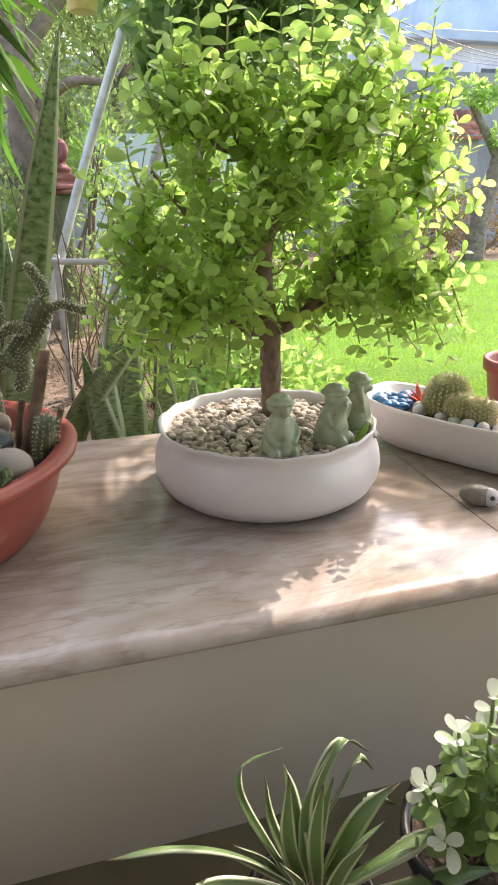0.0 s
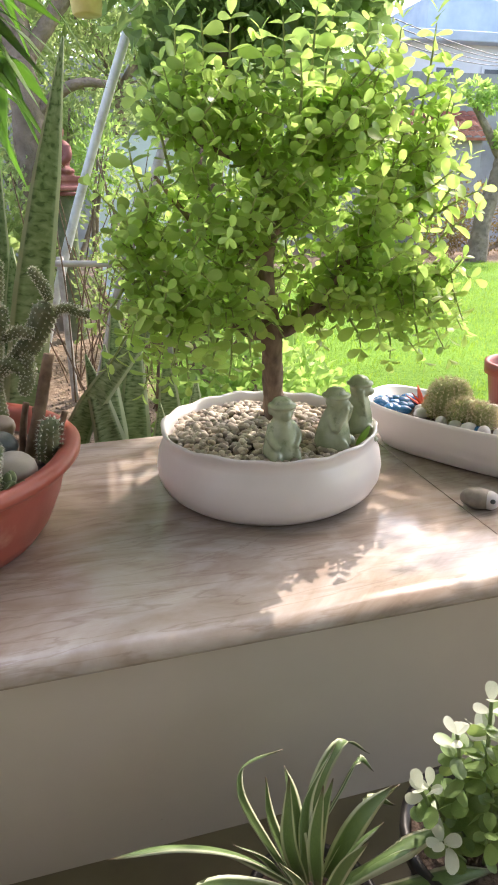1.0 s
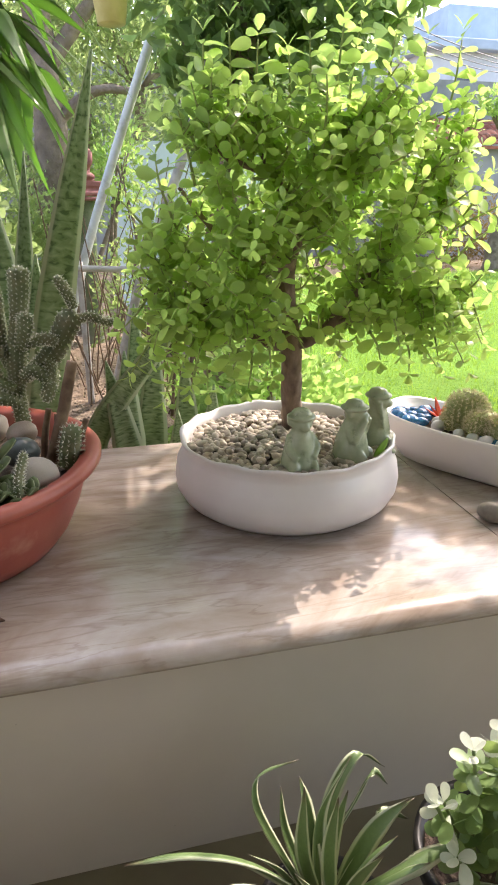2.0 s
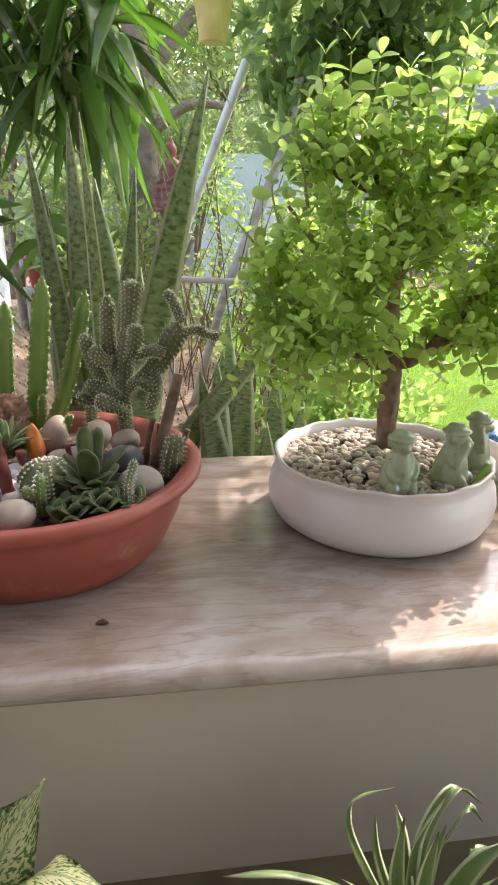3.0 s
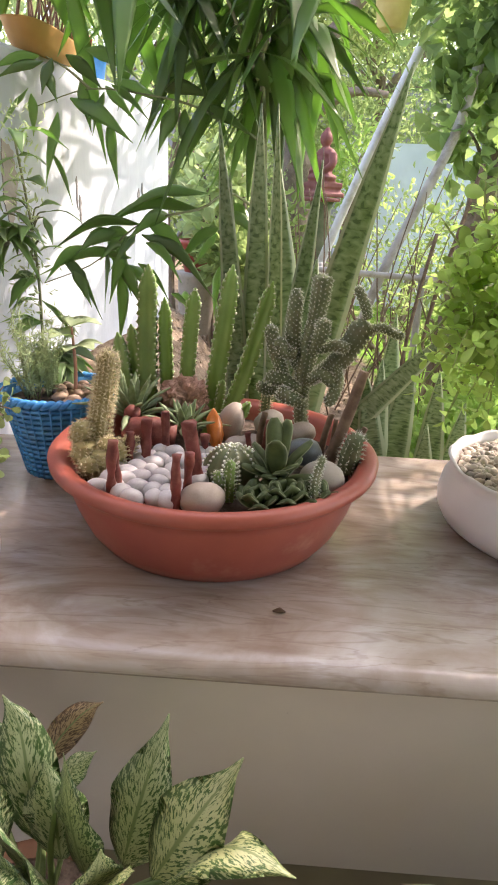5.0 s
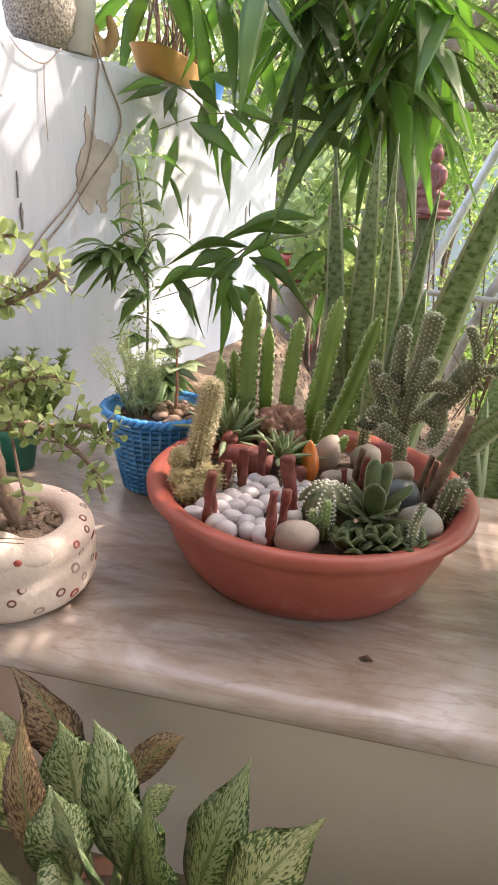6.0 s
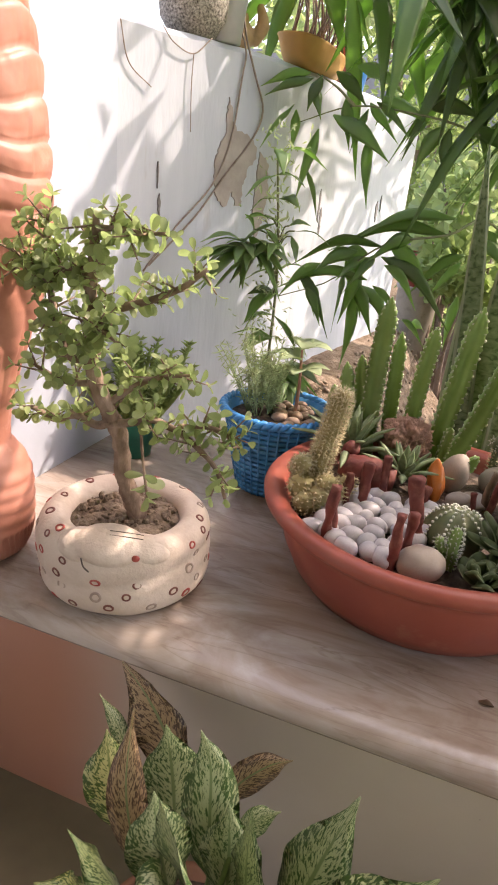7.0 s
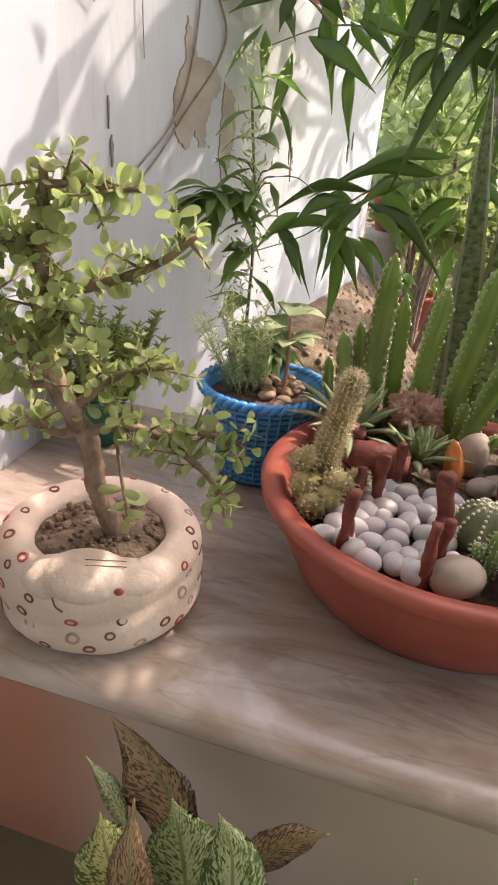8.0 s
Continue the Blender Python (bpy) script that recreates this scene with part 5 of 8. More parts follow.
# dry brown stalks
M_DRY = varied("dry_brown_stalk", (0.10, 0.06, 0.04), (0.24, 0.16, 0.11), 40, 0.85, bump_scale=70, bump_strength=0.6)
for k, (pts, r) in enumerate((([(-0.085, 0.955, GZ - 0.01), (-0.060, 0.96, GZ + 0.07), (-0.038, 0.965, GZ + 0.15)], 0.010), ([(-0.095, 0.975, GZ - 0.01), (-0.088, 0.98, GZ + 0.04), (-0.080, 0.98, GZ + 0.075)], 0.006),
                              ([(-0.045, 0.975, GZ - 0.01), (-0.035, 0.98, GZ + 0.03), (-0.025, 0.98, GZ + 0.055)], 0.006), ([(-0.075, 1.0, GZ - 0.01), (-0.072, 1.0, GZ + 0.03), (-0.07, 1.0, GZ + 0.06)], 0.005),
                              ([(-0.185, 0.985, GZ - 0.01), (-0.192, 0.985, GZ + 0.03), (-0.185, 0.985, GZ + 0.07)], 0.006))):
    tagged(part("dry_stalk", tube(pts, [r, r * 0.9, r * 0.8], 9, 12, 0.15), M_DRY, None), "dry brown stalk standing in the soil", "stalk", "dry stalks in the dish garden")


def cereus():
    c = thing("cereus", (-0.32, 1.115, GZ), "clump of tall green four-angled toothed cactus stems", "cactus")
    for pts, w in (([(-0.425, 1.12, GZ - 0.01), (-0.440, 1.125, 0.53), (-0.456, 1.13, 0.622)], 0.019), ([(-0.40, 1.12, GZ - 0.01), (-0.403, 1.13, 0.60), (-0.399, 1.13, 0.742)], 0.026),
                   ([(-0.365, 1.14, GZ - 0.01), (-0.371, 1.145, 0.56), (-0.375, 1.15, 0.685)], 0.019), ([(-0.335, 1.13, GZ - 0.01), (-0.328, 1.13, 0.60), (-0.318, 1.13, 0.706)], 0.021),
                   ([(-0.292, 1.12, GZ - 0.01), (-0.272, 1.125, 0.60), (-0.254, 1.13, 0.748)], 0.025), ([(-0.275, 1.10, GZ - 0.01), (-0.238, 1.12, 0.532), (-0.208, 1.13, 0.632), (-0.185, 1.13, 0.724)], 0.022),
                   ([(-0.29, 1.06, GZ + 0.0), (-0.262, 1.055, GZ + 0.03), (-0.235, 1.05, GZ + 0.035), (-0.212, 1.05, GZ + 0.065)], 0.014), ([(-0.415, 1.13, GZ), (-0.422, 1.135, 0.55), (-0.434, 1.14, 0.636)], 0.017),
                   ([(-0.275, 1.09, GZ), (-0.268, 1.085, 0.52), (-0.262, 1.08, 0.56)], 0.012), ([(-0.46, 1.13, GZ), (-0.468, 1.135, 0.52), (-0.474, 1.14, 0.575)], 0.014)):
        length = sum((Vector(b) - Vector(a)).length for a, b in zip(pts, pts[1:]))
        n = int(length / 0.0048)
        path = smooth_path(pts, n)
        bm, rings = bmesh.new(), []
        for i, (p, (t, s, u)) in enumerate(zip(path, frames_along(path))):
            f = i / n
            k = 0.84 * w * (0.85 + 0.15 * math.sin(f * 3)) * (1 if f < 0.85 else max(0.12, 1 - ((f - 0.85) / 0.15) ** 2))
            ring = []
            for j in range(16):
                a = 2 * math.pi * j / 16 + 0.12
                q = j % 4
                rr = (1.05 + (0.13 if i % 3 == 0 else -0.06)) if q == 0 else (0.64 if q in (1, 3) else 0.40)
                ring.append(p + (s * math.cos(a) + u * math.sin(a)) * k * rr)
            rings.append(ring)
        grid_faces(bm, rings, True, True)
        stem = part("stem", bm, M_CEREUS, c)
        # pale tooth tips on the ridges
        bm = bmesh.new()
        for i in range(3, n, 2):
            for j in (0, 4, 8, 12):
                q = rings[i][j]
                o = (Vector(q) - path[i]).normalized()
                t = (path[min(i + 1, n)] - path[i - 1]).normalized()
                s = t.cross(o) * 0.0006
                v = [bm.verts.new(Vector(q) - o * 0.002 + t * 0.0032 + s * 2), bm.verts.new(Vector(q) - o * 0.002 - t * 0.0032 + s * 2), bm.verts.new(Vector(q) - o * 0.002 - s * 4), bm.verts.new(Vector(q) + o * 0.0014 + t * 0.001)]
                for f in ((0, 1, 3), (1, 2, 3), (2, 0, 3)):
                    bm.faces.new([v[x] for x in f])
        tagged(part("toothed_edge", bm, M_TOOTH, stem, "pale teeth along the ridges"), kind="stuff")


cereus()


def star_cactus():
    c = Vector((-0.226, 0.862, GZ + 0.022))
    t = thing("barrel_cactus", c, "round ribbed grey green cactus with white woolly tufts", "cactus")

    def rib(a, r, z):
        return r * (1 - 0.24 * abs(math.sin(a * 5)) ** 0.7), z
    prof = [(0.043 * math.cos(x), 0.036 * math.sin(x)) for x in np.linspace(-0.6, 1.5, 16)]
    part("body", lathe(prof, 80, c, rib), M_CACT, t)
    bm = bmesh.new()
    for i in range(10):
        a = math.pi * i / 5
        for x in np.linspace(-0.3, 1.42, 11):
            blob(bm, c + Vector((0.044 * math.cos(x) * math.cos(a), 0.044 * math.cos(x) * math.sin(a), 0.0365 * math.sin(x))), (0.0022, 0.0022, 0.0018), u=6, v=4)
    tagged(part("wool", bm, M_WHITESP, t, "white woolly tufts"), kind="stuff")


star_cactus()


def rosette(name, loc, label, mat, count, length, width, thick, seed, up=0.5, droop=0.0, inner=0.35, fold=0.35):
    rng = random.Random(seed)
    loc = Vector(loc)
    t = thing(name, loc, label, "succulent")
    for k in range(count):
        f = k / count
        a = k * 2.39996
        L = length * (1 - 0.45 * f) * rng.uniform(0.9, 1.1)
        rise = up + (1.5 - up) * f ** 1.2
        d = Vector((math.cos(a) * math.cos(rise), math.sin(a) * math.cos(rise), math.sin(rise)))
        b0 = loc + Vector((math.cos(a), math.sin(a), 0)) * 0.004 + Vector((0, 0, 0.006 * f))
        tip = b0 + d * L + Vector((0, 0, -droop * L * (1 - f)))
        mid = b0 + d * L * 0.5 + Vector((0, 0, 0.05 * L))
        side = Vector((-math.sin(a), math.cos(a), 0))
        part("leaf", blade([b0, mid, tip], [width * inner, width * 0.72, width * 0.95, width, width, width * 0.85, width * 0.35] if thick > 0.005 else [width * inner, width * 0.9, width, width * 0.75, width * 0.1], side, thick, fold, 9), mat, t)
    return t


def rimmed_material():
    """Dull grey green flesh with a thin pale rim."""
    m, nodes, links, bsdf = material("rimmed_succulent_leaf")
    uv, sp = nodes.new("ShaderNodeUVMap"), nodes.new("ShaderNodeSeparateXYZ")
    links.new(uv.outputs[0], sp.inputs[0])
    sub, dist = nodes.new("ShaderNodeMath"), nodes.new("ShaderNodeMath")
    sub.operation, dist.operation = "SUBTRACT", "ABSOLUTE"
    links.new(sp.outputs[0], sub.inputs[0])
    sub.inputs[1].default_value = 0.5
    links.new(sub.outputs[0], dist.inputs[0])
    flesh = ramp(nodes, links, noise_node(nodes, links, 50, 4), [(0.3, (0.038, 0.058, 0.020)), (0.7, (0.085, 0.112, 0.042))])
    rim = ramp(nodes, links, dist.outputs[0], [(0.43, (0, 0, 0)), (0.47, (0.8, 0.8, 0.8))])
    col = mix(nodes, links, rim, flesh, (0.27, 0.29, 0.19))
    info = nodes.new("ShaderNodeObjectInfo")
    col = mix(nodes, links, 1.0, col, ramp(nodes, links, info.outputs["Random"], [(0, (0.75, 0.78, 0.75)), (1, (1.1, 1.1, 1.05))]), "MULTIPLY")
    links.new(col, bsdf.inputs["Base Color"])
    bsdf.inputs["Roughness"].default_value = 0.62
    bsdf.inputs["Specular IOR Level"].default_value = 0.3
    bump(nodes, links, bsdf, noise_node(nodes, links, 160, 3), 0.12, 0.001)
    return m


M_DARKSUC = rimmed_material()


def paddle_succulent():
    """A few large blunt paddles standing up, smaller ones spreading below."""
    c = Vector((-0.163, 0.828, GZ + 0.012))
    t = thing("paddle_succulent", c, "grey green succulent with blunt upright pale-rimmed leaves", "succulent")
    for az, rise, length, w in ((112, 80, 0.118, 0.031), (62, 74, 0.118, 0.026), (262, 76, 0.088, 0.034), (12, 52, 0.088, 0.031), (188, 30, 0.066, 0.031), (172, 58, 0.070, 0.027), (-14, 22, 0.066, 0.027), (215, 40, 0.056, 0.028), (318, 46, 0.058, 0.027),
                                (285, 42, 0.048, 0.027), (245, 34, 0.046, 0.026), (340, 18, 0.046, 0.024), (270, 12, 0.042, 0.024), (300, 14, 0.042, 0.023), (225, 10, 0.042, 0.024), (200, 6, 0.044, 0.023), (140, 40, 0.06, 0.026), (40, 35, 0.06, 0.026)):
        length, w = length * (0.62 if rise > 60 else 0.76), w * 0.92
        a, e = math.radians(az), math.radians(rise)
        flat = Vector((math.cos(a), math.sin(a), 0))
        b0 = c + flat * 0.006 + Vector((0, 0, 0.018 * e))
        d = flat * math.cos(e) + Vector((0, 0, math.sin(e)))
        mid = b0 + d * length * 0.5 - flat * 0.004 + Vector((0, 0, 0.003))
        part("leaf", blade([b0, mid, b0 + d * length], [w * 0.5, w * 0.78, w * 0.92, w, w, w * 0.96, w * 0.82, w * 0.4], (-math.sin(a), math.cos(a), 0), 0.0065, 0.14, 14), M_DARKSUC, t)


paddle_succulent()
rosette("rosette_succulent", (-0.150, 0.785, GZ + 0.010), "small dark green rosette at the bowl rim", M_DARKSUC, 15, 0.043, 0.029, 0.0065, 3, 0.48)
rosette("rosette_succulent", (-0.185, 0.775, GZ + 0.006), "small dark green rosette at the bowl rim", M_DARKSUC, 15, 0.041, 0.028, 0.0065, 4, 0.46)
rosette("rosette_succulent", (-0.118, 0.795, GZ + 0.006), "small dark green rosette at the bowl rim", M_DARKSUC, 14, 0.039, 0.027, 0.0065, 5, 0.5)
rosette("spiky_rosette", (-0.415, 1.055, GZ + 0.022), "rosette of long narrow striped grey green leaves", M_STRIPED, 26, 0.125, 0.015, 0.004, 6, 0.25, 0.15, 0.9)
rosette("spiky_rosette", (-0.318, 1.010, GZ + 0.020), "small rosette of narrow striped leaves", M_STRIPED, 20, 0.080, 0.014, 0.004, 7, 0.3, 0.1, 0.9)

# ---- boat planter and painted stone ----
BT = Vector((0.696, 0.996, LEDGE))


def boat_planter():
    b = thing("boat_planter", BT, "white glazed boat-shaped planter with a broad lip", "plant pot")
    ang = radians(-58)
    ux, uy = Vector((math.cos(ang), math.sin(ang), 0)), Vector((-math.sin(ang), math.cos(ang), 0))

    def outline(L, W, n=72):
        out = []
        for i in range(n):
            a = 2 * math.pi * i / n
            c, s = math.cos(a), math.sin(a)
            out.append((L * math.copysign(abs(c) ** 0.5, c), W * math.copysign(abs(s) ** 0.62, s)))
        return out
    levels = [(0.10, 0.03, 0.001), (0.145, 0.052, 0.001), (0.160, 0.060, 0.006), (0.178, 0.071, 0.03), (0.193, 0.080, 0.06), (0.203, 0.086, 0.082), (0.206, 0.088, 0.088), (0.203, 0.085, 0.0905), (0.197, 0.079, 0.088), (0.190, 0.073, 0.074), (0.02, 0.01, 0.070)]
    bm = bmesh.new()
    rings = [[BT + ux * x + uy * y + Vector((0, 0, z + 0.010 * (abs(x) / 0.2) ** 2 * z / 0.09)) for x, y in outline(L, W)] for L, W, z in levels]
    grid_faces(bm, rings, True, True)
    part("body", bm, M_GLAZE, b)
    bm = bmesh.new()
    rings = [[BT + ux * x + uy * y + Vector((0, 0, z)) for x, y in outline(L, W, 48)] for L, W, z in ((0.192, 0.075, 0.066), (0.192, 0.075, 0.074), (0.10, 0.04, 0.078), (0.01, 0.005, 0.079))]
    grid_faces(bm, rings, True, True)
    part("soil", bm, M_POTSOIL, b, "dark soil in the planter")
    return ux, uy


BU, BV = boat_planter()
M_BLUEPEB = varied("glossy_blue_stone", (0.01, 0.07, 0.22), (0.03, 0.20, 0.42), 20, 0.12, per_object=0.35, specular=0.6)
BPEB = [to_mesh(pebble(80 + i, (1, 0.8, 0.6), 12, 8, 0.15), M_BLUEPEB, "blue_stone") for i in range(3)]
rng7 = random.Random(9)
for i in range(22):
    u, v = rng7.uniform(-0.178, -0.110), rng7.uniform(-0.050, 0.046)
    if i > 18:
        u, v = rng7.uniform(-0.03, 0.08), rng7.uniform(-0.062, -0.05)
    ob = part("blue_stone", BPEB[i % 3], None, None, m=placed(BT + BU * u + BV * v + Vector((0, 0, 0.083)), (rng7.uniform(-0.3, 0.3), 0, rng7.random() * 6), rng7.uniform(0.0135, 0.0175)))
    tagged(ob, "glossy blue stone in the white planter", "stone", "blue stones in the planter")
for i, (u, v, s) in enumerate(((-0.07, -0.045, 0.015), (-0.02, -0.062, 0.013), (0.01, -0.066, 0.013), (0.035, -0.066, 0.015), (0.062, -0.064, 0.014), (0.09, -0.058, 0.014), (-0.085, -0.02, 0.012), (0.115, -0.05, 0.013), (0.14, -0.03, 0.014), (-0.06, 0.02, 0.012))):
    ob = part("white_pebble", WPEB[i % 4], None, None, m=placed(BT + BU * u + BV * v + Vector((0, 0, 0.085)), (0.1 * i, 0, i), s))
    tagged(ob, "smooth white pebble in the boat planter", "pebble", "white pebbles in the boat planter")
bc = thing("ball_cactus", BT + Vector((0, 0, 0.08)), "cluster of round green cacti with fine cream spines", "cactus")
for u, v, z, r, hgt in ((-0.034, -0.008, 0.078, 0.034, 0.074), (-0.052, -0.022, 0.078, 0.020, 0.034), (0.008, -0.034, 0.078, 0.025, 0.050), (0.040, -0.030, 0.078, 0.023, 0.046)):
    c0 = BT + BU * u + BV * v
    knobby([c0 + Vector((0, 0, z)), c0 + Vector((0, 0, z + hgt * 0.5)), c0 + Vector((0, 0, z + hgt))], [r * 0.85, r * 1.05, r * 0.95, r * 0.55], bc, varied("ball_cactus_green", (0.28, 0.31, 0.12), (0.42, 0.44, 0.21), 40, 0.7), M_SPINE, "ball", 22, 0.0070, 0.0100, 12)
M_REDPLANT = foliage("orange_red_bract", (0.62, 0.07, 0.03), (0.80, 0.16, 0.07), (0.95, 0.25, 0.1), 0.35, 0.5, 40, "object", 0.2)
rp = thing("red_bloom", BT + BU * -0.098 + BV * 0.012 + Vector((0, 0, 0.08)), "orange red star-shaped bloom in the planter", "flower")
for k in range(9):
    a = k * 0.7
    b0 = BT + BU * -0.098 + BV * 0.012 + Vector((0, 0, 0.080))
    d = Vector((math.cos(a) * 1.15, math.sin(a) * 1.15, 0.45 + 0.35 * (k % 3)))
    part("petal", blade([b0, b0 + d * 0.015, b0 + d * 0.030], [0.006, 0.011, 0.002], d.cross(Vector((0, 0, 1))), 0.0015, 0.2, 6), M_REDPLANT, rp)


def painted_stone():
    c = Vector((0.603, 0.803, LEDGE + 0.0160))
    t = thing("painted_stone", c, "grey pebble painted with a white face and dark eye", "stone")
    m0 = placed(c, (0, 0, radians(-28)))
    part("pebble", pebble(90, (0.030, 0.020, 0.0165), 24, 16, 0.08), varied("dark_grey_pebble", (0.14, 0.12, 0.10), (0.27, 0.24, 0.20), 40, 0.5), t, m=m0)
    bm = bmesh.new()
    blob(bm, (0.016, -0.005, 0.0), (0.0150, 0.0160, 0.0150), u=20, v=14)
    part("face", bm, M_WHITEPEB, t, "white painted face", m=m0)
    bm = bmesh.new()
    blob(bm, (0, 0, 0), (0.0042, 0.0020, 0.0042), u=14, v=8)
    part("eye", bm, M_BLACKST, t, "black painted eye", m=m0 @ placed((0.018, -0.0205, 0.005)))


painted_stone()

# red clay pot past the boat planter
CP = Vector((0.925, 1.135, LEDGE))
cp = thing("clay_pot", CP, "plain orange red clay pot on the ledge", "plant pot")
part("body", lathe([(0.01, 0.0), (0.055, 0.0), (0.060, 0.004), (0.076, 0.112), (0.084, 0.114), (0.085, 0.138), (0.078, 0.140), (0.072, 0.132), (0.068, 0.11), (0.01, 0.105)], 48, CP), M_TERRA, cp)
part("soil", lathe([(0.070, 0.108), (0.070, 0.116), (0.03, 0.120), (0.004, 0.121)], 32, CP), M_POTSOIL, cp, "dark potting soil")

# ---- plants behind the ledge ----
def snake_leaf_material():
    """Grey green blade with dark cross bands and a thin pale margin."""
    m, nodes, links, bsdf = material("sansevieria_leaf")
    uv, sp = nodes.new("ShaderNodeUVMap"), nodes.new("ShaderNodeSeparateXYZ")
    links.new(uv.outputs[0], sp.inputs[0])
    bands = ramp(nodes, links, noise_node(nodes, links, 5, 6, (0.7, 20.0, 1), 0.45, "UV", 0.6), [(0.36, (0.055, 0.10, 0.045)), (0.44, (0.17, 0.25, 0.125)), (0.68, (0.32, 0.40, 0.255))])
    dist = nodes.new("ShaderNodeMath")
    dist.operation = "ABSOLUTE"
    sub = nodes.new("ShaderNodeMath")
    sub.operation = "SUBTRACT"
    links.new(sp.outputs[0], sub.inputs[0])
    sub.inputs[1].default_value = 0.5
    links.new(sub.outputs[0], dist.inputs[0])
    edge = ramp(nodes, links, dist.outputs[0], [(0.36, (0, 0, 0)), (0.40, (1, 1, 1))])
    col = mix(nodes, links, edge, bands, (0.46, 0.50, 0.35))
    info = nodes.new("ShaderNodeObjectInfo")
    col = mix(nodes, links, 1.0, col, ramp(nodes, links, info.outputs["Random"], [(0, (0.65, 0.68, 0.65)), (1, (1.1, 1.1, 1.0))]), "MULTIPLY")
    links.new(col, bsdf.inputs["Base Color"])
    bsdf.inputs["Roughness"].default_value = 0.42
    tr, mx = nodes.new("ShaderNodeBsdfTranslucent"), nodes.new("ShaderNodeMixShader")
    links.new(mix(nodes, links, 0.5, col, (0.5, 0.7, 0.2)), tr.inputs[0])
    mx.inputs[0].default_value = 0.2
    links.new(bsdf.outputs[0], mx.inputs[1])
    links.new(tr.outputs[0], mx.inputs[2])
    links.new(mx.outputs[0], nodes["Material Output"].inputs[0])
    return m


M_SANS = snake_leaf_material()
sans = thing("snake_plant", (-0.1, 1.44, 0.03), "clump of tall snake plant blades with dark cross bands", "plant")
for b0, tip, w, bow in (((-0.175, 1.40), (-0.195, 1.32, 1.015), 0.026, 0.006), ((-0.222, 1.48), (-0.231, 1.45, 1.03), 0.044, 0.004), ((-0.240, 1.47), (-0.314, 1.44, 0.996), 0.036, 0.012), ((-0.160, 1.44), (-0.102, 1.42, 0.930), 0.036, -0.016),
                        ((-0.150, 1.47), (-0.187, 1.45, 0.910), 0.060, 0.012), ((-0.175, 1.41), (0.036, 1.30, 1.085), 0.081, -0.022), ((-0.262, 1.49), (-0.292, 1.47, 0.90), 0.040, 0.0),
                        ((0.03, 1.43), (0.062, 1.42, 0.53), 0.055, 0.01), ((0.11, 1.44), (0.135, 1.44, 0.56), 0.052, -0.01), ((0.18, 1.45), (0.20, 1.45, 0.50), 0.048, 0.01),
                        ((0.24, 1.47), (0.27, 1.46, 0.43), 0.045, 0.0), ((-0.12, 1.42), (-0.10, 1.40, 0.74), 0.060, -0.015), ((0.08, 1.40), (0.02, 1.38, 0.52), 0.05, 0.01),
                        ((0.06, 1.50), (0.095, 1.50, 0.62), 0.05, 0.01), ((0.15, 1.40), (0.17, 1.38, 0.40), 0.045, 0.01)):
    a, e = Vector((*b0, 0.02)), Vector(tip)
    mid = a.lerp(e, 0.5) + Vector((bow, 0, 0))
    w *= 1.05 if w > 0.08 else 1.55
    part("blade", blade([a, mid, e], [w * 0.55, w * 0.95, w, w * 0.9, w * 0.6, w * 0.05], (1, 0.25 * math.sin(w * 900), 0), 0.006, 0.28, 20), M_SANS, sans)
# one blade leaning low over the ledge
part("blade", blade([(-0.06, 1.44, 0.05), (-0.02, 1.40, 0.33), (0.09, 1.37, 0.50), (0.215, 1.36, 0.635)], [0.045, 0.062, 0.06, 0.045, 0.004], (0.8, 0.2, -0.5), 0.006, 0.3, 20), M_SANS, sans)

M_LONGLEAF = foliage("long_glossy_leaf", (0.125, 0.205, 0.085), (0.235, 0.33, 0.15), (0.50, 0.80, 0.25), 0.50, 0.28, 14, "object", 0.45, 0.5)
M_CANE = varied("grey_green_cane", (0.15, 0.18, 0.09), (0.27, 0.28, 0.17), 40, 0.8, bump_scale=40, bump_strength=0.5)


def droopy_leaf(owner, q, d, length, width, droop, mat, rng, twist=0.3):
    d = d.normalized()
    e = q + d * length * 0.90 + Vector((0, 0, -(droop * 0.7 + 0.16) * length))
    m = q.lerp(e, 0.5) + Vector((rng.uniform(-0.03, 0.03), rng.uniform(-0.03, 0.03), 0.09 + 0.07 * rng.random())) * length
    side = d.cross(Vector((0, 0, 1)))
    if side.length < 0.1:
        side = Vector((1, 0, 0))
    part("leaf", blade([q, m, e], [width * 0.12, width * 0.55, width * 0.95, width, width * 0.75, width * 0.35, width * 0.02], side.normalized() + Vector((0, 0, rng.uniform(-0.3, 0.3))), 0.0012, 0.12, 12, wave=0.05, twist=rng.uniform(-twist, twist)), mat, owner)


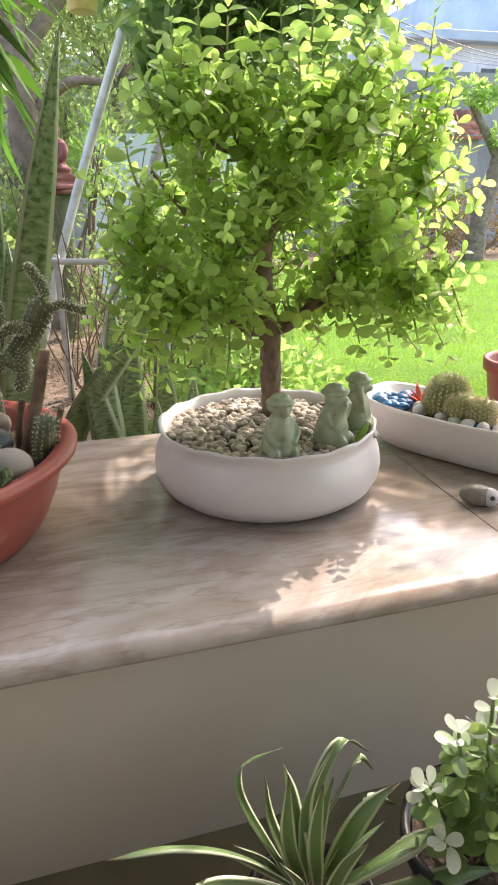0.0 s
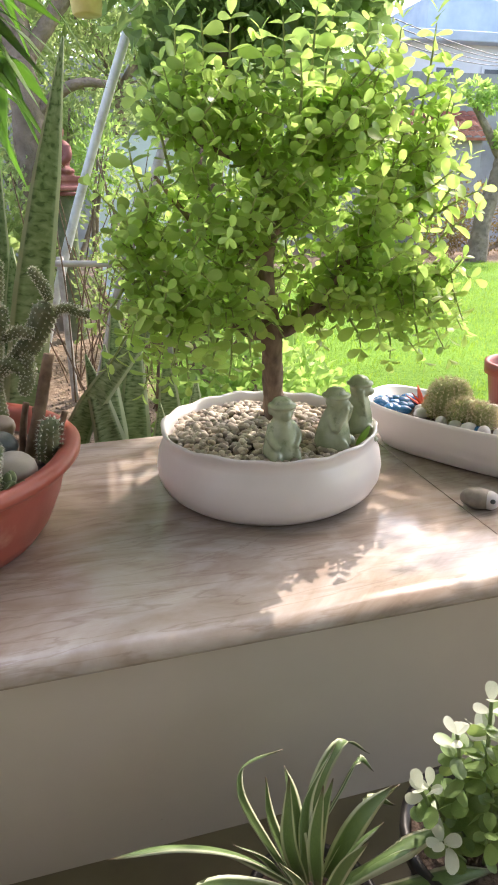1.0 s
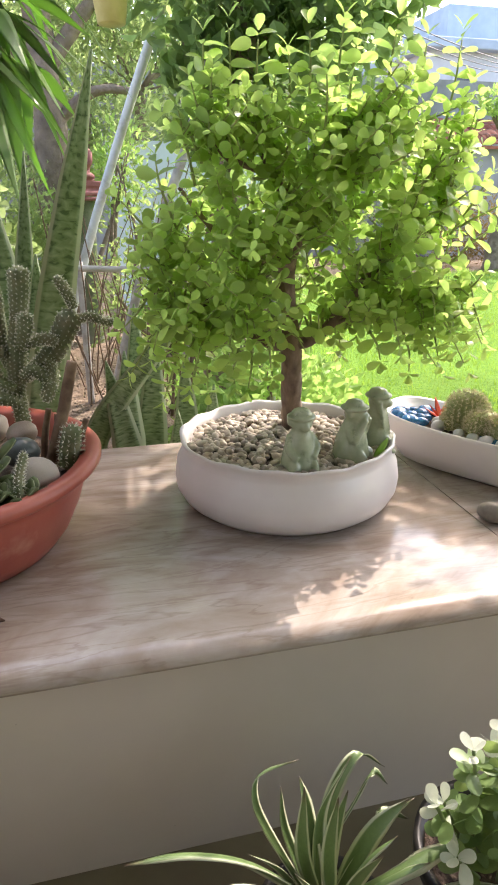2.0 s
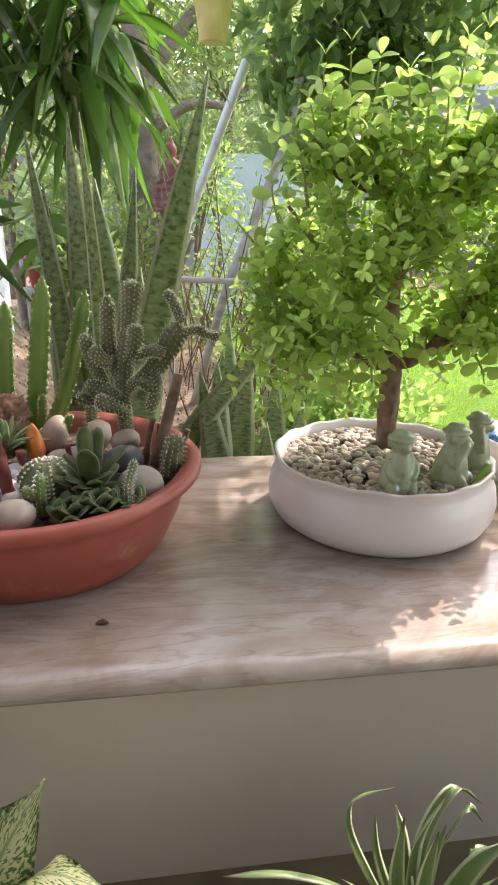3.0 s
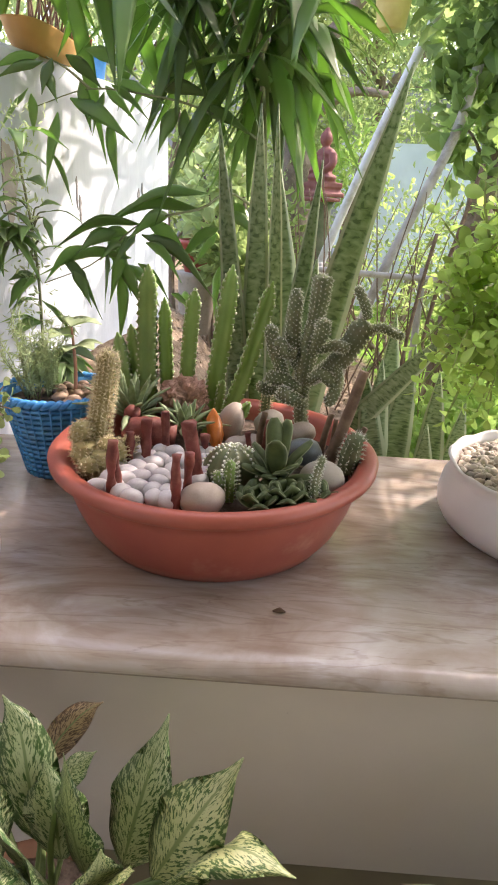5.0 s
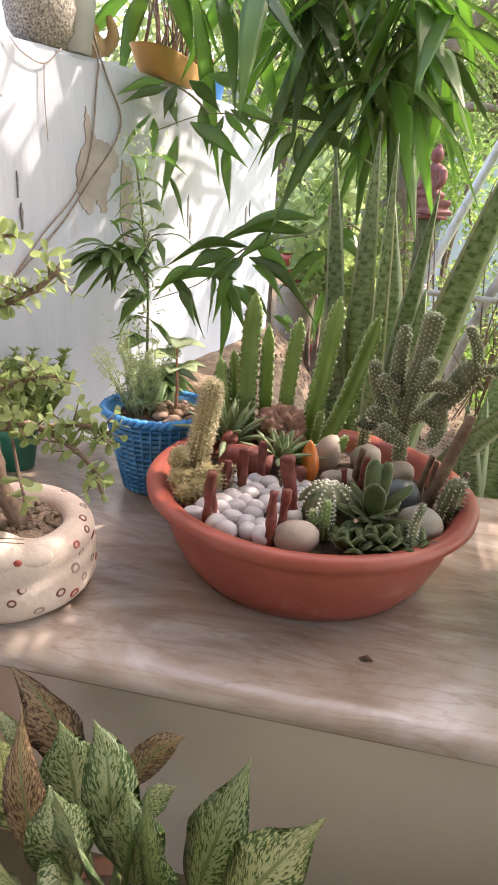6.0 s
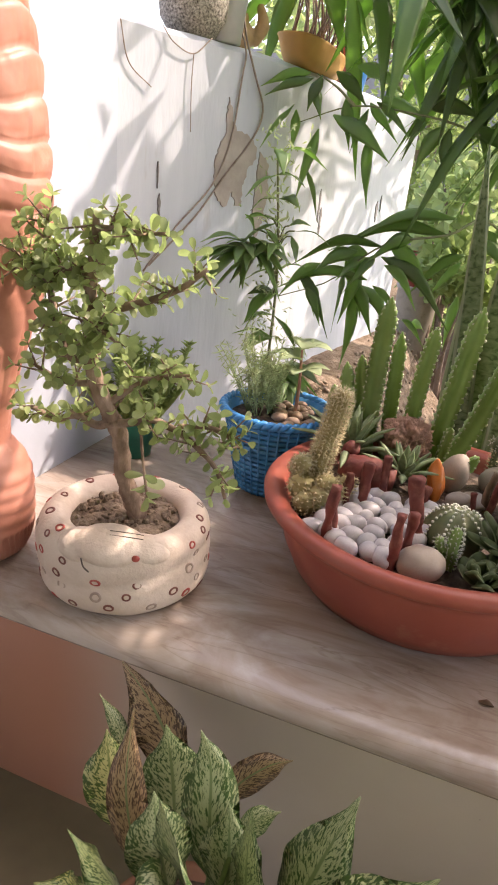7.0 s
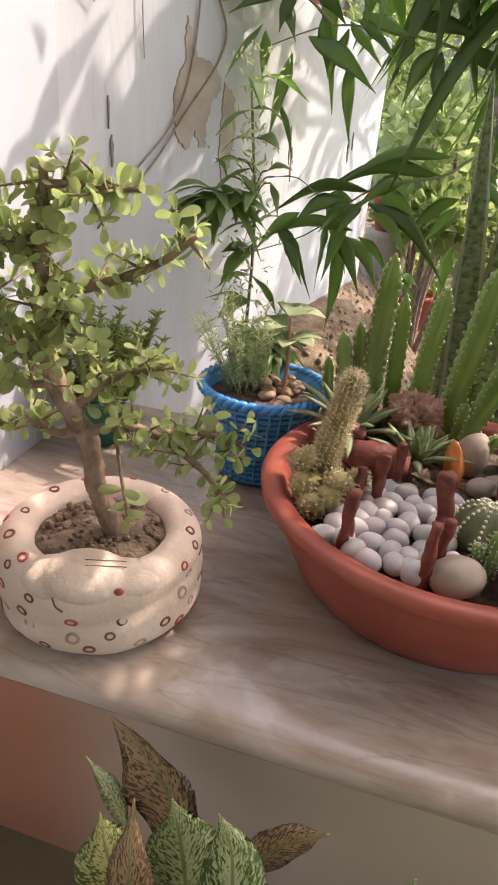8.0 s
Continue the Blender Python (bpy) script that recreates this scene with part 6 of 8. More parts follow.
def long_leaf_tree():
    rng = random.Random(17)
    t = thing("long_leaf_tree", (-0.28, 1.64, 0.03), "slender garden tree with clusters of long drooping glossy leaves", "tree")
    stems = {"a": [(-0.20, 1.74, 0.0), (-0.21, 1.72, 0.5), (-0.23, 1.70, 0.95), (-0.25, 1.66, 1.2), (-0.26, 1.63, 1.45), (-0.22, 1.62, 1.75)],
             "b": [(-0.25, 1.66, 1.12), (-0.22, 1.68, 1.25), (-0.18, 1.70, 1.40), (-0.10, 1.66, 1.6)],
             "d": [(-0.23, 1.69, 0.97), (-0.28, 1.63, 0.996), (-0.383, 1.60, 1.035), (-0.482, 1.58, 1.052), (-0.608, 1.56, 1.057), (-0.721, 1.54, 1.017)],
             "e": [(-0.25, 1.66, 1.1), (-0.34, 1.62, 1.28), (-0.42, 1.62, 1.40)],
             "f": [(-0.21, 1.72, 0.80), (-0.30, 1.60, 0.86), (-0.36, 1.54, 0.825), (-0.454, 1.52, 0.803), (-0.513, 1.51, 0.774), (-0.595, 1.49, 0.70), (-0.70, 1.46, 0.655)],
             "h": [(-0.608, 1.56, 1.057), (-0.65, 1.55, 1.09), (-0.69, 1.53, 1.11)]}
    for k, pts in stems.items():
        r = {"a": 0.0080, "b": 0.0060, "e": 0.0045}.get(k, 0.0)
        part("trunk" if k == "a" else "branch", tube(pts, [r, r * 0.85, r * 0.6] if r else [0.0034, 0.0024, 0.0010], 9, 20, 0.1), M_CANE, t)
    # hanging crown: short leafy twigs scattered round the two stems and out to the wall side
    nodes = []
    for n, lo, hi in ((22, (-0.42, 1.56, 1.12), (-0.17, 1.80, 1.44)), (5, (-0.60, 1.56, 1.26), (-0.38, 1.74, 1.42)), (3, (-0.74, 1.52, 1.28), (-0.56, 1.64, 1.38)), (6, (-0.24, 1.62, 1.14), (-0.13, 1.76, 1.34))):
        for k in range(n):
            nodes.append(Vector([rng.uniform(p, q) for p, q in zip(lo, hi)]))
    for q0 in nodes:
        root = Vector((-0.25, 1.66, min(1.62, q0.z + 0.10))).lerp(q0, rng.uniform(0.35, 0.6))
        part("twig", tube([root, root.lerp(q0, 0.5) + Vector((0, 0, 0.015)), q0], [0.0032, 0.0026, 0.0018], 5, 6), M_CANE, t)
        for i in range(rng.randint(3, 4)):
            a = i * 2.4 + rng.random() * 3
            out = rng.uniform(0.5, 1.4)
            d = Vector((math.cos(a) * out, math.sin(a) * out, rng.uniform(-0.8, 0.25)))
            q = q0 + Vector((rng.uniform(-0.02, 0.02), rng.uniform(-0.02, 0.02), rng.uniform(-0.02, 0.02)))
            droopy_leaf(t, q, d, rng.uniform(0.22, 0.33), rng.uniform(0.040, 0.054), rng.uniform(0.1, 1.0), M_LONGLEAF, rng, 0.9)
    # upper canopy over the ledge, above the view, added to shade it
    for c, n in (((0.50, 1.50, 1.86), 11), ((0.45, 1.64, 2.10), 10), ((0.62, 1.28, 1.82), 10), ((0.50, 1.30, 1.92), 10), ((0.36, 1.24, 1.80), 9)):
        q0 = Vector(c)
        part("branch", tube([(-0.22, 1.62, 1.70), (-0.22 + (q0.x + 0.22) * 0.5, (q0.y + 1.62) / 2, (q0.z + 1.70) / 2 + 0.06), q0], [0.008, 0.006, 0.004], 6, 10), M_CANE, t)
        for i in range(n):
            a = i * 2.4 + rng.uniform(-0.3, 0.3)
            droopy_leaf(t, q0 + Vector((rng.uniform(-0.04, 0.04), rng.uniform(-0.04, 0.04), rng.uniform(-0.04, 0.04))), Vector((math.cos(a), math.sin(a), rng.uniform(-0.3, 0.4))), rng.uniform(0.17, 0.25), rng.uniform(0.044, 0.06), rng.uniform(0.2, 0.6), M_LONGLEAF, rng)
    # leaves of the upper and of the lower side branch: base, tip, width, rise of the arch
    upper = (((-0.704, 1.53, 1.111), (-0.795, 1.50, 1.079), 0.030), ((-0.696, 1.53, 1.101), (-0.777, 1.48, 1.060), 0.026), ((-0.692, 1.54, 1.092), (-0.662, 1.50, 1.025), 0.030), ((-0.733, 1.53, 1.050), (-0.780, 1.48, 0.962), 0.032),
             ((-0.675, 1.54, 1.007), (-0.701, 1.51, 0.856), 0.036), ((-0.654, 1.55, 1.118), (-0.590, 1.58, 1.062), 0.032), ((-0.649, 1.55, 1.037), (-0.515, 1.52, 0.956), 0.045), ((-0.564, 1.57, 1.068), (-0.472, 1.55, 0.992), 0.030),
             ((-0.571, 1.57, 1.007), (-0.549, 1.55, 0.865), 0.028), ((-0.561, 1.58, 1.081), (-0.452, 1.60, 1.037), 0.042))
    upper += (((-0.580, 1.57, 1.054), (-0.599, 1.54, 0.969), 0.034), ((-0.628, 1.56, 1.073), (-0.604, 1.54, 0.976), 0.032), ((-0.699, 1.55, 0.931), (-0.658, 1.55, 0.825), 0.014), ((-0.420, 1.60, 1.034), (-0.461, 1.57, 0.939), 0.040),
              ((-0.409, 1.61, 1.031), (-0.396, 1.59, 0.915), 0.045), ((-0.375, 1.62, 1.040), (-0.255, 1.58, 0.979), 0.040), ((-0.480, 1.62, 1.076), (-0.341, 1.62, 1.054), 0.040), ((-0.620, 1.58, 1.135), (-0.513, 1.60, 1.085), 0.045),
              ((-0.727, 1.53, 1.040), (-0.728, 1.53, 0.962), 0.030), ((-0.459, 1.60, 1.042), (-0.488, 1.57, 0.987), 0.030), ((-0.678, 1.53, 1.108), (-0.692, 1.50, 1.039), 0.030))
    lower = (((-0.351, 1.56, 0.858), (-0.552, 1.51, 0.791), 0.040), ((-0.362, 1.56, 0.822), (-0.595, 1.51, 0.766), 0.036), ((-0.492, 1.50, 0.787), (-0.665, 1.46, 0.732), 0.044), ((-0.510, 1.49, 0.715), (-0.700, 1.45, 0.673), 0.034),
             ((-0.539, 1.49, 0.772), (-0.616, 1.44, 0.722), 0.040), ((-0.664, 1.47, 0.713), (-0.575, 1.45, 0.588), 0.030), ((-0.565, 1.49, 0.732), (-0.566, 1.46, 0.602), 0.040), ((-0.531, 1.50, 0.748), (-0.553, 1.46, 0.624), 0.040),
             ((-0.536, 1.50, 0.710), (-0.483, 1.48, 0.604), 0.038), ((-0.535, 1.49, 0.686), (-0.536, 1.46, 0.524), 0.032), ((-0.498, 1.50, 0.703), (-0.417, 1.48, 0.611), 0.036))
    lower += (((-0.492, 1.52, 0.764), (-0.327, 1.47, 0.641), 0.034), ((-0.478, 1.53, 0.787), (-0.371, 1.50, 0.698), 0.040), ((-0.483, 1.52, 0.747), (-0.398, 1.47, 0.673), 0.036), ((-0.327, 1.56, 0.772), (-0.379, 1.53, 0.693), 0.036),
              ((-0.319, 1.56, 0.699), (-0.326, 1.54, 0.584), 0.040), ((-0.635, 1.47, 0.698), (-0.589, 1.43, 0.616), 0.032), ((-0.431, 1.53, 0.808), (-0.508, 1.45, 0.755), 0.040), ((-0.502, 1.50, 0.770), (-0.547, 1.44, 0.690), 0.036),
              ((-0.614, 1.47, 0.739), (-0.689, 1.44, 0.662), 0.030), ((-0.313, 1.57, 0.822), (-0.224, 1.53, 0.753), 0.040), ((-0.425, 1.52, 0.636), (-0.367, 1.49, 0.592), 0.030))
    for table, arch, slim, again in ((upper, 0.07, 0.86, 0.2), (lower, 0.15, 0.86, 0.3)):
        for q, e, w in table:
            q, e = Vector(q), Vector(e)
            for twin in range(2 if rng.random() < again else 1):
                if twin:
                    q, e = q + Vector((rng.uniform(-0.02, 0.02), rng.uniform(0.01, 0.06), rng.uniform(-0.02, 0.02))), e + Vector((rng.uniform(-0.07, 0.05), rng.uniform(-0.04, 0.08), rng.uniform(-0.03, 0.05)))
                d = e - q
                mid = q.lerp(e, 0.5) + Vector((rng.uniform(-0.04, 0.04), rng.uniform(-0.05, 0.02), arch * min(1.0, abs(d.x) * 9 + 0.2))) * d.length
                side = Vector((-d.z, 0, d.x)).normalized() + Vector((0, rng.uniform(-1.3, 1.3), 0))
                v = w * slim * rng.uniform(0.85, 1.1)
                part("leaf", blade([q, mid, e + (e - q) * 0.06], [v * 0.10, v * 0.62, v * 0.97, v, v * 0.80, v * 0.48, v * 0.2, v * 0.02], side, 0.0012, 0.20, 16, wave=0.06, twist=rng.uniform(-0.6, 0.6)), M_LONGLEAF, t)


long_leaf_tree()


def wall_creeper():
    """A young climber with small pointed leaves against the pier."""
    rng = random.Random(23)
    t = thing("climber", (-0.70, 1.36, 0.1), "young climbing plant with pointed leaves against the pier", "plant")
    for pts in ([(-0.66, 1.36, 0.05), (-0.665, 1.33, 0.45), (-0.655, 1.30, 0.72), (-0.67, 1.27, 0.95)], [(-0.66, 1.31, 0.72), (-0.70, 1.26, 0.78), (-0.72, 1.25, 0.77)],
                [(-0.66, 1.33, 0.50), (-0.62, 1.28, 0.55), (-0.60, 1.26, 0.52)]):
        part("stem", tube(pts, [0.004, 0.003, 0.002], 6, 14), M_CANE, t)
        path = smooth_path(pts, 16)
        for q in path[5:]:
            for _ in range(2):
                a = rng.random() * 6.283
                droopy_leaf(t, q, Vector((math.cos(a), math.sin(a) - 0.3, rng.uniform(-0.3, 0.5))), rng.uniform(0.06, 0.125), rng.uniform(0.022, 0.036), rng.uniform(0.1, 0.7), M_LONGLEAF, rng)
    for x0, z0, x1, z1 in ((-0.62, 0.813, -0.543, 0.804), (-0.632, 0.821, -0.595, 0.832), (-0.68, 0.81, -0.638, 0.789), (-0.701, 0.807, -0.719, 0.84), (-0.683, 0.835, -0.642, 0.82), (-0.638, 0.759, -0.668, 0.705), (-0.701, 0.771, -0.728, 0.703), (-0.625, 0.803, -0.604, 0.763), (-0.681, 0.784, -0.674, 0.742), (-0.664, 0.798, -0.625, 0.754), (-0.64, 0.716, -0.708, 0.614)):
        q, e = Vector((x0, 1.27, z0)), Vector((x1, 1.27 + rng.uniform(-0.03, 0.02), z1))
        part("stem", tube([(-0.657, 1.295, z0 - 0.03), (0.5 * (x0 - 0.657), 1.28, z0 - 0.005), q], 0.0015, 5, 6), M_CANE, t)
        droopy_leaf(t, q, e - q, (e - q).length / 0.9, rng.uniform(0.020, 0.030), 0.0, M_LONGLEAF, rng, 0.6)
    cs, ds = [], []
    r2 = np.random.default_rng(3)
    for k in range(300):
        z = r2.uniform(0.6, 1.0)
        cs.append((-0.665 + r2.normal() * 0.022, 1.275 + r2.normal() * 0.014, z))
        ds.append(r2.normal(size=3) + np.array([0, -0.3, 0.4]))
    me = leaf_cloud(cs, ds, r2.uniform(0.010, 0.020, len(cs)), 0.3, 5)
    me.materials.append(M_HERB)
    tagged(part("fine_leaves", me, None, t), kind="stuff")


wall_creeper()

# dry lianas hanging on the garden wall
M_LIANA = varied("grey_brown_liana", (0.22, 0.17, 0.14), (0.34, 0.28, 0.24), 60, 0.85)
for pts, r in (([(0.262, 1.20), (0.306, 1.140), (0.302, 1.083), (0.283, 0.964), (0.236, 0.871), (0.148, 0.79), (0.066, 0.70)], 0.0019), ([(0.290, 1.20), (0.310, 1.15), (0.343, 1.09), (0.372, 1.034), (0.349, 0.976), (0.274, 0.896), (0.194, 0.807), (0.079, 0.711)], 0.0021),
               ([(0.002, 1.13), (0.021, 1.068), (0.072, 1.035)], 0.0012), ([(0.093, 1.139), (0.121, 1.116), (0.17, 1.106), (0.213, 1.139)], 0.0012), ([(0.17, 1.106), (0.168, 1.05), (0.172, 0.97)], 0.0010)):
    tagged(part("dry_liana", tube([on_wall(u, z, 0.006) for u, z in pts], r, 6, 30), M_LIANA, None), "thin dry brown liana hanging on the garden wall", "vine", "dry lianas on the garden wall")


def peeled_patch(name, pts, owner_label, m, off=0.0032):
    """A flake's outline on the garden wall, a few millimetres proud."""
    bm = bmesh.new()
    front = [bm.verts.new(on_wall(u, z, off)) for u, z in pts]
    back = [bm.verts.new(on_wall(u, z, -0.01)) for u, z in pts]
    bm.faces.new(front)
    for i in range(len(pts)):
        j = (i + 1) % len(pts)
        bm.faces.new((front[j], front[i], back[i], back[j]))
    bmesh.ops.recalc_face_normals(bm, faces=bm.faces)
    return solid(name, bm, m, owner_label, "plaster", "structure")


rng8 = random.Random(4)


def ragged(corners, step=0.007, jitter=0.003):
    out = []
    for (x0, z0), (x1, z1) in zip(corners, corners[1:] + corners[:1]):
        n = max(1, int(math.hypot(x1 - x0, z1 - z0) / step))
        out += [(x0 + (x1 - x0) * k / n + rng8.uniform(-jitter, jitter), z0 + (z1 - z0) * k / n + rng8.uniform(-jitter, jitter)) for k in range(n)]
    return out


peeled_patch("trim_plaster", ragged([(0.276, 1.048), (0.290, 1.005), (0.301, 0.986), (0.34, 0.981), (0.364, 0.959), (0.368, 0.937), (0.344, 0.913), (0.332, 0.877), (0.332, 0.836), (0.315, 0.834), (0.300, 0.863), (0.286, 0.830), (0.257, 0.850), (0.245, 0.906), (0.252, 0.939), (0.271, 0.979), (0.272, 1.027)]), "bare grey brown plaster where the whitewash has peeled", M_PLASTER)
peeled_patch("trim_plaster", ragged([(0.378, 0.95), (0.408, 0.93), (0.415, 0.87), (0.405, 0.80), (0.385, 0.76), (0.372, 0.83), (0.375, 0.89)]), "bare grey brown plaster under the climber", M_PLASTER)
M_DRIP = varied("dark_grey_drip", (0.16, 0.15, 0.15), (0.27, 0.26, 0.26), 60, 0.9)
for u, z0, z1, w in ((0.098, 0.91, 0.86, 0.0015), (0.104, 0.85, 0.80, 0.003), (0.69, 0.885, 0.80, 0.004), (0.705, 0.84, 0.76, 0.006), (1.10, 0.86, 0.80, 0.007), (1.13, 0.88, 0.83, 0.004)):
    peeled_patch("trim_drip", ragged([(u - w, z0 - 0.01), (u, z0), (u + w, z0 - 0.015), (u + w * 0.8, z1 + 0.015), (u + w * 0.2, z1), (u - w * 0.8, z1 + 0.02)], 0.006, w * 0.35), "dark drip stain on the whitewashed wall", M_DRIP, 0.0028)

# ---- plants in front of the ledge, on the floor ----
def aglaonema_material(dead=False):
    m, nodes, links, bsdf = material("dead_mottled_leaf" if dead else "aglaonema_leaf")
    uv, sp = nodes.new("ShaderNodeUVMap"), nodes.new("ShaderNodeSeparateXYZ")
    links.new(uv.outputs[0], sp.inputs[0])
    sub, dist = nodes.new("ShaderNodeMath"), nodes.new("ShaderNodeMath")
    sub.operation, dist.operation = "SUBTRACT", "ABSOLUTE"
    links.new(sp.outputs[0], sub.inputs[0])
    sub.inputs[1].default_value = 0.5
    links.new(sub.outputs[0], dist.inputs[0])
    # blotches drawn out along the side veins
    vein, join = nodes.new("ShaderNodeMath"), nodes.new("ShaderNodeCombineXYZ")
    vein.operation = "MULTIPLY_ADD"
    links.new(dist.outputs[0], vein.inputs[0])
    vein.inputs[1].default_value = -0.55
    links.new(sp.outputs[1], vein.inputs[2])
    info0 = nodes.new("ShaderNodeObjectInfo")
    links.new(sp.outputs[0], join.inputs[0])
    links.new(vein.outputs[0], join.inputs[1])
    links.new(info0.outputs["Random"], join.inputs[2])
    mp, blotch = nodes.new("ShaderNodeMapping"), nodes.new("ShaderNodeTexNoise")
    mp.inputs["Scale"].default_value = (11.0, 23.0, 40.0)
    links.new(join.outputs[0], mp.inputs[0])
    links.new(mp.outputs[0], blotch.inputs["Vector"])
    blotch.inputs["Scale"].default_value, blotch.inputs["Detail"].default_value, blotch.inputs["Roughness"].default_value = 1.6, 5, 0.66
    spread = nodes.new("ShaderNodeMath")
    spread.operation = "MULTIPLY_ADD"
    links.new(dist.outputs[0], spread.inputs[0])
    spread.inputs[1].default_value = -0.20
    links.new(blotch.outputs[0], spread.inputs[2])
    f = ramp(nodes, links, spread.outputs[0], [(0.425, (0, 0, 0)), (0.455, (1, 1, 1))])
    green, pale = ((0.10, 0.055, 0.03), (0.42, 0.29, 0.17)) if dead else ((0.05, 0.11, 0.025), (0.46, 0.49, 0.30))
    col = mix(nodes, links, f, green, pale)
    rib = ramp(nodes, links, dist.outputs[0], [(0.018, (1, 1, 1)), (0.035, (0, 0, 0))])
    col = mix(nodes, links, rib, col, (0.20, 0.26, 0.12))
    if not dead:
        info = nodes.new("ShaderNodeObjectInfo")
        tint = ramp(nodes, links, info.outputs["Random"], [(0.0, (0.80, 0.90, 0.72)), (0.6, (1, 1, 1)), (1.0, (1.1, 1.05, 0.68))])
        col = mix(nodes, links, 1.0, col, tint, "MULTIPLY")
    links.new(col, bsdf.inputs["Base Color"])
    bsdf.inputs["Roughness"].default_value = 0.38
    bump(nodes, links, bsdf, noise_node(nodes, links, 60, 4), 0.15, 0.003)
    return m


M_AGLA, M_AGLADEAD = aglaonema_material(), aglaonema_material(True)
M_STALK = varied("green_stalk", (0.10, 0.16, 0.05), (0.18, 0.24, 0.09), 30, 0.5)
M_POTCLAY = varied("brown_clay_pot", (0.20, 0.09, 0.05), (0.30, 0.15, 0.09), 12, 0.7, bump_scale=60, bump_strength=0.2)
AG = Vector((-0.40, 0.44, 0.0))


def floor_pot(name, c, r, h, mat, label):
    p = thing(name, c, label, "plant pot")
    part("body", lathe([(0.01, 0.0), (r * 0.72, 0.0), (r * 0.95, h * 0.85), (r * 1.04, h * 0.87), (r * 1.04, h), (r * 0.95, h), (r * 0.92, h * 0.88), (0.01, h * 0.87)], 48, c), mat, p)
    part("soil", lathe([(r * 0.90, h * 0.875), (r * 0.9, h * 0.9), (0.01, h * 0.93)], 30, c), M_POTSOIL, p, "dark damp soil")


floor_pot("aglaonema_pot", AG, 0.105, 0.13, M_POTCLAY, "round brown clay pot on the verandah floor")


def aglaonema():
    t = thing("aglaonema", AG + Vector((0, 0, 0.11)), "bushy aglaonema with green leaves splashed with cream", "plant")
    rng = random.Random(5)
    crown = AG + Vector((0.02, 0, 0.16))
    # midrib from stalk to tip, width, dried
    for pts, w, dead in (([(-0.304, 0.480, 0.189), (-0.287, 0.500, 0.262), (-0.261, 0.525, 0.356)], 0.070, 0), ([(-0.267, 0.455, 0.207), (-0.231, 0.458, 0.280), (-0.181, 0.465, 0.368)], 0.074, 0),
                         ([(-0.336, 0.460, 0.191), (-0.346, 0.455, 0.277), (-0.351, 0.462, 0.361)], 0.060, 0), ([(-0.370, 0.440, 0.213), (-0.402, 0.425, 0.304), (-0.427, 0.420, 0.385)], 0.074, 0),
                         ([(-0.392, 0.490, 0.203), (-0.403, 0.497, 0.265), (-0.411, 0.505, 0.340), (-0.426, 0.507, 0.382)], 0.052, 0), ([(-0.410, 0.540, 0.250), (-0.384, 0.543, 0.295), (-0.356, 0.543, 0.332), (-0.335, 0.543, 0.348)], 0.030, 1),
                         ([(-0.372, 0.495, 0.270), (-0.352, 0.500, 0.303), (-0.331, 0.500, 0.325)], 0.022, 0), ([(-0.250, 0.452, 0.215), (-0.190, 0.440, 0.282), (-0.125, 0.430, 0.262)], 0.058, 0),
                         ([(-0.380, 0.415, 0.265), (-0.415, 0.400, 0.292), (-0.445, 0.388, 0.240)], 0.056, 0), ([(-0.450, 0.515, 0.215), (-0.464, 0.528, 0.280), (-0.476, 0.530, 0.345)], 0.062, 0), ([(-0.312, 0.430, 0.215), (-0.292, 0.422, 0.258), (-0.276, 0.420, 0.268)], 0.034, 0),
                         ([(-0.490, 0.490, 0.220), (-0.522, 0.495, 0.285), (-0.532, 0.500, 0.340)], 0.056, 0), ([(-0.475, 0.470, 0.205), (-0.492, 0.475, 0.300), (-0.490, 0.482, 0.405)], 0.036, 1), ([(-0.530, 0.545, 0.255), (-0.555, 0.558, 0.285), (-0.580, 0.560, 0.317)], 0.018, 0),
                         ([(-0.425, 0.450, 0.215), (-0.440, 0.450, 0.285), (-0.448, 0.452, 0.345)], 0.058, 0), ([(-0.440, 0.420, 0.195), (-0.480, 0.415, 0.255), (-0.520, 0.412, 0.300)], 0.050, 0), ([(-0.330, 0.410, 0.195), (-0.345, 0.385, 0.245), (-0.350, 0.365, 0.270)], 0.060, 0), ([(-0.300, 0.420, 0.190), (-0.275, 0.390, 0.235), (-0.245, 0.370, 0.235)], 0.058, 0), ([(-0.345, 0.440, 0.185), (-0.318, 0.425, 0.245), (-0.305, 0.415, 0.300)], 0.056, 0), ([(-0.470, 0.420, 0.185), (-0.505, 0.400, 0.225), (-0.545, 0.390, 0.235)], 0.056, 0), ([(-0.380, 0.420, 0.190), (-0.385, 0.405, 0.255), (-0.395, 0.398, 0.315)], 0.060, 0), ([(-0.450, 0.400, 0.185), (-0.465, 0.375, 0.235), (-0.485, 0.355, 0.250)], 0.058, 0), ([(-0.260, 0.450, 0.180), (-0.215, 0.430, 0.215), (-0.170, 0.420, 0.205)], 0.054, 0), ([(-0.370, 0.480, 0.190), (-0.375, 0.485, 0.260), (-0.382, 0.490, 0.320)], 0.056, 0), ([(-0.400, 0.400, 0.190), (-0.410, 0.370, 0.235), (-0.42, 0.345, 0.25)], 0.060, 0)):
        pts, w = [Vector(p) for p in pts], w * 1.22
        b0, tip = pts[0], pts[-1]
        out = tip - crown
        out.z = 0
        side = Vector((0, 0, 1)).cross(out).normalized() if out.length > 0.02 else Vector((1, 0, 0))
        side = (side + Vector((0.9, 0, 0)) * (1 if side.x > 0 else -1)).normalized()
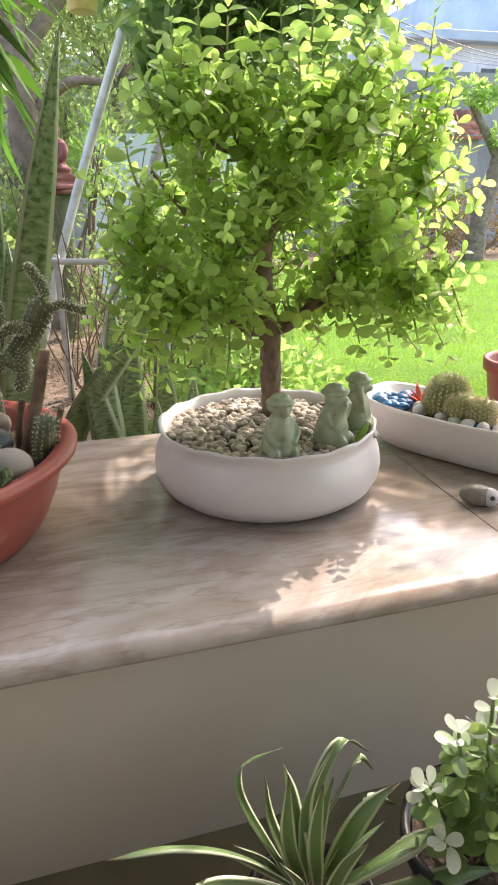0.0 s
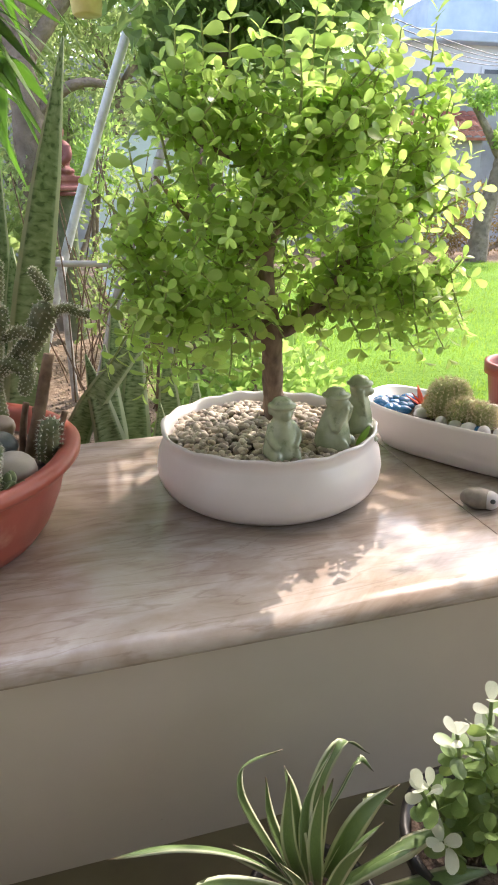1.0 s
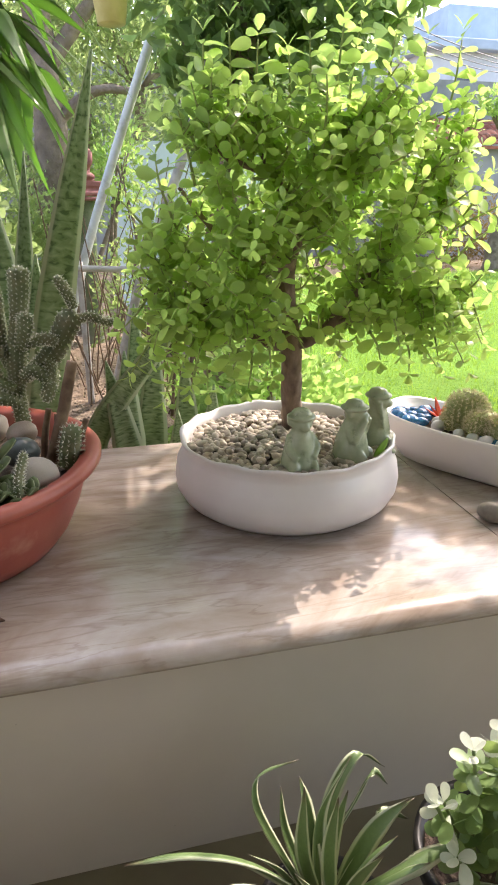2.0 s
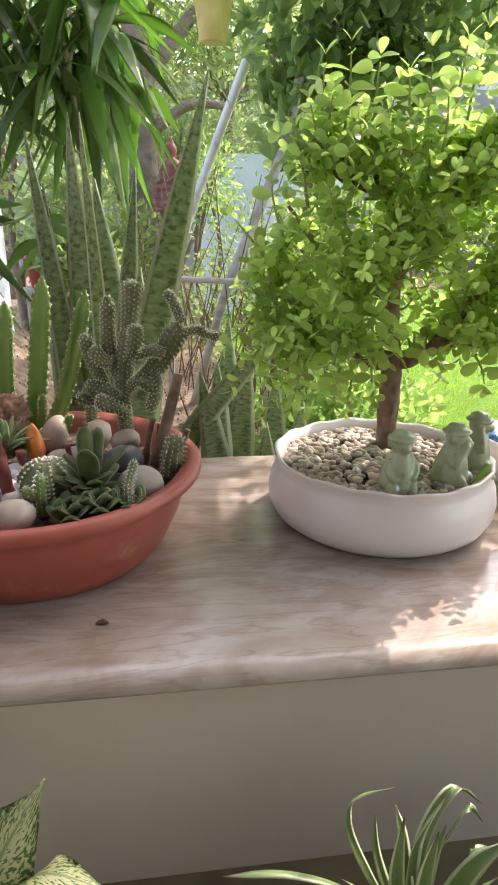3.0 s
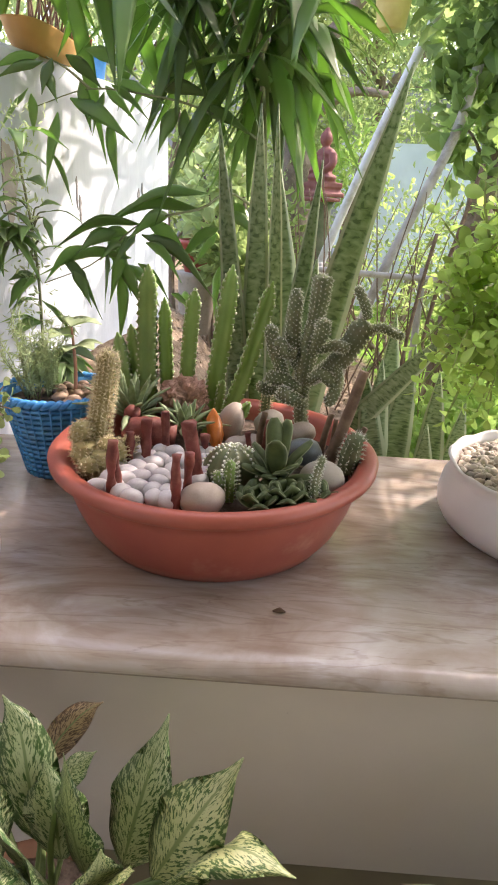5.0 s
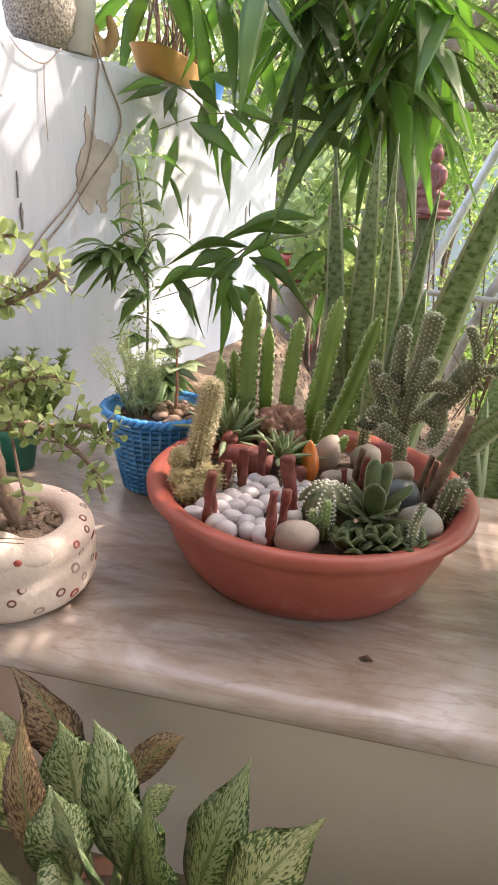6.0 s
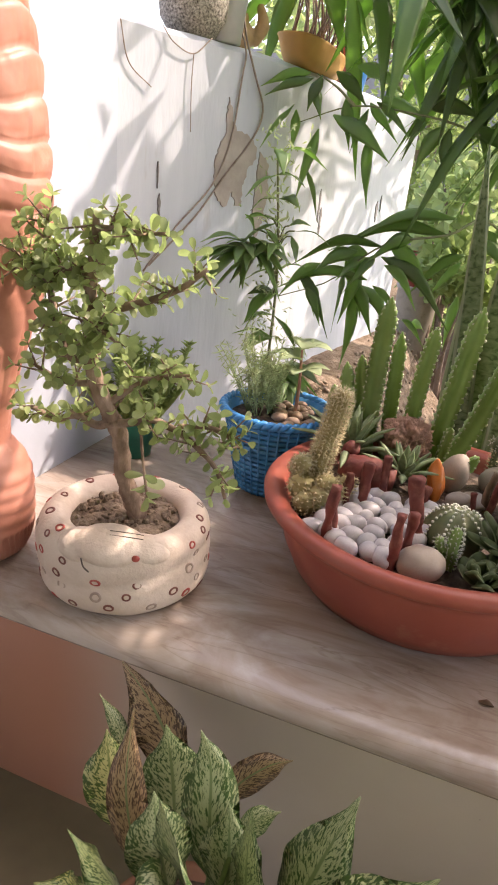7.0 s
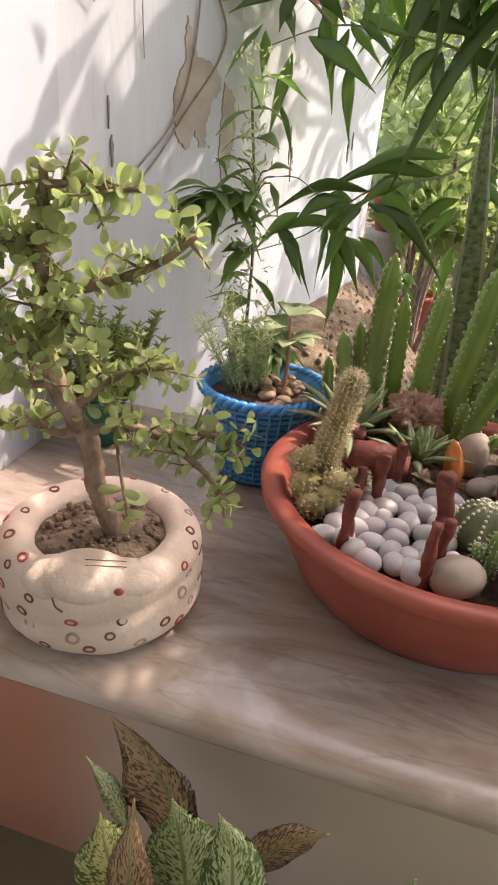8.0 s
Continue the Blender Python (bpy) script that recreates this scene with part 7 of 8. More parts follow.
        lf = part("leaf", blade(pts, [w * 0.20, w * 0.62, w * 0.88, w, w * 0.97, w * 0.86, w * 0.66, w * 0.38, w * 0.14, w * 0.02], side, 0.0014, 0.20, 20, wave=0.10, twist=rng.uniform(-0.35, 0.35)), M_AGLADEAD if dead else M_AGLA, t, "brown dried leaf" if dead else "")
        part("stalk", tube([b0, b0.lerp(crown, 0.5) + Vector((0, 0, -0.01)), crown + Vector((rng.uniform(-0.02, 0.02), rng.uniform(-0.02, 0.02), -0.06))], [0.003, 0.0035, 0.004], 6, 8), M_STALK, lf)
    part("leaf", blade([(-0.455, 0.55, 0.215), (-0.492, 0.572, 0.275), (-0.525, 0.580, 0.318), (-0.566, 0.588, 0.350)], [0.020, 0.066, 0.084, 0.074, 0.030, 0.004], (0.70, 0.05, 0.72), 0.0014, 0.3, 12, wave=0.1), M_AGLADEAD, t, "brown dried leaf")
    part("stem", tube([AG + Vector((0.0, 0, 0.10)), AG + Vector((0.01, 0, 0.15)), crown], [0.012, 0.011, 0.009], 9, 8), M_STALK, t)


aglaonema()


def spider_material():
    m, nodes, links, bsdf = material("spider_plant_leaf")
    uv, sp = nodes.new("ShaderNodeUVMap"), nodes.new("ShaderNodeSeparateXYZ")
    links.new(uv.outputs[0], sp.inputs[0])
    sub, dist = nodes.new("ShaderNodeMath"), nodes.new("ShaderNodeMath")
    sub.operation, dist.operation = "SUBTRACT", "ABSOLUTE"
    links.new(sp.outputs[0], sub.inputs[0])
    sub.inputs[1].default_value = 0.5
    links.new(sub.outputs[0], dist.inputs[0])
    edge = ramp(nodes, links, dist.outputs[0], [(0.30, (0, 0, 0)), (0.38, (1, 1, 1))])
    green = ramp(nodes, links, noise_node(nodes, links, 25, 4, (6, 1, 1), 0.5, "UV"), [(0.35, (0.085, 0.14, 0.05)), (0.65, (0.15, 0.225, 0.085))])
    col = mix(nodes, links, edge, green, (0.50, 0.53, 0.36))
    tipf = ramp(nodes, links, sp.outputs[1], [(0.86, (0, 0, 0)), (0.98, (1, 1, 1))])
    col = mix(nodes, links, tipf, col, (0.09, 0.06, 0.035))
    links.new(col, bsdf.inputs["Base Color"])
    bsdf.inputs["Roughness"].default_value = 0.4
    return m


M_BLACKPOT = varied("black_plastic", (0.014, 0.013, 0.012), (0.03, 0.027, 0.024), 20, 0.45)
M_SPIDER = spider_material()
SPD = Vector((0.19, 0.45, 0.0))
floor_pot("spider_plant_pot", SPD, 0.075, 0.085, M_BLACKPOT, "small black plastic pot on the verandah floor")
sp_plant = thing("spider_plant", SPD + Vector((0, 0, 0.10)), "spider plant with arching cream-edged green leaves", "plant")
for k, (pts, w) in enumerate((([(0.165, 0.47, 0.11), (0.128, 0.505, 0.19), (0.118, 0.515, 0.235), (0.128, 0.52, 0.262), (0.172, 0.52, 0.272)], 0.011), ([(0.165, 0.45, 0.13), (0.10, 0.45, 0.215), (0.035, 0.45, 0.256), (-0.028, 0.45, 0.260)], 0.024),
                              ([(0.165, 0.43, 0.13), (0.110, 0.405, 0.222), (0.060, 0.40, 0.255), (0.012, 0.40, 0.232)], 0.021), ([(0.178, 0.46, 0.11), (0.160, 0.46, 0.20), (0.158, 0.46, 0.305)], 0.020),
                              ([(0.182, 0.47, 0.11), (0.183, 0.48, 0.225), (0.222, 0.49, 0.300)], 0.024), ([(0.190, 0.48, 0.11), (0.205, 0.50, 0.21), (0.238, 0.51, 0.270), (0.275, 0.51, 0.240)], 0.018), ([(0.19, 0.50, 0.10), (0.240, 0.52, 0.165), (0.268, 0.525, 0.215), (0.290, 0.525, 0.185)], 0.014),
                              ([(0.205, 0.46, 0.11), (0.240, 0.46, 0.200), (0.280, 0.46, 0.246)], 0.024), ([(0.20, 0.44, 0.13), (0.26, 0.42, 0.196), (0.328, 0.42, 0.212)], 0.030), ([(0.170, 0.42, 0.14), (0.142, 0.38, 0.262), (0.120, 0.375, 0.306)], 0.015),
                              ([(0.205, 0.43, 0.11), (0.30, 0.40, 0.158), (0.375, 0.395, 0.150)], 0.028), ([(0.19, 0.43, 0.12), (0.196, 0.40, 0.23), (0.212, 0.385, 0.282)], 0.015), ([(0.18, 0.46, 0.11), (0.172, 0.485, 0.22), (0.166, 0.50, 0.270)], 0.018), ([(0.19, 0.46, 0.11), (0.20, 0.47, 0.20), (0.214, 0.475, 0.262)], 0.016),
                              ([(0.20, 0.45, 0.11), (0.226, 0.44, 0.19), (0.256, 0.435, 0.225)], 0.018), ([(0.16, 0.43, 0.12), (0.07, 0.39, 0.19), (0.01, 0.37, 0.16)], 0.020), ([(0.21, 0.48, 0.11), (0.27, 0.50, 0.165), (0.315, 0.51, 0.13)], 0.016), ([(0.165, 0.45, 0.11), (0.135, 0.46, 0.175), (0.10, 0.47, 0.20)], 0.014), ([(0.17, 0.47, 0.11), (0.150, 0.50, 0.185), (0.148, 0.51, 0.245)], 0.013), ([(0.185, 0.43, 0.12), (0.165, 0.40, 0.205), (0.150, 0.385, 0.240)], 0.016), ([(0.205, 0.44, 0.12), (0.240, 0.41, 0.20), (0.275, 0.40, 0.225)], 0.018), ([(0.175, 0.44, 0.12), (0.115, 0.42, 0.195), (0.070, 0.41, 0.205)], 0.018), ([(0.20, 0.46, 0.12), (0.245, 0.475, 0.185), (0.300, 0.48, 0.215)], 0.018), ([(0.19, 0.45, 0.12), (0.186, 0.45, 0.21), (0.192, 0.45, 0.290)], 0.018))):
    pts = [(x + 0.006, y, 0.10 + (z - 0.10) * 0.86) for x, y, z in pts]
    part("leaf", blade(pts, [w * 0.6, w, w, w * 0.85, w * 0.5, w * 0.05], (0.75, -0.55, 0.15) if k % 2 else (0.75, 0.45, 0.2), 0.0012, 0.42, 18), M_SPIDER, sp_plant)

M_VARWHITE = foliage("white_variegated_leaf", (0.55, 0.60, 0.46), (0.78, 0.80, 0.72), (0.85, 0.92, 0.70), 0.3, 0.4, 50, "object", 0.15)
M_VARGREEN = foliage("mid_green_round_leaf", (0.10, 0.19, 0.06), (0.24, 0.34, 0.14), (0.5, 0.7, 0.2), 0.3, 0.4, 50, "object", 0.4)
VP = Vector((0.395, 0.43, 0.0))
floor_pot("black_pot", VP, 0.095, 0.15, M_BLACKPOT, "black plastic plant pot on the verandah floor")


def variegated():
    rng = random.Random(12)
    t = thing("variegated_plant", VP + Vector((0, 0, 0.14)), "round-leaved plant with white tips and green leaves", "plant")
    for k, (x, y, z) in enumerate(((0.327, 0.42, 0.325), (0.364, 0.42, 0.318), (0.292, 0.42, 0.262), (0.308, 0.43, 0.250), (0.362, 0.42, 0.356), (0.335, 0.43, 0.282), (0.372, 0.41, 0.245), (0.340, 0.42, 0.21), (0.40, 0.42, 0.30), (0.42, 0.44, 0.34),
                                   (0.38, 0.46, 0.28), (0.44, 0.42, 0.28), (0.35, 0.38, 0.23), (0.41, 0.38, 0.25), (0.31, 0.40, 0.205), (0.395, 0.40, 0.20), (0.46, 0.45, 0.30))):
        e = Vector((x, y, z))
        b0 = VP + Vector(((x - VP.x) * 0.4, (y - VP.y) * 0.4, 0.13))
        path = smooth_path([b0, b0.lerp(e, 0.5), e], 10)
        part("stem", tube([path[0], path[5], path[10]], [0.003, 0.0025, 0.002], 6, 6), M_STALK, t)
        for j, m in enumerate(leaf_pairs(path, 0.027, rng, 0.45, 0.015, 1.0)):
            me = LEAF_W if (m.translation - e).length < 0.02 and k not in (5, 6, 7, 12, 15) else LEAF_G
            part("leaf", me, None, t, m=m @ Matrix.Diagonal((1, 1.05, 0.5, 1)))


LEAF_W, LEAF_G = LEAF.copy(), LEAF.copy()
for me_, m_ in ((LEAF_W, M_VARWHITE), (LEAF_G, M_VARGREEN)):
    me_.materials.clear()
    me_.materials.append(m_)
variegated()

# ---- the garden ----
M_LEAFA = foliage("bright_shrub_leaf", (0.15, 0.23, 0.07), (0.27, 0.36, 0.135), (0.52, 0.68, 0.24), 0.45, 0.5, 5)
M_LEAFB = foliage("dusty_tree_leaf", (0.15, 0.21, 0.09), (0.28, 0.35, 0.17), (0.55, 0.70, 0.28), 0.55, 0.55, 4)
M_LEAFD = foliage("dark_ivy_leaf", (0.115, 0.18, 0.075), (0.20, 0.29, 0.12), (0.48, 0.68, 0.24), 0.55, 0.45, 6)
M_LEAFY = foliage("lime_shrub_leaf", (0.21, 0.35, 0.08), (0.34, 0.50, 0.14), (0.58, 0.84, 0.24), 0.52, 0.5, 6)
M_LEAFP = foliage("pale_broad_leaf", (0.26, 0.36, 0.18), (0.42, 0.52, 0.30), (0.66, 0.82, 0.36), 0.5, 0.5, 8)
M_LEAFR = foliage("rusty_shrub_leaf", (0.16, 0.08, 0.035), (0.26, 0.18, 0.08), (0.4, 0.3, 0.1), 0.35, 0.6, 6)
M_TREEBARK = varied("pale_tree_bark", (0.15, 0.11, 0.085), (0.34, 0.26, 0.21), 18, 0.9, stain=(0.10, 0.08, 0.06), stain_scale=9, bump_scale=30, bump_strength=0.8, bump_dist=0.02)
M_GREYPOLE = varied("weathered_pole", (0.34, 0.31, 0.29), (0.52, 0.49, 0.46), 20, 0.8, stain=(0.22, 0.19, 0.16), stain_scale=15, bump_scale=40, bump_strength=0.4)
M_WHITEPOLE = varied("white_painted_pole", (0.60, 0.61, 0.63), (0.74, 0.75, 0.77), 16, 0.6, stain=(0.4, 0.38, 0.35), stain_scale=14)


def shrub(name, clumps, n, size, mat, label, category="shrub", seed=1, wide=0.45, trunk=None, bark=None, lobes=9):
    """Stems, and a crown of separate small leaves in uneven clumps."""
    rng = random.Random(seed)
    c0 = clumps[0][0]
    t = thing(name, (c0[0], c0[1], 0.0), label, category)
    P, D = [], []
    for k, (c, r) in enumerate(clumps):
        p, d = bush_points(c, r, max(60, int(n * (r[0] * r[1] * r[2]) ** 0.6 / sum((q[0] * q[1] * q[2]) ** 0.6 for _, q in clumps))), seed * 31 + k, 0.35, lobes)
        P.append(p)
        D.append(d)
    P, D = np.concatenate(P), np.concatenate(D)
    keep = P[:, 2] > 0.02
    P, D = P[keep], D[keep]
    sz = np.random.default_rng(seed).uniform(0.65, 1.25, len(P)) * size
    me = leaf_cloud(P, D, sz, wide, seed)
    me.materials.append(mat)
    tagged(part("crown", me, None, t), kind="stuff")
    base = Vector(trunk[0]) if trunk else Vector((c0[0], c0[1], -0.02))
    bark = bark or M_TREEBARK
    if trunk:
        part("trunk", tube(trunk, trunk_radii(trunk, size), 12, 24, 0.18), bark, t)
        tops = [Vector(trunk[-1]), Vector(trunk[len(trunk) // 2])]
    else:
        tops = [base]
    for k, (c, r) in enumerate(clumps):
        for j in range(3):
            e = Vector(c) + Vector((rng.uniform(-0.6, 0.6) * r[0], rng.uniform(-0.6, 0.6) * r[1], rng.uniform(-0.1, 0.6) * r[2]))
            s = min(tops, key=lambda q: (q - e).length)
            w = 0.006 + 0.012 * (e - s).length
            part("limb", tube([s, s.lerp(e, 0.5) + Vector((rng.uniform(-0.1, 0.1), 0, 0.06)) * (e - s).length, e], [w, w * 0.7, w * 0.3], 7, 10, 0.15), bark, t)
    return t


def trunk_radii(trunk, size):
    h = (Vector(trunk[-1]) - Vector(trunk[0])).length
    return [0.055 * h ** 0.5, 0.045 * h ** 0.5, 0.035 * h ** 0.5]


# old tree with a forked trunk behind the statue
ot = thing("old_tree", (-0.10, 4.6, 0.0), "old garden tree with a gnarled pale forked trunk", "tree")
part("trunk", tube([(0.02, 4.6, -0.05), (-0.10, 4.55, 0.6), (-0.12, 4.5, 1.15), (-0.13, 4.5, 1.55), (-0.16, 4.5, 2.0), (-0.30, 4.5, 2.6)], [0.16, 0.12, 0.10, 0.085, 0.075, 0.05], 16, 36, 0.22), M_TREEBARK, ot)
for pts, r in (([(-0.13, 4.5, 1.55), (0.05, 4.5, 1.78), (0.22, 4.5, 1.98), (0.5, 4.5, 2.3)], 0.055), ([(-0.12, 4.5, 1.25), (0.06, 4.45, 1.40), (0.20, 4.4, 1.46), (0.40, 4.4, 1.45)], 0.04), ([(-0.13, 4.5, 1.5), (-0.35, 4.5, 1.75), (-0.6, 4.6, 2.0)], 0.05)):
    part("limb", tube(pts, [r, r * 0.8, r * 0.5], 10, 16, 0.2), M_TREEBARK, ot)
P1, D1 = bush_points((0.1, 4.9, 2.2), (1.5, 0.8, 0.75), 5200, 5, 0.3, 14)
me = leaf_cloud(P1, D1, np.random.default_rng(2).uniform(0.04, 0.09, len(P1)), 0.4, 4)
me.materials.append(M_LEAFB)
tagged(part("crown", me, None, ot), kind="stuff")

shrub("garden_tree", [((0.9, 6.2, 1.8), (1.2, 0.8, 1.0)), ((-0.3, 6.3, 1.5), (0.9, 0.7, 0.8)), ((0.3, 6.0, 2.6), (1.4, 0.8, 0.8)), ((1.7, 6.5, 2.7), (1.0, 0.8, 0.9))], 11000, 0.07, M_LEAFB, "leafy garden tree with dusty green foliage", "tree", 7,
      trunk=[(0.5, 6.2, 0.0), (0.55, 6.2, 0.9), (0.6, 6.2, 1.7)], lobes=16)
shrub("garden_tree", [((-1.6, 6.8, 1.8), (1.2, 0.9, 1.5)), ((-0.6, 7.2, 2.6), (1.2, 0.9, 1.0)), ((-1.9, 5.5, 2.6), (1.2, 0.9, 1.0))], 7000, 0.09, M_LEAFB, "tall leafy tree behind the garden wall", "tree", 8, trunk=[(-1.5, 6.8, 0.0), (-1.45, 6.8, 1.0), (-1.5, 6.8, 2.0)], lobes=14)
shrub("garden_tree", [((2.6, 8.6, 2.8), (1.5, 1.0, 1.4)), ((1.6, 8.8, 2.0), (1.2, 0.9, 1.2)), ((3.4, 9.0, 3.6), (1.2, 1.0, 1.0))], 7000, 0.10, M_LEAFD, "dense dark green tree at the lawn edge", "tree", 9, trunk=[(2.4, 8.6, 0.0), (2.45, 8.6, 1.2), (2.5, 8.6, 2.4)], lobes=12)
shrub("lime_shrub", [((0.24, 4.28, 1.02), (0.22, 0.16, 0.26))], 420, 0.05, M_LEAFY, "bright lime green shrub in the garden bed", seed=10)
shrub("lime_shrub", [((0.62, 2.15, 0.16), (0.32, 0.25, 0.20)), ((0.40, 2.0, 0.10), (0.2, 0.2, 0.14))], 1700, 0.048, M_LEAFY, "low bright green leafy shrub beside the lawn", seed=11, wide=0.7)
shrub("garden_shrub", [((0.45, 3.6, 0.55), (0.40, 0.30, 0.42)), ((0.9, 3.9, 0.6), (0.5, 0.3, 0.5)), ((0.25, 3.3, 0.35), (0.3, 0.25, 0.3))], 2900, 0.035, M_LEAFA, "loose twiggy shrub with small green leaves", seed=12, lobes=12)
shrub("garden_shrub", [((0.75, 2.75, 0.75), (0.28, 0.2, 0.35)), ((0.55, 2.8, 0.45), (0.25, 0.2, 0.3))], 1100, 0.035, M_LEAFA, "airy climbing shrub on leaning poles", seed=13, lobes=10)
shrub("garden_shrub", [((-0.42, 3.5, 0.40), (0.16, 0.3, 0.30)), ((-0.30, 4.1, 0.5), (0.3, 0.3, 0.4))], 2000, 0.05, M_LEAFA, "leafy shrub at the foot of the garden wall", seed=14, wide=0.6)
shrub("garden_shrub", [((-0.38, 2.85, 0.62), (0.17, 0.17, 0.14))], 420, 0.062, M_LEAFA, "broad-leaved pale green plant by the wall", seed=15, wide=0.75)
shrub("garden_shrub", [((-0.10, 4.72, 1.0), (0.45, 0.3, 0.45)), ((-0.40, 4.4, 0.75), (0.3, 0.3, 0.4)), ((0.25, 4.8, 1.25), (0.35, 0.3, 0.35))], 3200, 0.045, M_LEAFB, "dusty fine-leaved shrub behind the snake plant", seed=31, lobes=12)
shrub("garden_shrub", [((-0.44, 2.95, 0.90), (0.15, 0.16, 0.20)), ((-0.50, 3.1, 0.72), (0.16, 0.16, 0.18))], 460, 0.065, M_LEAFP, "pale broad-leaved plant past the wall's end", seed=32, wide=0.8)
shrub("garden_shrub", [((-0.75, 3.6, 1.1), (0.3, 0.3, 0.5)), ((-0.55, 3.8, 0.8), (0.3, 0.3, 0.5))], 2000, 0.05, M_LEAFA, "green leafy shrub past the wall's end", seed=33, lobes=10)
shrub("hedge", [((4.0, 8.6, 0.8), (0.9, 0.7, 0.9)), ((4.9, 8.8, 0.9), (0.7, 0.6, 0.95))], 5000, 0.06, M_LEAFA, "rounded green hedge at the far side of the lawn", seed=16, lobes=14)
shrub("rusty_shrub", [((5.6, 8.2, 0.45), (0.9, 0.5, 0.55)), ((6.6, 8.2, 0.5), (0.9, 0.5, 0.6)), ((4.9, 8.0, 0.35), (0.5, 0.4, 0.4))], 4000, 0.05, M_LEAFR, "brownish red flowering shrub along the far bed", seed=17, lobes=14)
shrub("ivy", [((0.62, 2.8, 1.62), (0.36, 0.22, 0.42)), ((0.98, 2.85, 1.65), (0.40, 0.22, 0.42)), ((0.50, 2.8, 1.20), (0.13, 0.12, 0.26)), ((0.80, 2.85, 1.38), (0.30, 0.18, 0.28)), ((1.3, 3.0, 1.9), (0.4, 0.25, 0.4))], 2600, 0.085, M_LEAFD,
      "mass of dark ivy leaves hanging from a support", "climber", 18, wide=0.7, trunk=[(0.55, 2.85, 0.0), (0.62, 2.85, 0.9), (0.7, 2.85, 1.5)], lobes=18)

# small tree at the lawn edge with pruned arms
sm = thing("pruned_tree", (5.17, 7.55, 0.0), "small pruned tree with a twisted grey trunk", "tree")
part("trunk", tube([(5.12, 7.55, -0.05), (5.16, 7.55, 0.5), (5.30, 7.55, 1.0), (5.36, 7.55, 1.3), (5.62, 7.55, 1.75), (5.75, 7.55, 2.2)], [0.14, 0.11, 0.10, 0.08, 0.06, 0.05], 12, 30, 0.2), M_TREEBARK, sm)
for pts in ([(5.33, 7.55, 1.2), (5.15, 7.55, 1.45), (5.02, 7.55, 1.62), (4.88, 7.55, 1.78)], [(5.5, 7.55, 1.6), (5.45, 7.55, 1.85), (5.35, 7.55, 2.1)]):
    part("limb", tube(pts, [0.06, 0.05, 0.03], 9, 14, 0.2), M_TREEBARK, sm)
Pt, Dt = [], []
for k, (c, r) in enumerate((((4.85, 7.5, 1.92), 0.16), ((5.35, 7.5, 2.12), 0.16), ((5.05, 7.5, 1.85), 0.14), ((5.7, 7.5, 2.35), 0.18), ((5.25, 7.5, 1.45), 0.12), ((5.55, 7.5, 1.25), 0.12))):
    p, d = bush_points(c, (r, r, r), 160, 50 + k, 0.2)
    Pt.append(p)
    Dt.append(d)
me = leaf_cloud(np.concatenate(Pt), np.concatenate(Dt), np.full(960, 0.085), 0.5, 9)
me.materials.append(M_LEAFY)
tagged(part("crown", me, None, sm), kind="stuff")

# grass blades on the near lawn, one sheet of stuff
gr = np.random.default_rng(6)
gn = 42000
gx, gy = gr.uniform(0.3, 5.2, gn), 1.9 + 5.6 * gr.random(gn) ** 1.3
keep = gx > 0.25 + 0.25 * np.sin(gy * 2.3) + 0.15
gx, gy = gx[keep], gy[keep]
gc = np.stack([gx, gy, np.full(len(gx), 0.0)], 1)
gd = gr.normal(size=(len(gx), 3)) * 0.35 + np.array([0, 0, 1.0])
me = leaf_cloud(gc, gd, gr.uniform(0.018, 0.040, len(gx)), 0.12, 8)
M_GRASS = foliage("grass_blade", (0.10, 0.22, 0.02), (0.19, 0.36, 0.045), (0.45, 0.7, 0.08), 0.45, 0.5, 3)
me.materials.append(M_GRASS)
tagged(adopt(new("grass", me), None), "short bright green lawn grass", "grass", kind="stuff")

# loose stones and dry leaves on the soil
M_CLOD = varied("soil_clods", (0.24, 0.175, 0.125), (0.38, 0.30, 0.23), 30, 0.95, per_island=0.2)
CLOD = to_mesh(pebble(7, (1, 0.8, 0.6), 6, 4, 0.3), M_CLOD, "clod")
rc = random.Random(77)
mats = []
for k in range(1500):
    x, y = rc.uniform(-0.62, 0.45), 1.6 + 2.6 * rc.random() ** 1.4
    mats.append(placed((x, y, bed_height(x, y) + 0.003), (rc.random() * 3, rc.random() * 3, rc.random() * 6), rc.uniform(0.003, 0.010)))
tagged(adopt(new("soil_clods", bake(CLOD, mats, "soil_clods", M_CLOD)), None), "crumbly brown clods on the garden soil", "soil", kind="stuff")

# seated clay statue on its stand
M_REDCLAY = varied("dull_red_clay", (0.17, 0.05, 0.048), (0.27, 0.095, 0.088), 14, 0.7, stain=(0.34, 0.17, 0.155), stain_scale=10, stain_at=(0.55, 0.8), bump_scale=30, bump_strength=0.3)


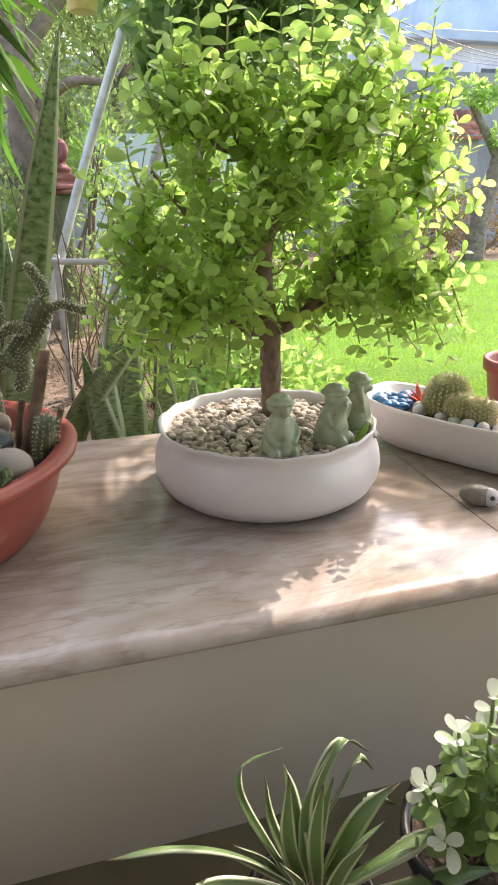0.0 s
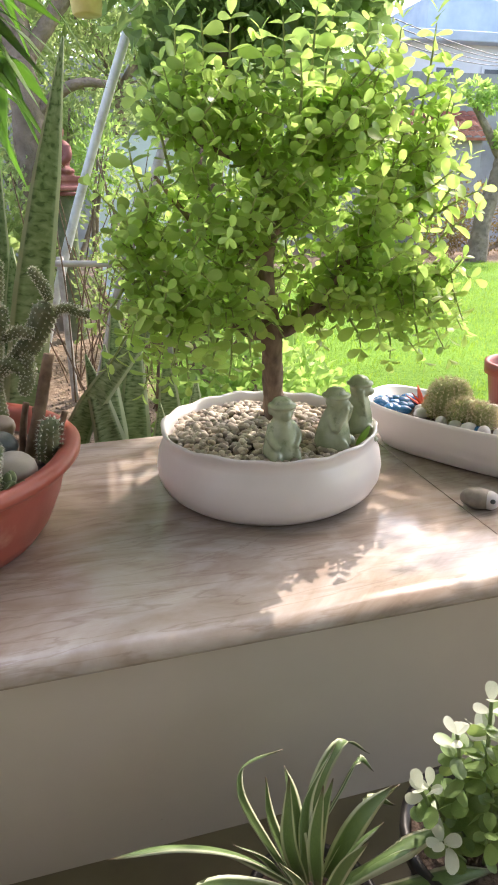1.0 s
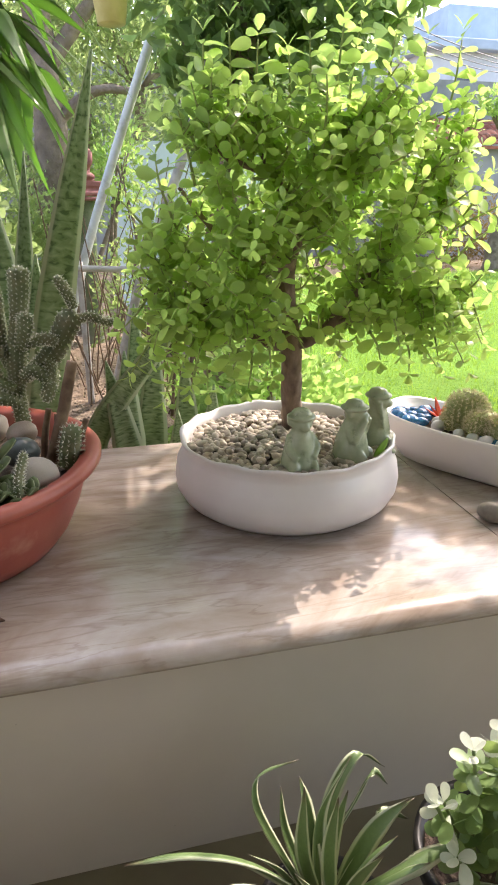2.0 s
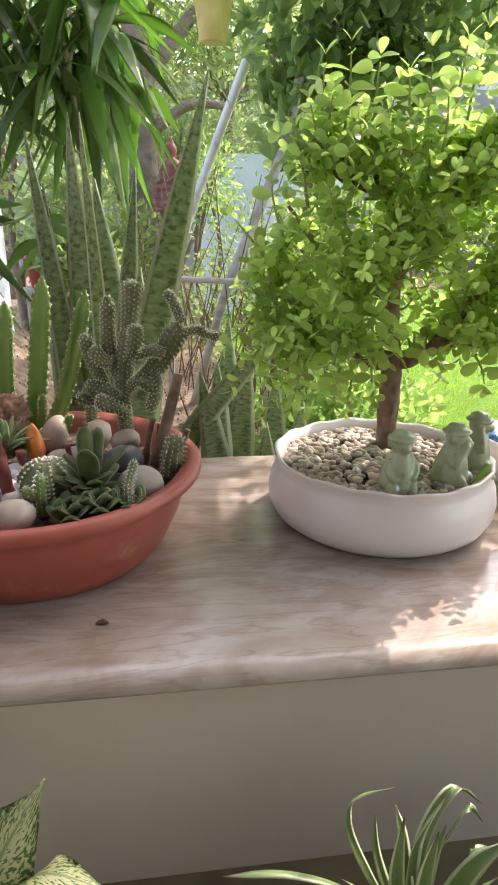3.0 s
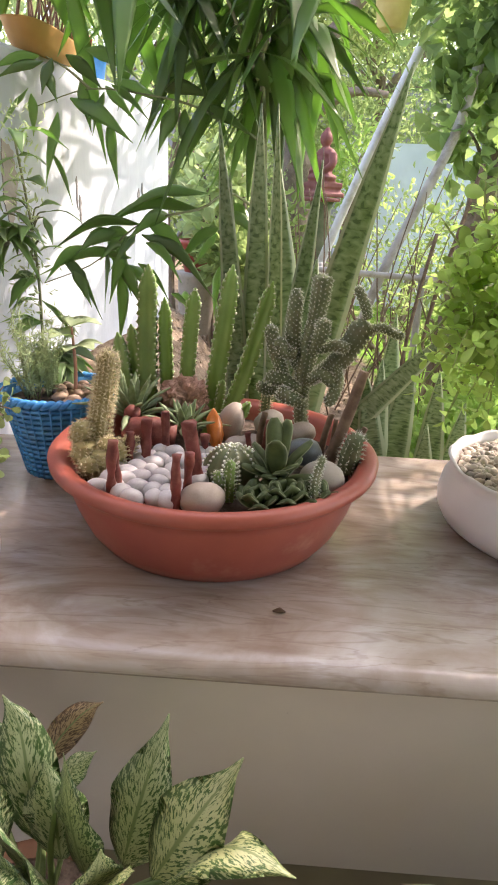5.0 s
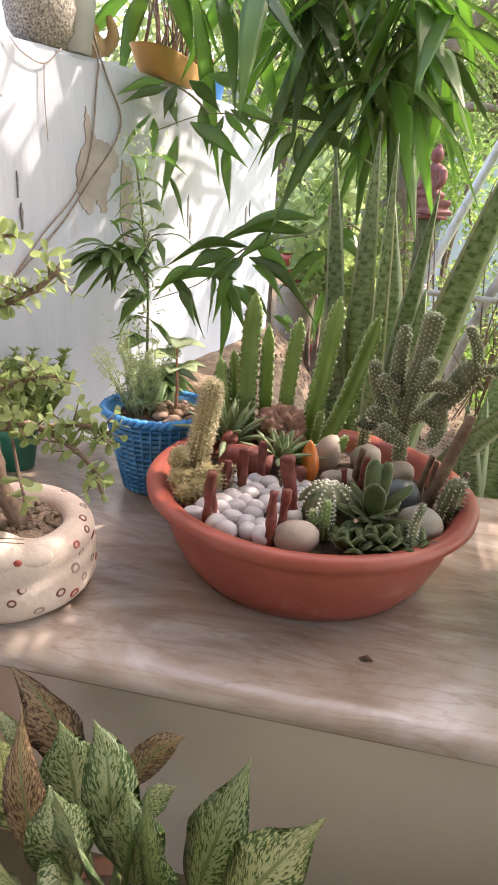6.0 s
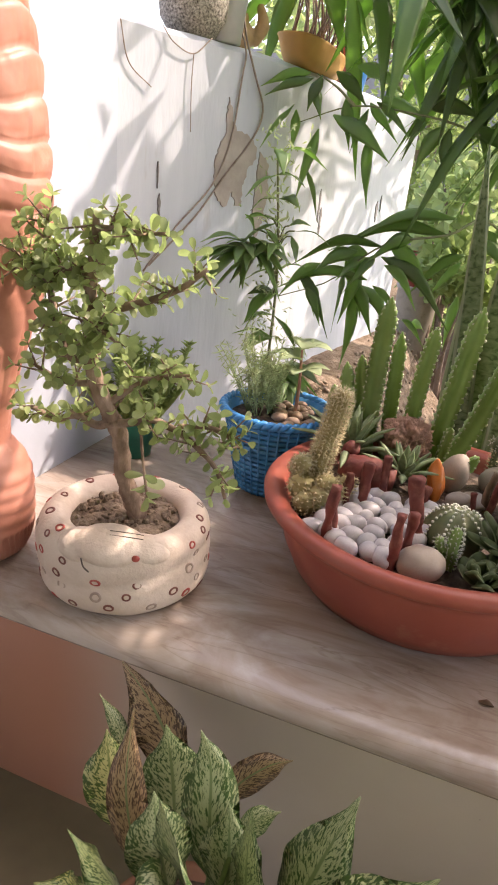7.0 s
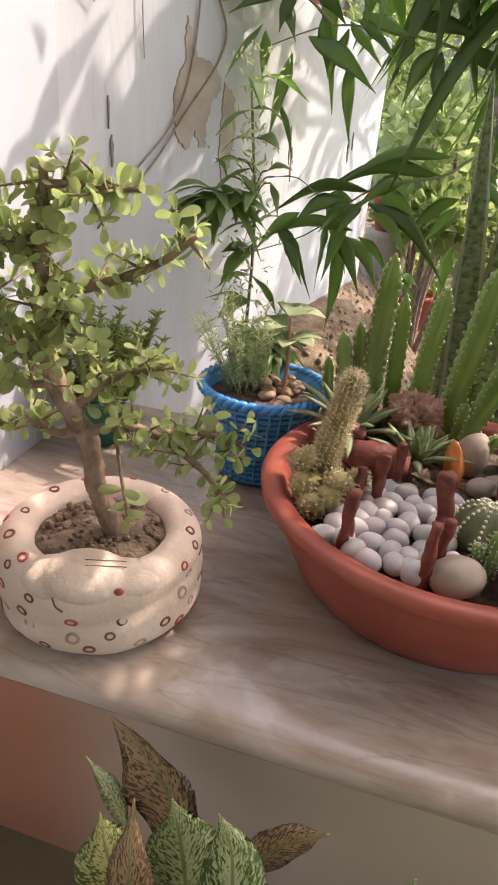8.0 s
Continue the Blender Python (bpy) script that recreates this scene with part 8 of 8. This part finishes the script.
def seated_statue():
    c = Vector((0.030, 3.92, 0.862))
    bm = bmesh.new()
    for r, z0, z1 in ((0.088, 0.0, 0.022), (0.074, 0.020, 0.046), (0.080, 0.044, 0.068)):
        box((-r, -r * 0.8, z0), (r, r * 0.8, z1), bm)
    blob(bm, (0, -0.01, 0.088), (0.092, 0.062, 0.026), u=24)
    blob(bm, (0, 0.005, 0.150), (0.050, 0.040, 0.070))
    blob(bm, (0, 0.005, 0.196), (0.066, 0.036, 0.030))
    blob(bm, (0, 0, 0.262), (0.030, 0.031, 0.038))
    blob(bm, (0, 0.004, 0.300), (0.013, 0.013, 0.014))
    for s in (1, -1):
        tube([(0.058 * s, 0.005, 0.195), (0.074 * s, -0.008, 0.145), (0.034 * s, -0.050, 0.108)], [0.021, 0.019, 0.015], 10, 10, bm=bm)
    blob(bm, (0, 0, 0.225), (0.018, 0.018, 0.024))
    ob = fused(bm, 0.005, M_REDCLAY, "seated_statue", c)
    ob.scale = (1.14,) * 3
    ob.rotation_euler = (0, 0, radians(-58))
    return tagged(ob, "small seated statue in dull red clay on a stand", "statue")


seated_statue()
st = thing("statue_stand", (0.030, 3.92, 0.0), "simple garden stand with a dull red round top", "stand")
part("top", lathe([(0.01, 0.839), (0.100, 0.839), (0.104, 0.845), (0.104, 0.855), (0.100, 0.860), (0.01, 0.860)], 40, (0.030, 3.92, 0)), M_REDCLAY, st)
part("post", lathe([(0.01, -0.02), (0.075, -0.02), (0.06, 0.05), (0.05, 0.4), (0.055, 0.79), (0.07, 0.838), (0.01, 0.838)], 24, (0.030, 3.92, 0)), varied("mossy_concrete", (0.09, 0.13, 0.06), (0.22, 0.22, 0.16), 18, 0.9, bump_scale=40, bump_strength=0.5), st)

# leaning poles and a low pipe rail
for pts, r, mt, lab in (([(-0.19, 3.0, 0.0), (0.01, 3.0, 0.62), (0.20, 3.0, 1.12), (0.385, 3.0, 1.57), (0.56, 3.0, 2.02)], 0.020, M_WHITEPOLE, "long white painted pole leaning in the garden"),
                        ([(0.06, 2.72, 0.0), (0.205, 2.70, 0.51), (0.32, 2.70, 0.80), (0.44, 2.70, 1.09), (0.50, 2.72, 1.35)], 0.019, M_GREYPOLE, "weathered grey pole leaning among the shrubs"),
                        ([(0.38, 2.6, 0.0), (0.42, 2.6, 0.45), (0.50, 2.62, 0.80), (0.55, 2.65, 1.0)], 0.008, M_DRY, "thin brown stake leaning among the shrubs"),
                        ([(0.30, 2.55, 0.0), (0.345, 2.55, 0.45), (0.40, 2.58, 0.75)], 0.007, M_DRY, "thin brown stake leaning among the shrubs")):
    tagged(part("leaning_pole", tube(pts, r, 12, 16, 0.05), mt, None), lab, "pole")
rail = thing("pipe_rail", (0.3, 2.62, 0.0), "low rail of grey white pipe on short posts", "rail")
part("pipe", tube([(-0.05, 2.60, 0.60), (0.3, 2.61, 0.585), (0.8, 2.66, 0.57)], 0.012, 12, 12), M_GREYPOLE, rail)
for x in (-0.02, 0.38, 0.76):
    part("post", tube([(x, 2.635, -0.02), (x, 2.635, 0.3), (x, 2.635, 0.62)], 0.014, 10, 6), M_GREYPOLE, rail)
sr = random.Random(6)
for k in range(60):
    x, y = sr.uniform(-0.05, 0.80), sr.uniform(2.45, 3.3)
    a = Vector((x, y, -0.02))
    e = a + Vector((sr.uniform(-0.25, 0.35), sr.uniform(-0.1, 0.1), sr.uniform(0.35, 1.05)))
    tagged(part("twig", tube([a, a.lerp(e, 0.5) + Vector((sr.uniform(-0.05, 0.05), 0, 0.03)), e], [0.0035, 0.003, 0.0018], 5, 8), M_DRY, None), "thin dry bent garden twig", "twig", "dry twigs in the bed")

# pale blue-white garden wall seen between the leaves
M_PALEWALL = varied("pale_blue_whitewash", (0.50, 0.54, 0.62), (0.62, 0.66, 0.74), 3, 0.85, stain=(0.42, 0.42, 0.44), stain_scale=2, bump_scale=20, bump_strength=0.2)
solid("wall_far_left", box((0.25, 5.6, -0.05), (1.5, 5.75, 1.28)), M_PALEWALL, "pale bluish whitewashed wall behind the shrubs", "wall", "structure")

# hanging yellow pot
M_YELLOW = varied("yellow_plastic", (0.52, 0.44, 0.17), (0.66, 0.58, 0.28), 12, 0.45, stain=(0.45, 0.36, 0.14), stain_scale=9)
YP = Vector((0.165, 2.7, 1.425))
yp = thing("hanging_pot", YP, "pale yellow plastic pot hanging from a branch", "plant pot")
part("body", lathe([(0.005, 0.0), (0.046, 0.0), (0.050, 0.004), (0.066, 0.118), (0.071, 0.12), (0.071, 0.135), (0.064, 0.135), (0.060, 0.115), (0.005, 0.11)], 40, YP), M_YELLOW, yp)
for a in (0.3, 2.4, 4.5):
    part("wire", tube([YP + Vector((0.066 * math.cos(a), 0.066 * math.sin(a), 0.13)), YP + Vector((0.03 * math.cos(a), 0.03 * math.sin(a), 0.30)), YP + Vector((0, 0, 0.46))], 0.0018, 5, 6), M_DRY, yp)
part("branch", tube([YP + Vector((-0.5, 0.05, 0.20)), YP + Vector((-0.2, 0.0, 0.36)), YP + Vector((0.0, 0.0, 0.46)), YP + Vector((0.45, 0.0, 0.60))], [0.03, 0.026, 0.018], 9, 14, 0.2), M_TREEBARK, yp)

# red pots by the wall
M_REDPOT = varied("red_plastic_pot", (0.30, 0.055, 0.04), (0.42, 0.10, 0.07), 12, 0.5)
for x, y, z, r, h in ((-0.555, 3.02, 0.52, 0.085, 0.14), (-0.42, 3.3, 0.05, 0.10, 0.17)):
    c = Vector((x, y, z))
    pt = thing("red_pot", c, "dull red plant pot by the garden wall", "plant pot")
    part("body", lathe([(0.005, 0.0), (r * 0.7, 0.0), (r * 0.95, h * 0.85), (r * 1.05, h * 0.86), (r * 1.05, h), (r * 0.95, h), (r * 0.92, h * 0.85), (0.005, h * 0.84)], 36, c), M_REDPOT, pt)
    if z > 0.2:
        sd = thing("pot_stand", (x, y, 0.0), "rough stone pedestal carrying a red pot", "stand")
        part("body", lathe([(0.005, 0.0), (0.10, 0.0), (0.085, 0.25), (0.09, 0.5), (0.10, 0.52), (0.005, 0.52)], 20, (x, y, 0)), M_GREYST, sd)

# things along the top of the garden wall
WT = WALL_TOP
M_SPECK = varied("speckled_dark_pot", (0.06, 0.05, 0.04), (0.52, 0.47, 0.40), 240, 0.8, bump_scale=200, bump_strength=0.6)
c = Vector((-0.915, 1.395, WT + 0.002))
wp = thing("speckled_pot", c, "round speckled dark pot on the pier", "plant pot")
part("body", lathe([(0.005, 0.0), (0.045, 0.0), (0.066, 0.03), (0.072, 0.07), (0.062, 0.115), (0.055, 0.13), (0.048, 0.125), (0.005, 0.10)], 48, c), M_SPECK, wp)
c = Vector((-0.865, 1.44, WT + 0.002))
wp = thing("grey_pot", c, "plain pale grey pot on the pier", "plant pot")
part("body", lathe([(0.005, 0.0), (0.032, 0.0), (0.044, 0.10), (0.047, 0.105), (0.047, 0.12), (0.041, 0.12), (0.038, 0.10), (0.005, 0.09)], 36, c), varied("pale_grey_clay", (0.42, 0.43, 0.42), (0.55, 0.56, 0.55), 14, 0.7), wp)
WG = WALL_TOP + 0.002
M_OCHRE = varied("ochre_clay", (0.42, 0.25, 0.12), (0.56, 0.37, 0.21), 20, 0.6, stain=(0.3, 0.18, 0.09), stain_scale=20)
bm = bmesh.new()
blob(bm, (0, 0, 0.028), (0.026, 0.030, 0.030))
blob(bm, (0, -0.004, 0.058), (0.019, 0.020, 0.028))
blob(bm, (0, -0.012, 0.090), (0.015, 0.019, 0.016))
blob(bm, (0, -0.030, 0.086), (0.008, 0.010, 0.008))
tube([(0, 0.026, 0.015), (0, 0.046, 0.05), (0, 0.036, 0.09)], [0.012, 0.015, 0.008], 10, 10, bm=bm)
ob = fused(bm, 0.004, M_OCHRE, "bird_figurine", (-0.865, 1.52, WG))
ob.rotation_euler = (0, 0, radians(-70))
tagged(ob, "small ochre clay bird figurine on the garden wall", "figurine")
M_TROUGH = varied("orange_yellow_paint", (0.52, 0.27, 0.08), (0.62, 0.36, 0.13), 10, 0.6, stain=(0.5, 0.3, 0.12), stain_scale=8)
tr = thing("planter_trough", (-0.78, 1.79, WG), "orange yellow boat-like trough on the garden wall", "planter")
bm = bmesh.new()
rings = []
for w, d, z in ((0.02, 0.01, 0.0), (0.10, 0.045, 0.0), (0.13, 0.05, 0.02), (0.15, 0.056, 0.052), (0.155, 0.058, 0.056), (0.145, 0.050, 0.054), (0.02, 0.01, 0.06)):
    rings.append([(-0.78 + d * math.copysign(abs(math.cos(a)) ** 0.7, math.cos(a)), 1.79 + w * 1.25 * math.copysign(abs(math.sin(a)) ** 0.7, math.sin(a)), WG + z) for a in [2 * math.pi * i / 40 for i in range(40)]])
grid_faces(bm, rings, True, True)
part("body", bm, M_TROUGH, tr)
rs = random.Random(41)
tp2 = thing("trough_plants", (-0.78, 1.79, WG + 0.06), "dry twiggy plants growing in the trough", "plant")
for k in range(26):
    b0 = Vector((-0.78 + rs.uniform(-0.03, 0.03), 1.79 + rs.uniform(-0.14, 0.14), WG + 0.06))
    e = b0 + Vector((rs.uniform(-0.05, 0.05), rs.uniform(-0.06, 0.06), rs.uniform(0.08, 0.25)))
    part("stem", tube([b0, b0.lerp(e, 0.5) + Vector((0.01, 0, 0)), e], [0.003, 0.0025, 0.0015], 5, 6), M_DRY, tp2)
    droopy_leaf(tp2, e, Vector((rs.uniform(-1, 1), rs.uniform(-1, 1), 0.5)), 0.06, 0.02, 0.3, M_LONGLEAF, rs)
for y, r, h, mt, lab in ((2.02, 0.032, 0.10, M_REDPOT, "small red pot on the garden wall"), (2.16, 0.035, 0.07, M_BLUE, "small blue pot on the garden wall")):
    c = Vector((-0.76, y, WG))
    pt = thing("wall_pot", c, lab, "plant pot", "pots on the garden wall")
    part("body", lathe([(0.005, 0.0), (r * 0.7, 0.0), (r, h * 0.9), (r * 1.06, h * 0.92), (r * 1.06, h), (r * 0.95, h), (r * 0.9, h * 0.9), (0.005, h * 0.88)], 32, c), mt, pt)

# far side: compound wall, tiled hut roof, pale house
M_GREYWALL = varied("grey_render", (0.24, 0.24, 0.25), (0.34, 0.34, 0.35), 2, 0.9, stain=(0.18, 0.17, 0.17), stain_scale=1.2, bump_scale=12, bump_strength=0.3)
solid("wall_compound", box((-6, 10.4, -0.05), (14, 10.6, 2.62)), M_GREYWALL, "plain grey rendered compound wall beyond the lawn", "wall", "structure")
M_TILE = varied("red_roof_tile", (0.30, 0.08, 0.05), (0.46, 0.17, 0.12), 10, 0.8, per_object=0.45)
hut = thing("tiled_hut", (5.9, 9.9, 0.0), "low garden hut under a red tiled roof", "hut")
part("wall", box((5.35, 9.75, -0.05), (6.5, 10.3, 1.60)), M_GREYWALL, hut, smooth=False)
roof = part("roof", slanted_wall((5.2, 9.6), (6.65, 9.6), 0.02, 1.58, 1.62), M_TILE, hut, smooth=False)
tile = bmesh.new()
rings = [[(0.075 * math.cos(a), y, 0.03 * math.sin(a)) for a in np.linspace(0, math.pi, 6)] for y in (0.0, 0.16)]
grid_faces(tile, rings, False)
bmesh.ops.solidify(tile, geom=tile.faces[:], thickness=0.008)
TILE = to_mesh(tile, M_TILE, "tile")
for i in range(10):
    for j in range(5):
        part("tile", TILE, None, roof, m=placed((5.25 + i * 0.148, 9.58 + j * 0.145, 1.62 + j * 0.085), (radians(30), 0, 0)))
M_HOUSE = varied("pale_house_paint", (0.50, 0.53, 0.59), (0.60, 0.63, 0.68), 1.5, 0.8)
M_SHEET = varied("blue_grey_roof_sheet", (0.30, 0.38, 0.48), (0.42, 0.50, 0.60), 2, 0.5)
M_GLASSD = varied("dark_window_glass", (0.05, 0.06, 0.08), (0.09, 0.10, 0.12), 3, 0.1)
house = thing("far_house", (12.5, 19, 0.0), "pale house with a blue grey sheet roof", "house")
part("wall", box((9.5, 18, -0.05), (17, 22, 4.6)), M_HOUSE, house, smooth=False)
part("roof", box((9.2, 17.6, 4.6), (17.3, 22.4, 4.85), bevel=0.03), M_SHEET, house, smooth=False)
part("upper_storey", box((10.6, 19.2, 4.86), (15.5, 22, 6.0)), M_SHEET, house, smooth=False)
for x in (10.2, 11.7, 13.2, 14.7):
    w = part("window", box((x, 17.94, 3.0), (x + 0.8, 17.99, 4.1)), M_HOUSE, house, smooth=False)
    part("pane", box((x + 0.08, 17.925, 3.08), (x + 0.72, 17.935, 4.02)), M_GLASSD, w, smooth=False)
shrub("far_trees", [((14, 30, 4), (8, 2, 4)), ((4, 30, 4), (8, 2, 4.5)), ((-6, 26, 4), (7, 2, 5)), ((24, 30, 4), (8, 2, 4))], 9000, 0.5, M_LEAFB, "distant line of hazy green trees", "trees", 30, lobes=20)
# overhead wires
for k in range(4):
    tagged(part("overhead_wire", tube([(3.0, 11.5, 4.0 + 0.12 * k), (7.5, 13.0, 3.35 + 0.10 * k), (13.0, 18.0, 4.1 + 0.05 * k)], 0.010, 5, 14), M_BLACKST, None), "thin dark overhead wire", "wire", "overhead wires")

# unseen bough added to the old tree over the bed, dappling the garden wall
bough = thing("shade_bough", (0.2, 2.9, 1.95), "unseen leafy bough added over the garden bed for dapples", "branch")
rngb = np.random.default_rng(8)
cs, ds = [], []
for k in range(12):
    c = Vector((rngb.uniform(-0.35, 0.75), rngb.uniform(2.15, 3.3), rngb.uniform(1.85, 2.25)))
    if k >= 7:
        c = Vector((rngb.uniform(-0.20, 0.24), rngb.uniform(1.94, 2.30), rngb.uniform(2.05, 2.3)))
    elif k >= 3:
        c = Vector((rngb.uniform(0.15, 0.75), rngb.uniform(2.55, 3.5), rngb.uniform(2.0, 2.3)))
    part("twig", tube([(0.2, 2.9, 2.1), Vector((0.2, 2.9, 2.1)).lerp(c, 0.5) + Vector((0, 0, 0.05)), c], [0.010, 0.006, 0.003], 6, 8), M_CANE, bough)
    for q in rngb.normal(size=(46, 3)) * (0.15, 0.15, 0.07):
        cs.append(Vector(q) + c)
        ds.append(rngb.normal(size=3) + np.array([0, 0, -0.2]))
part("twig", tube([(-0.06, 4.5, 1.95), (0.08, 3.6, 2.15), (0.2, 2.9, 2.1)], [0.022, 0.016, 0.010], 8, 12), M_CANE, bough)
me = leaf_cloud(cs, ds, rngb.uniform(0.07, 0.13, len(cs)), 0.38, 9)
me.materials.append(M_LONGLEAF)
tagged(part("leaves", me, None, bough), kind="stuff")

# high unseen bough added on the ivy's support tree, shading the back of the ledge
high = thing("shade_bough", (1.3, 3.0, 2.1), "high unseen leafy bough added to shade the ledge back", "branch")
rngh = np.random.default_rng(15)
cs, ds = [], []
for n, lo, hi in ((14, (0.72, 1.60, 1.46), (0.98, 1.94, 1.60)), (8, (1.08, 1.44, 2.12), (1.36, 1.60, 2.30)), (24, (1.86, 1.62, 2.10), (2.40, 2.36, 2.34)), (26, (1.76, 1.60, 2.10), (2.08, 1.95, 2.30)), (26, (0.70, 1.22, 2.12), (1.36, 1.50, 2.34)), (9, (0.90, 1.86, 1.78), (1.26, 2.16, 1.96)), (26, (0.46, 1.50, 2.05), (0.98, 1.76, 2.22))):
    for k in range(n):
        c = Vector([rngh.uniform(a, b) for a, b in zip(lo, hi)])
        part("twig", tube([(1.5, 2.7, 2.35), Vector((1.5, 2.7, 2.35)).lerp(c, 0.6) + Vector((0, 0, 0.04)), c], [0.006, 0.004, 0.002], 5, 6), M_CANE, high)
        for q in rngh.normal(size=(6, 3)) * (0.035, 0.035, 0.03):
            cs.append(Vector(q) + c)
            ds.append(rngh.normal(size=3) * (1, 1, 0.45))
me = leaf_cloud(cs, ds, rngh.uniform(0.06, 0.11, len(cs)), 0.30, 19)
me.materials.append(M_LONGLEAF)
tagged(part("foliage", me, None, high), kind="stuff")
part("limb", tube([(0.7, 2.85, 1.5), (1.0, 2.9, 2.0), (1.5, 2.7, 2.35), (1.9, 2.2, 2.30)], [0.03, 0.022, 0.012], 9, 16, 0.15), M_TREEBARK, high)

# small things lying on the ledge and in the bowl
M_DEADLEAF = varied("dry_dead_leaf", (0.09, 0.05, 0.03), (0.20, 0.12, 0.07), 60, 0.8)
tagged(part("dry_leaf", blade([(-0.158, 0.716, LEDGE + 0.002), (-0.150, 0.713, LEDGE + 0.007), (-0.141, 0.713, LEDGE + 0.003)], [0.003, 0.009, 0.008, 0.002], (0.3, 1, 0.4), 0.0012, 0.5, 8), M_DEADLEAF, None), "curled brown dry leaf lying on the ledge", "leaf")
sprout = thing("sprout", (0.414, 0.872, LEDGE + 0.10), "small fresh yellow green sprout at the bowl rim", "plant")
b0 = Vector((0.414, 0.872, LEDGE + 0.104))
part("leaf", blade([b0, b0 + Vector((0.008, -0.003, 0.014)), b0 + Vector((0.020, -0.004, 0.032))], [0.003, 0.012, 0.016, 0.014, 0.003], (1, 0.3, -0.5), 0.0014, 0.2, 8), M_LEAFY, sprout)
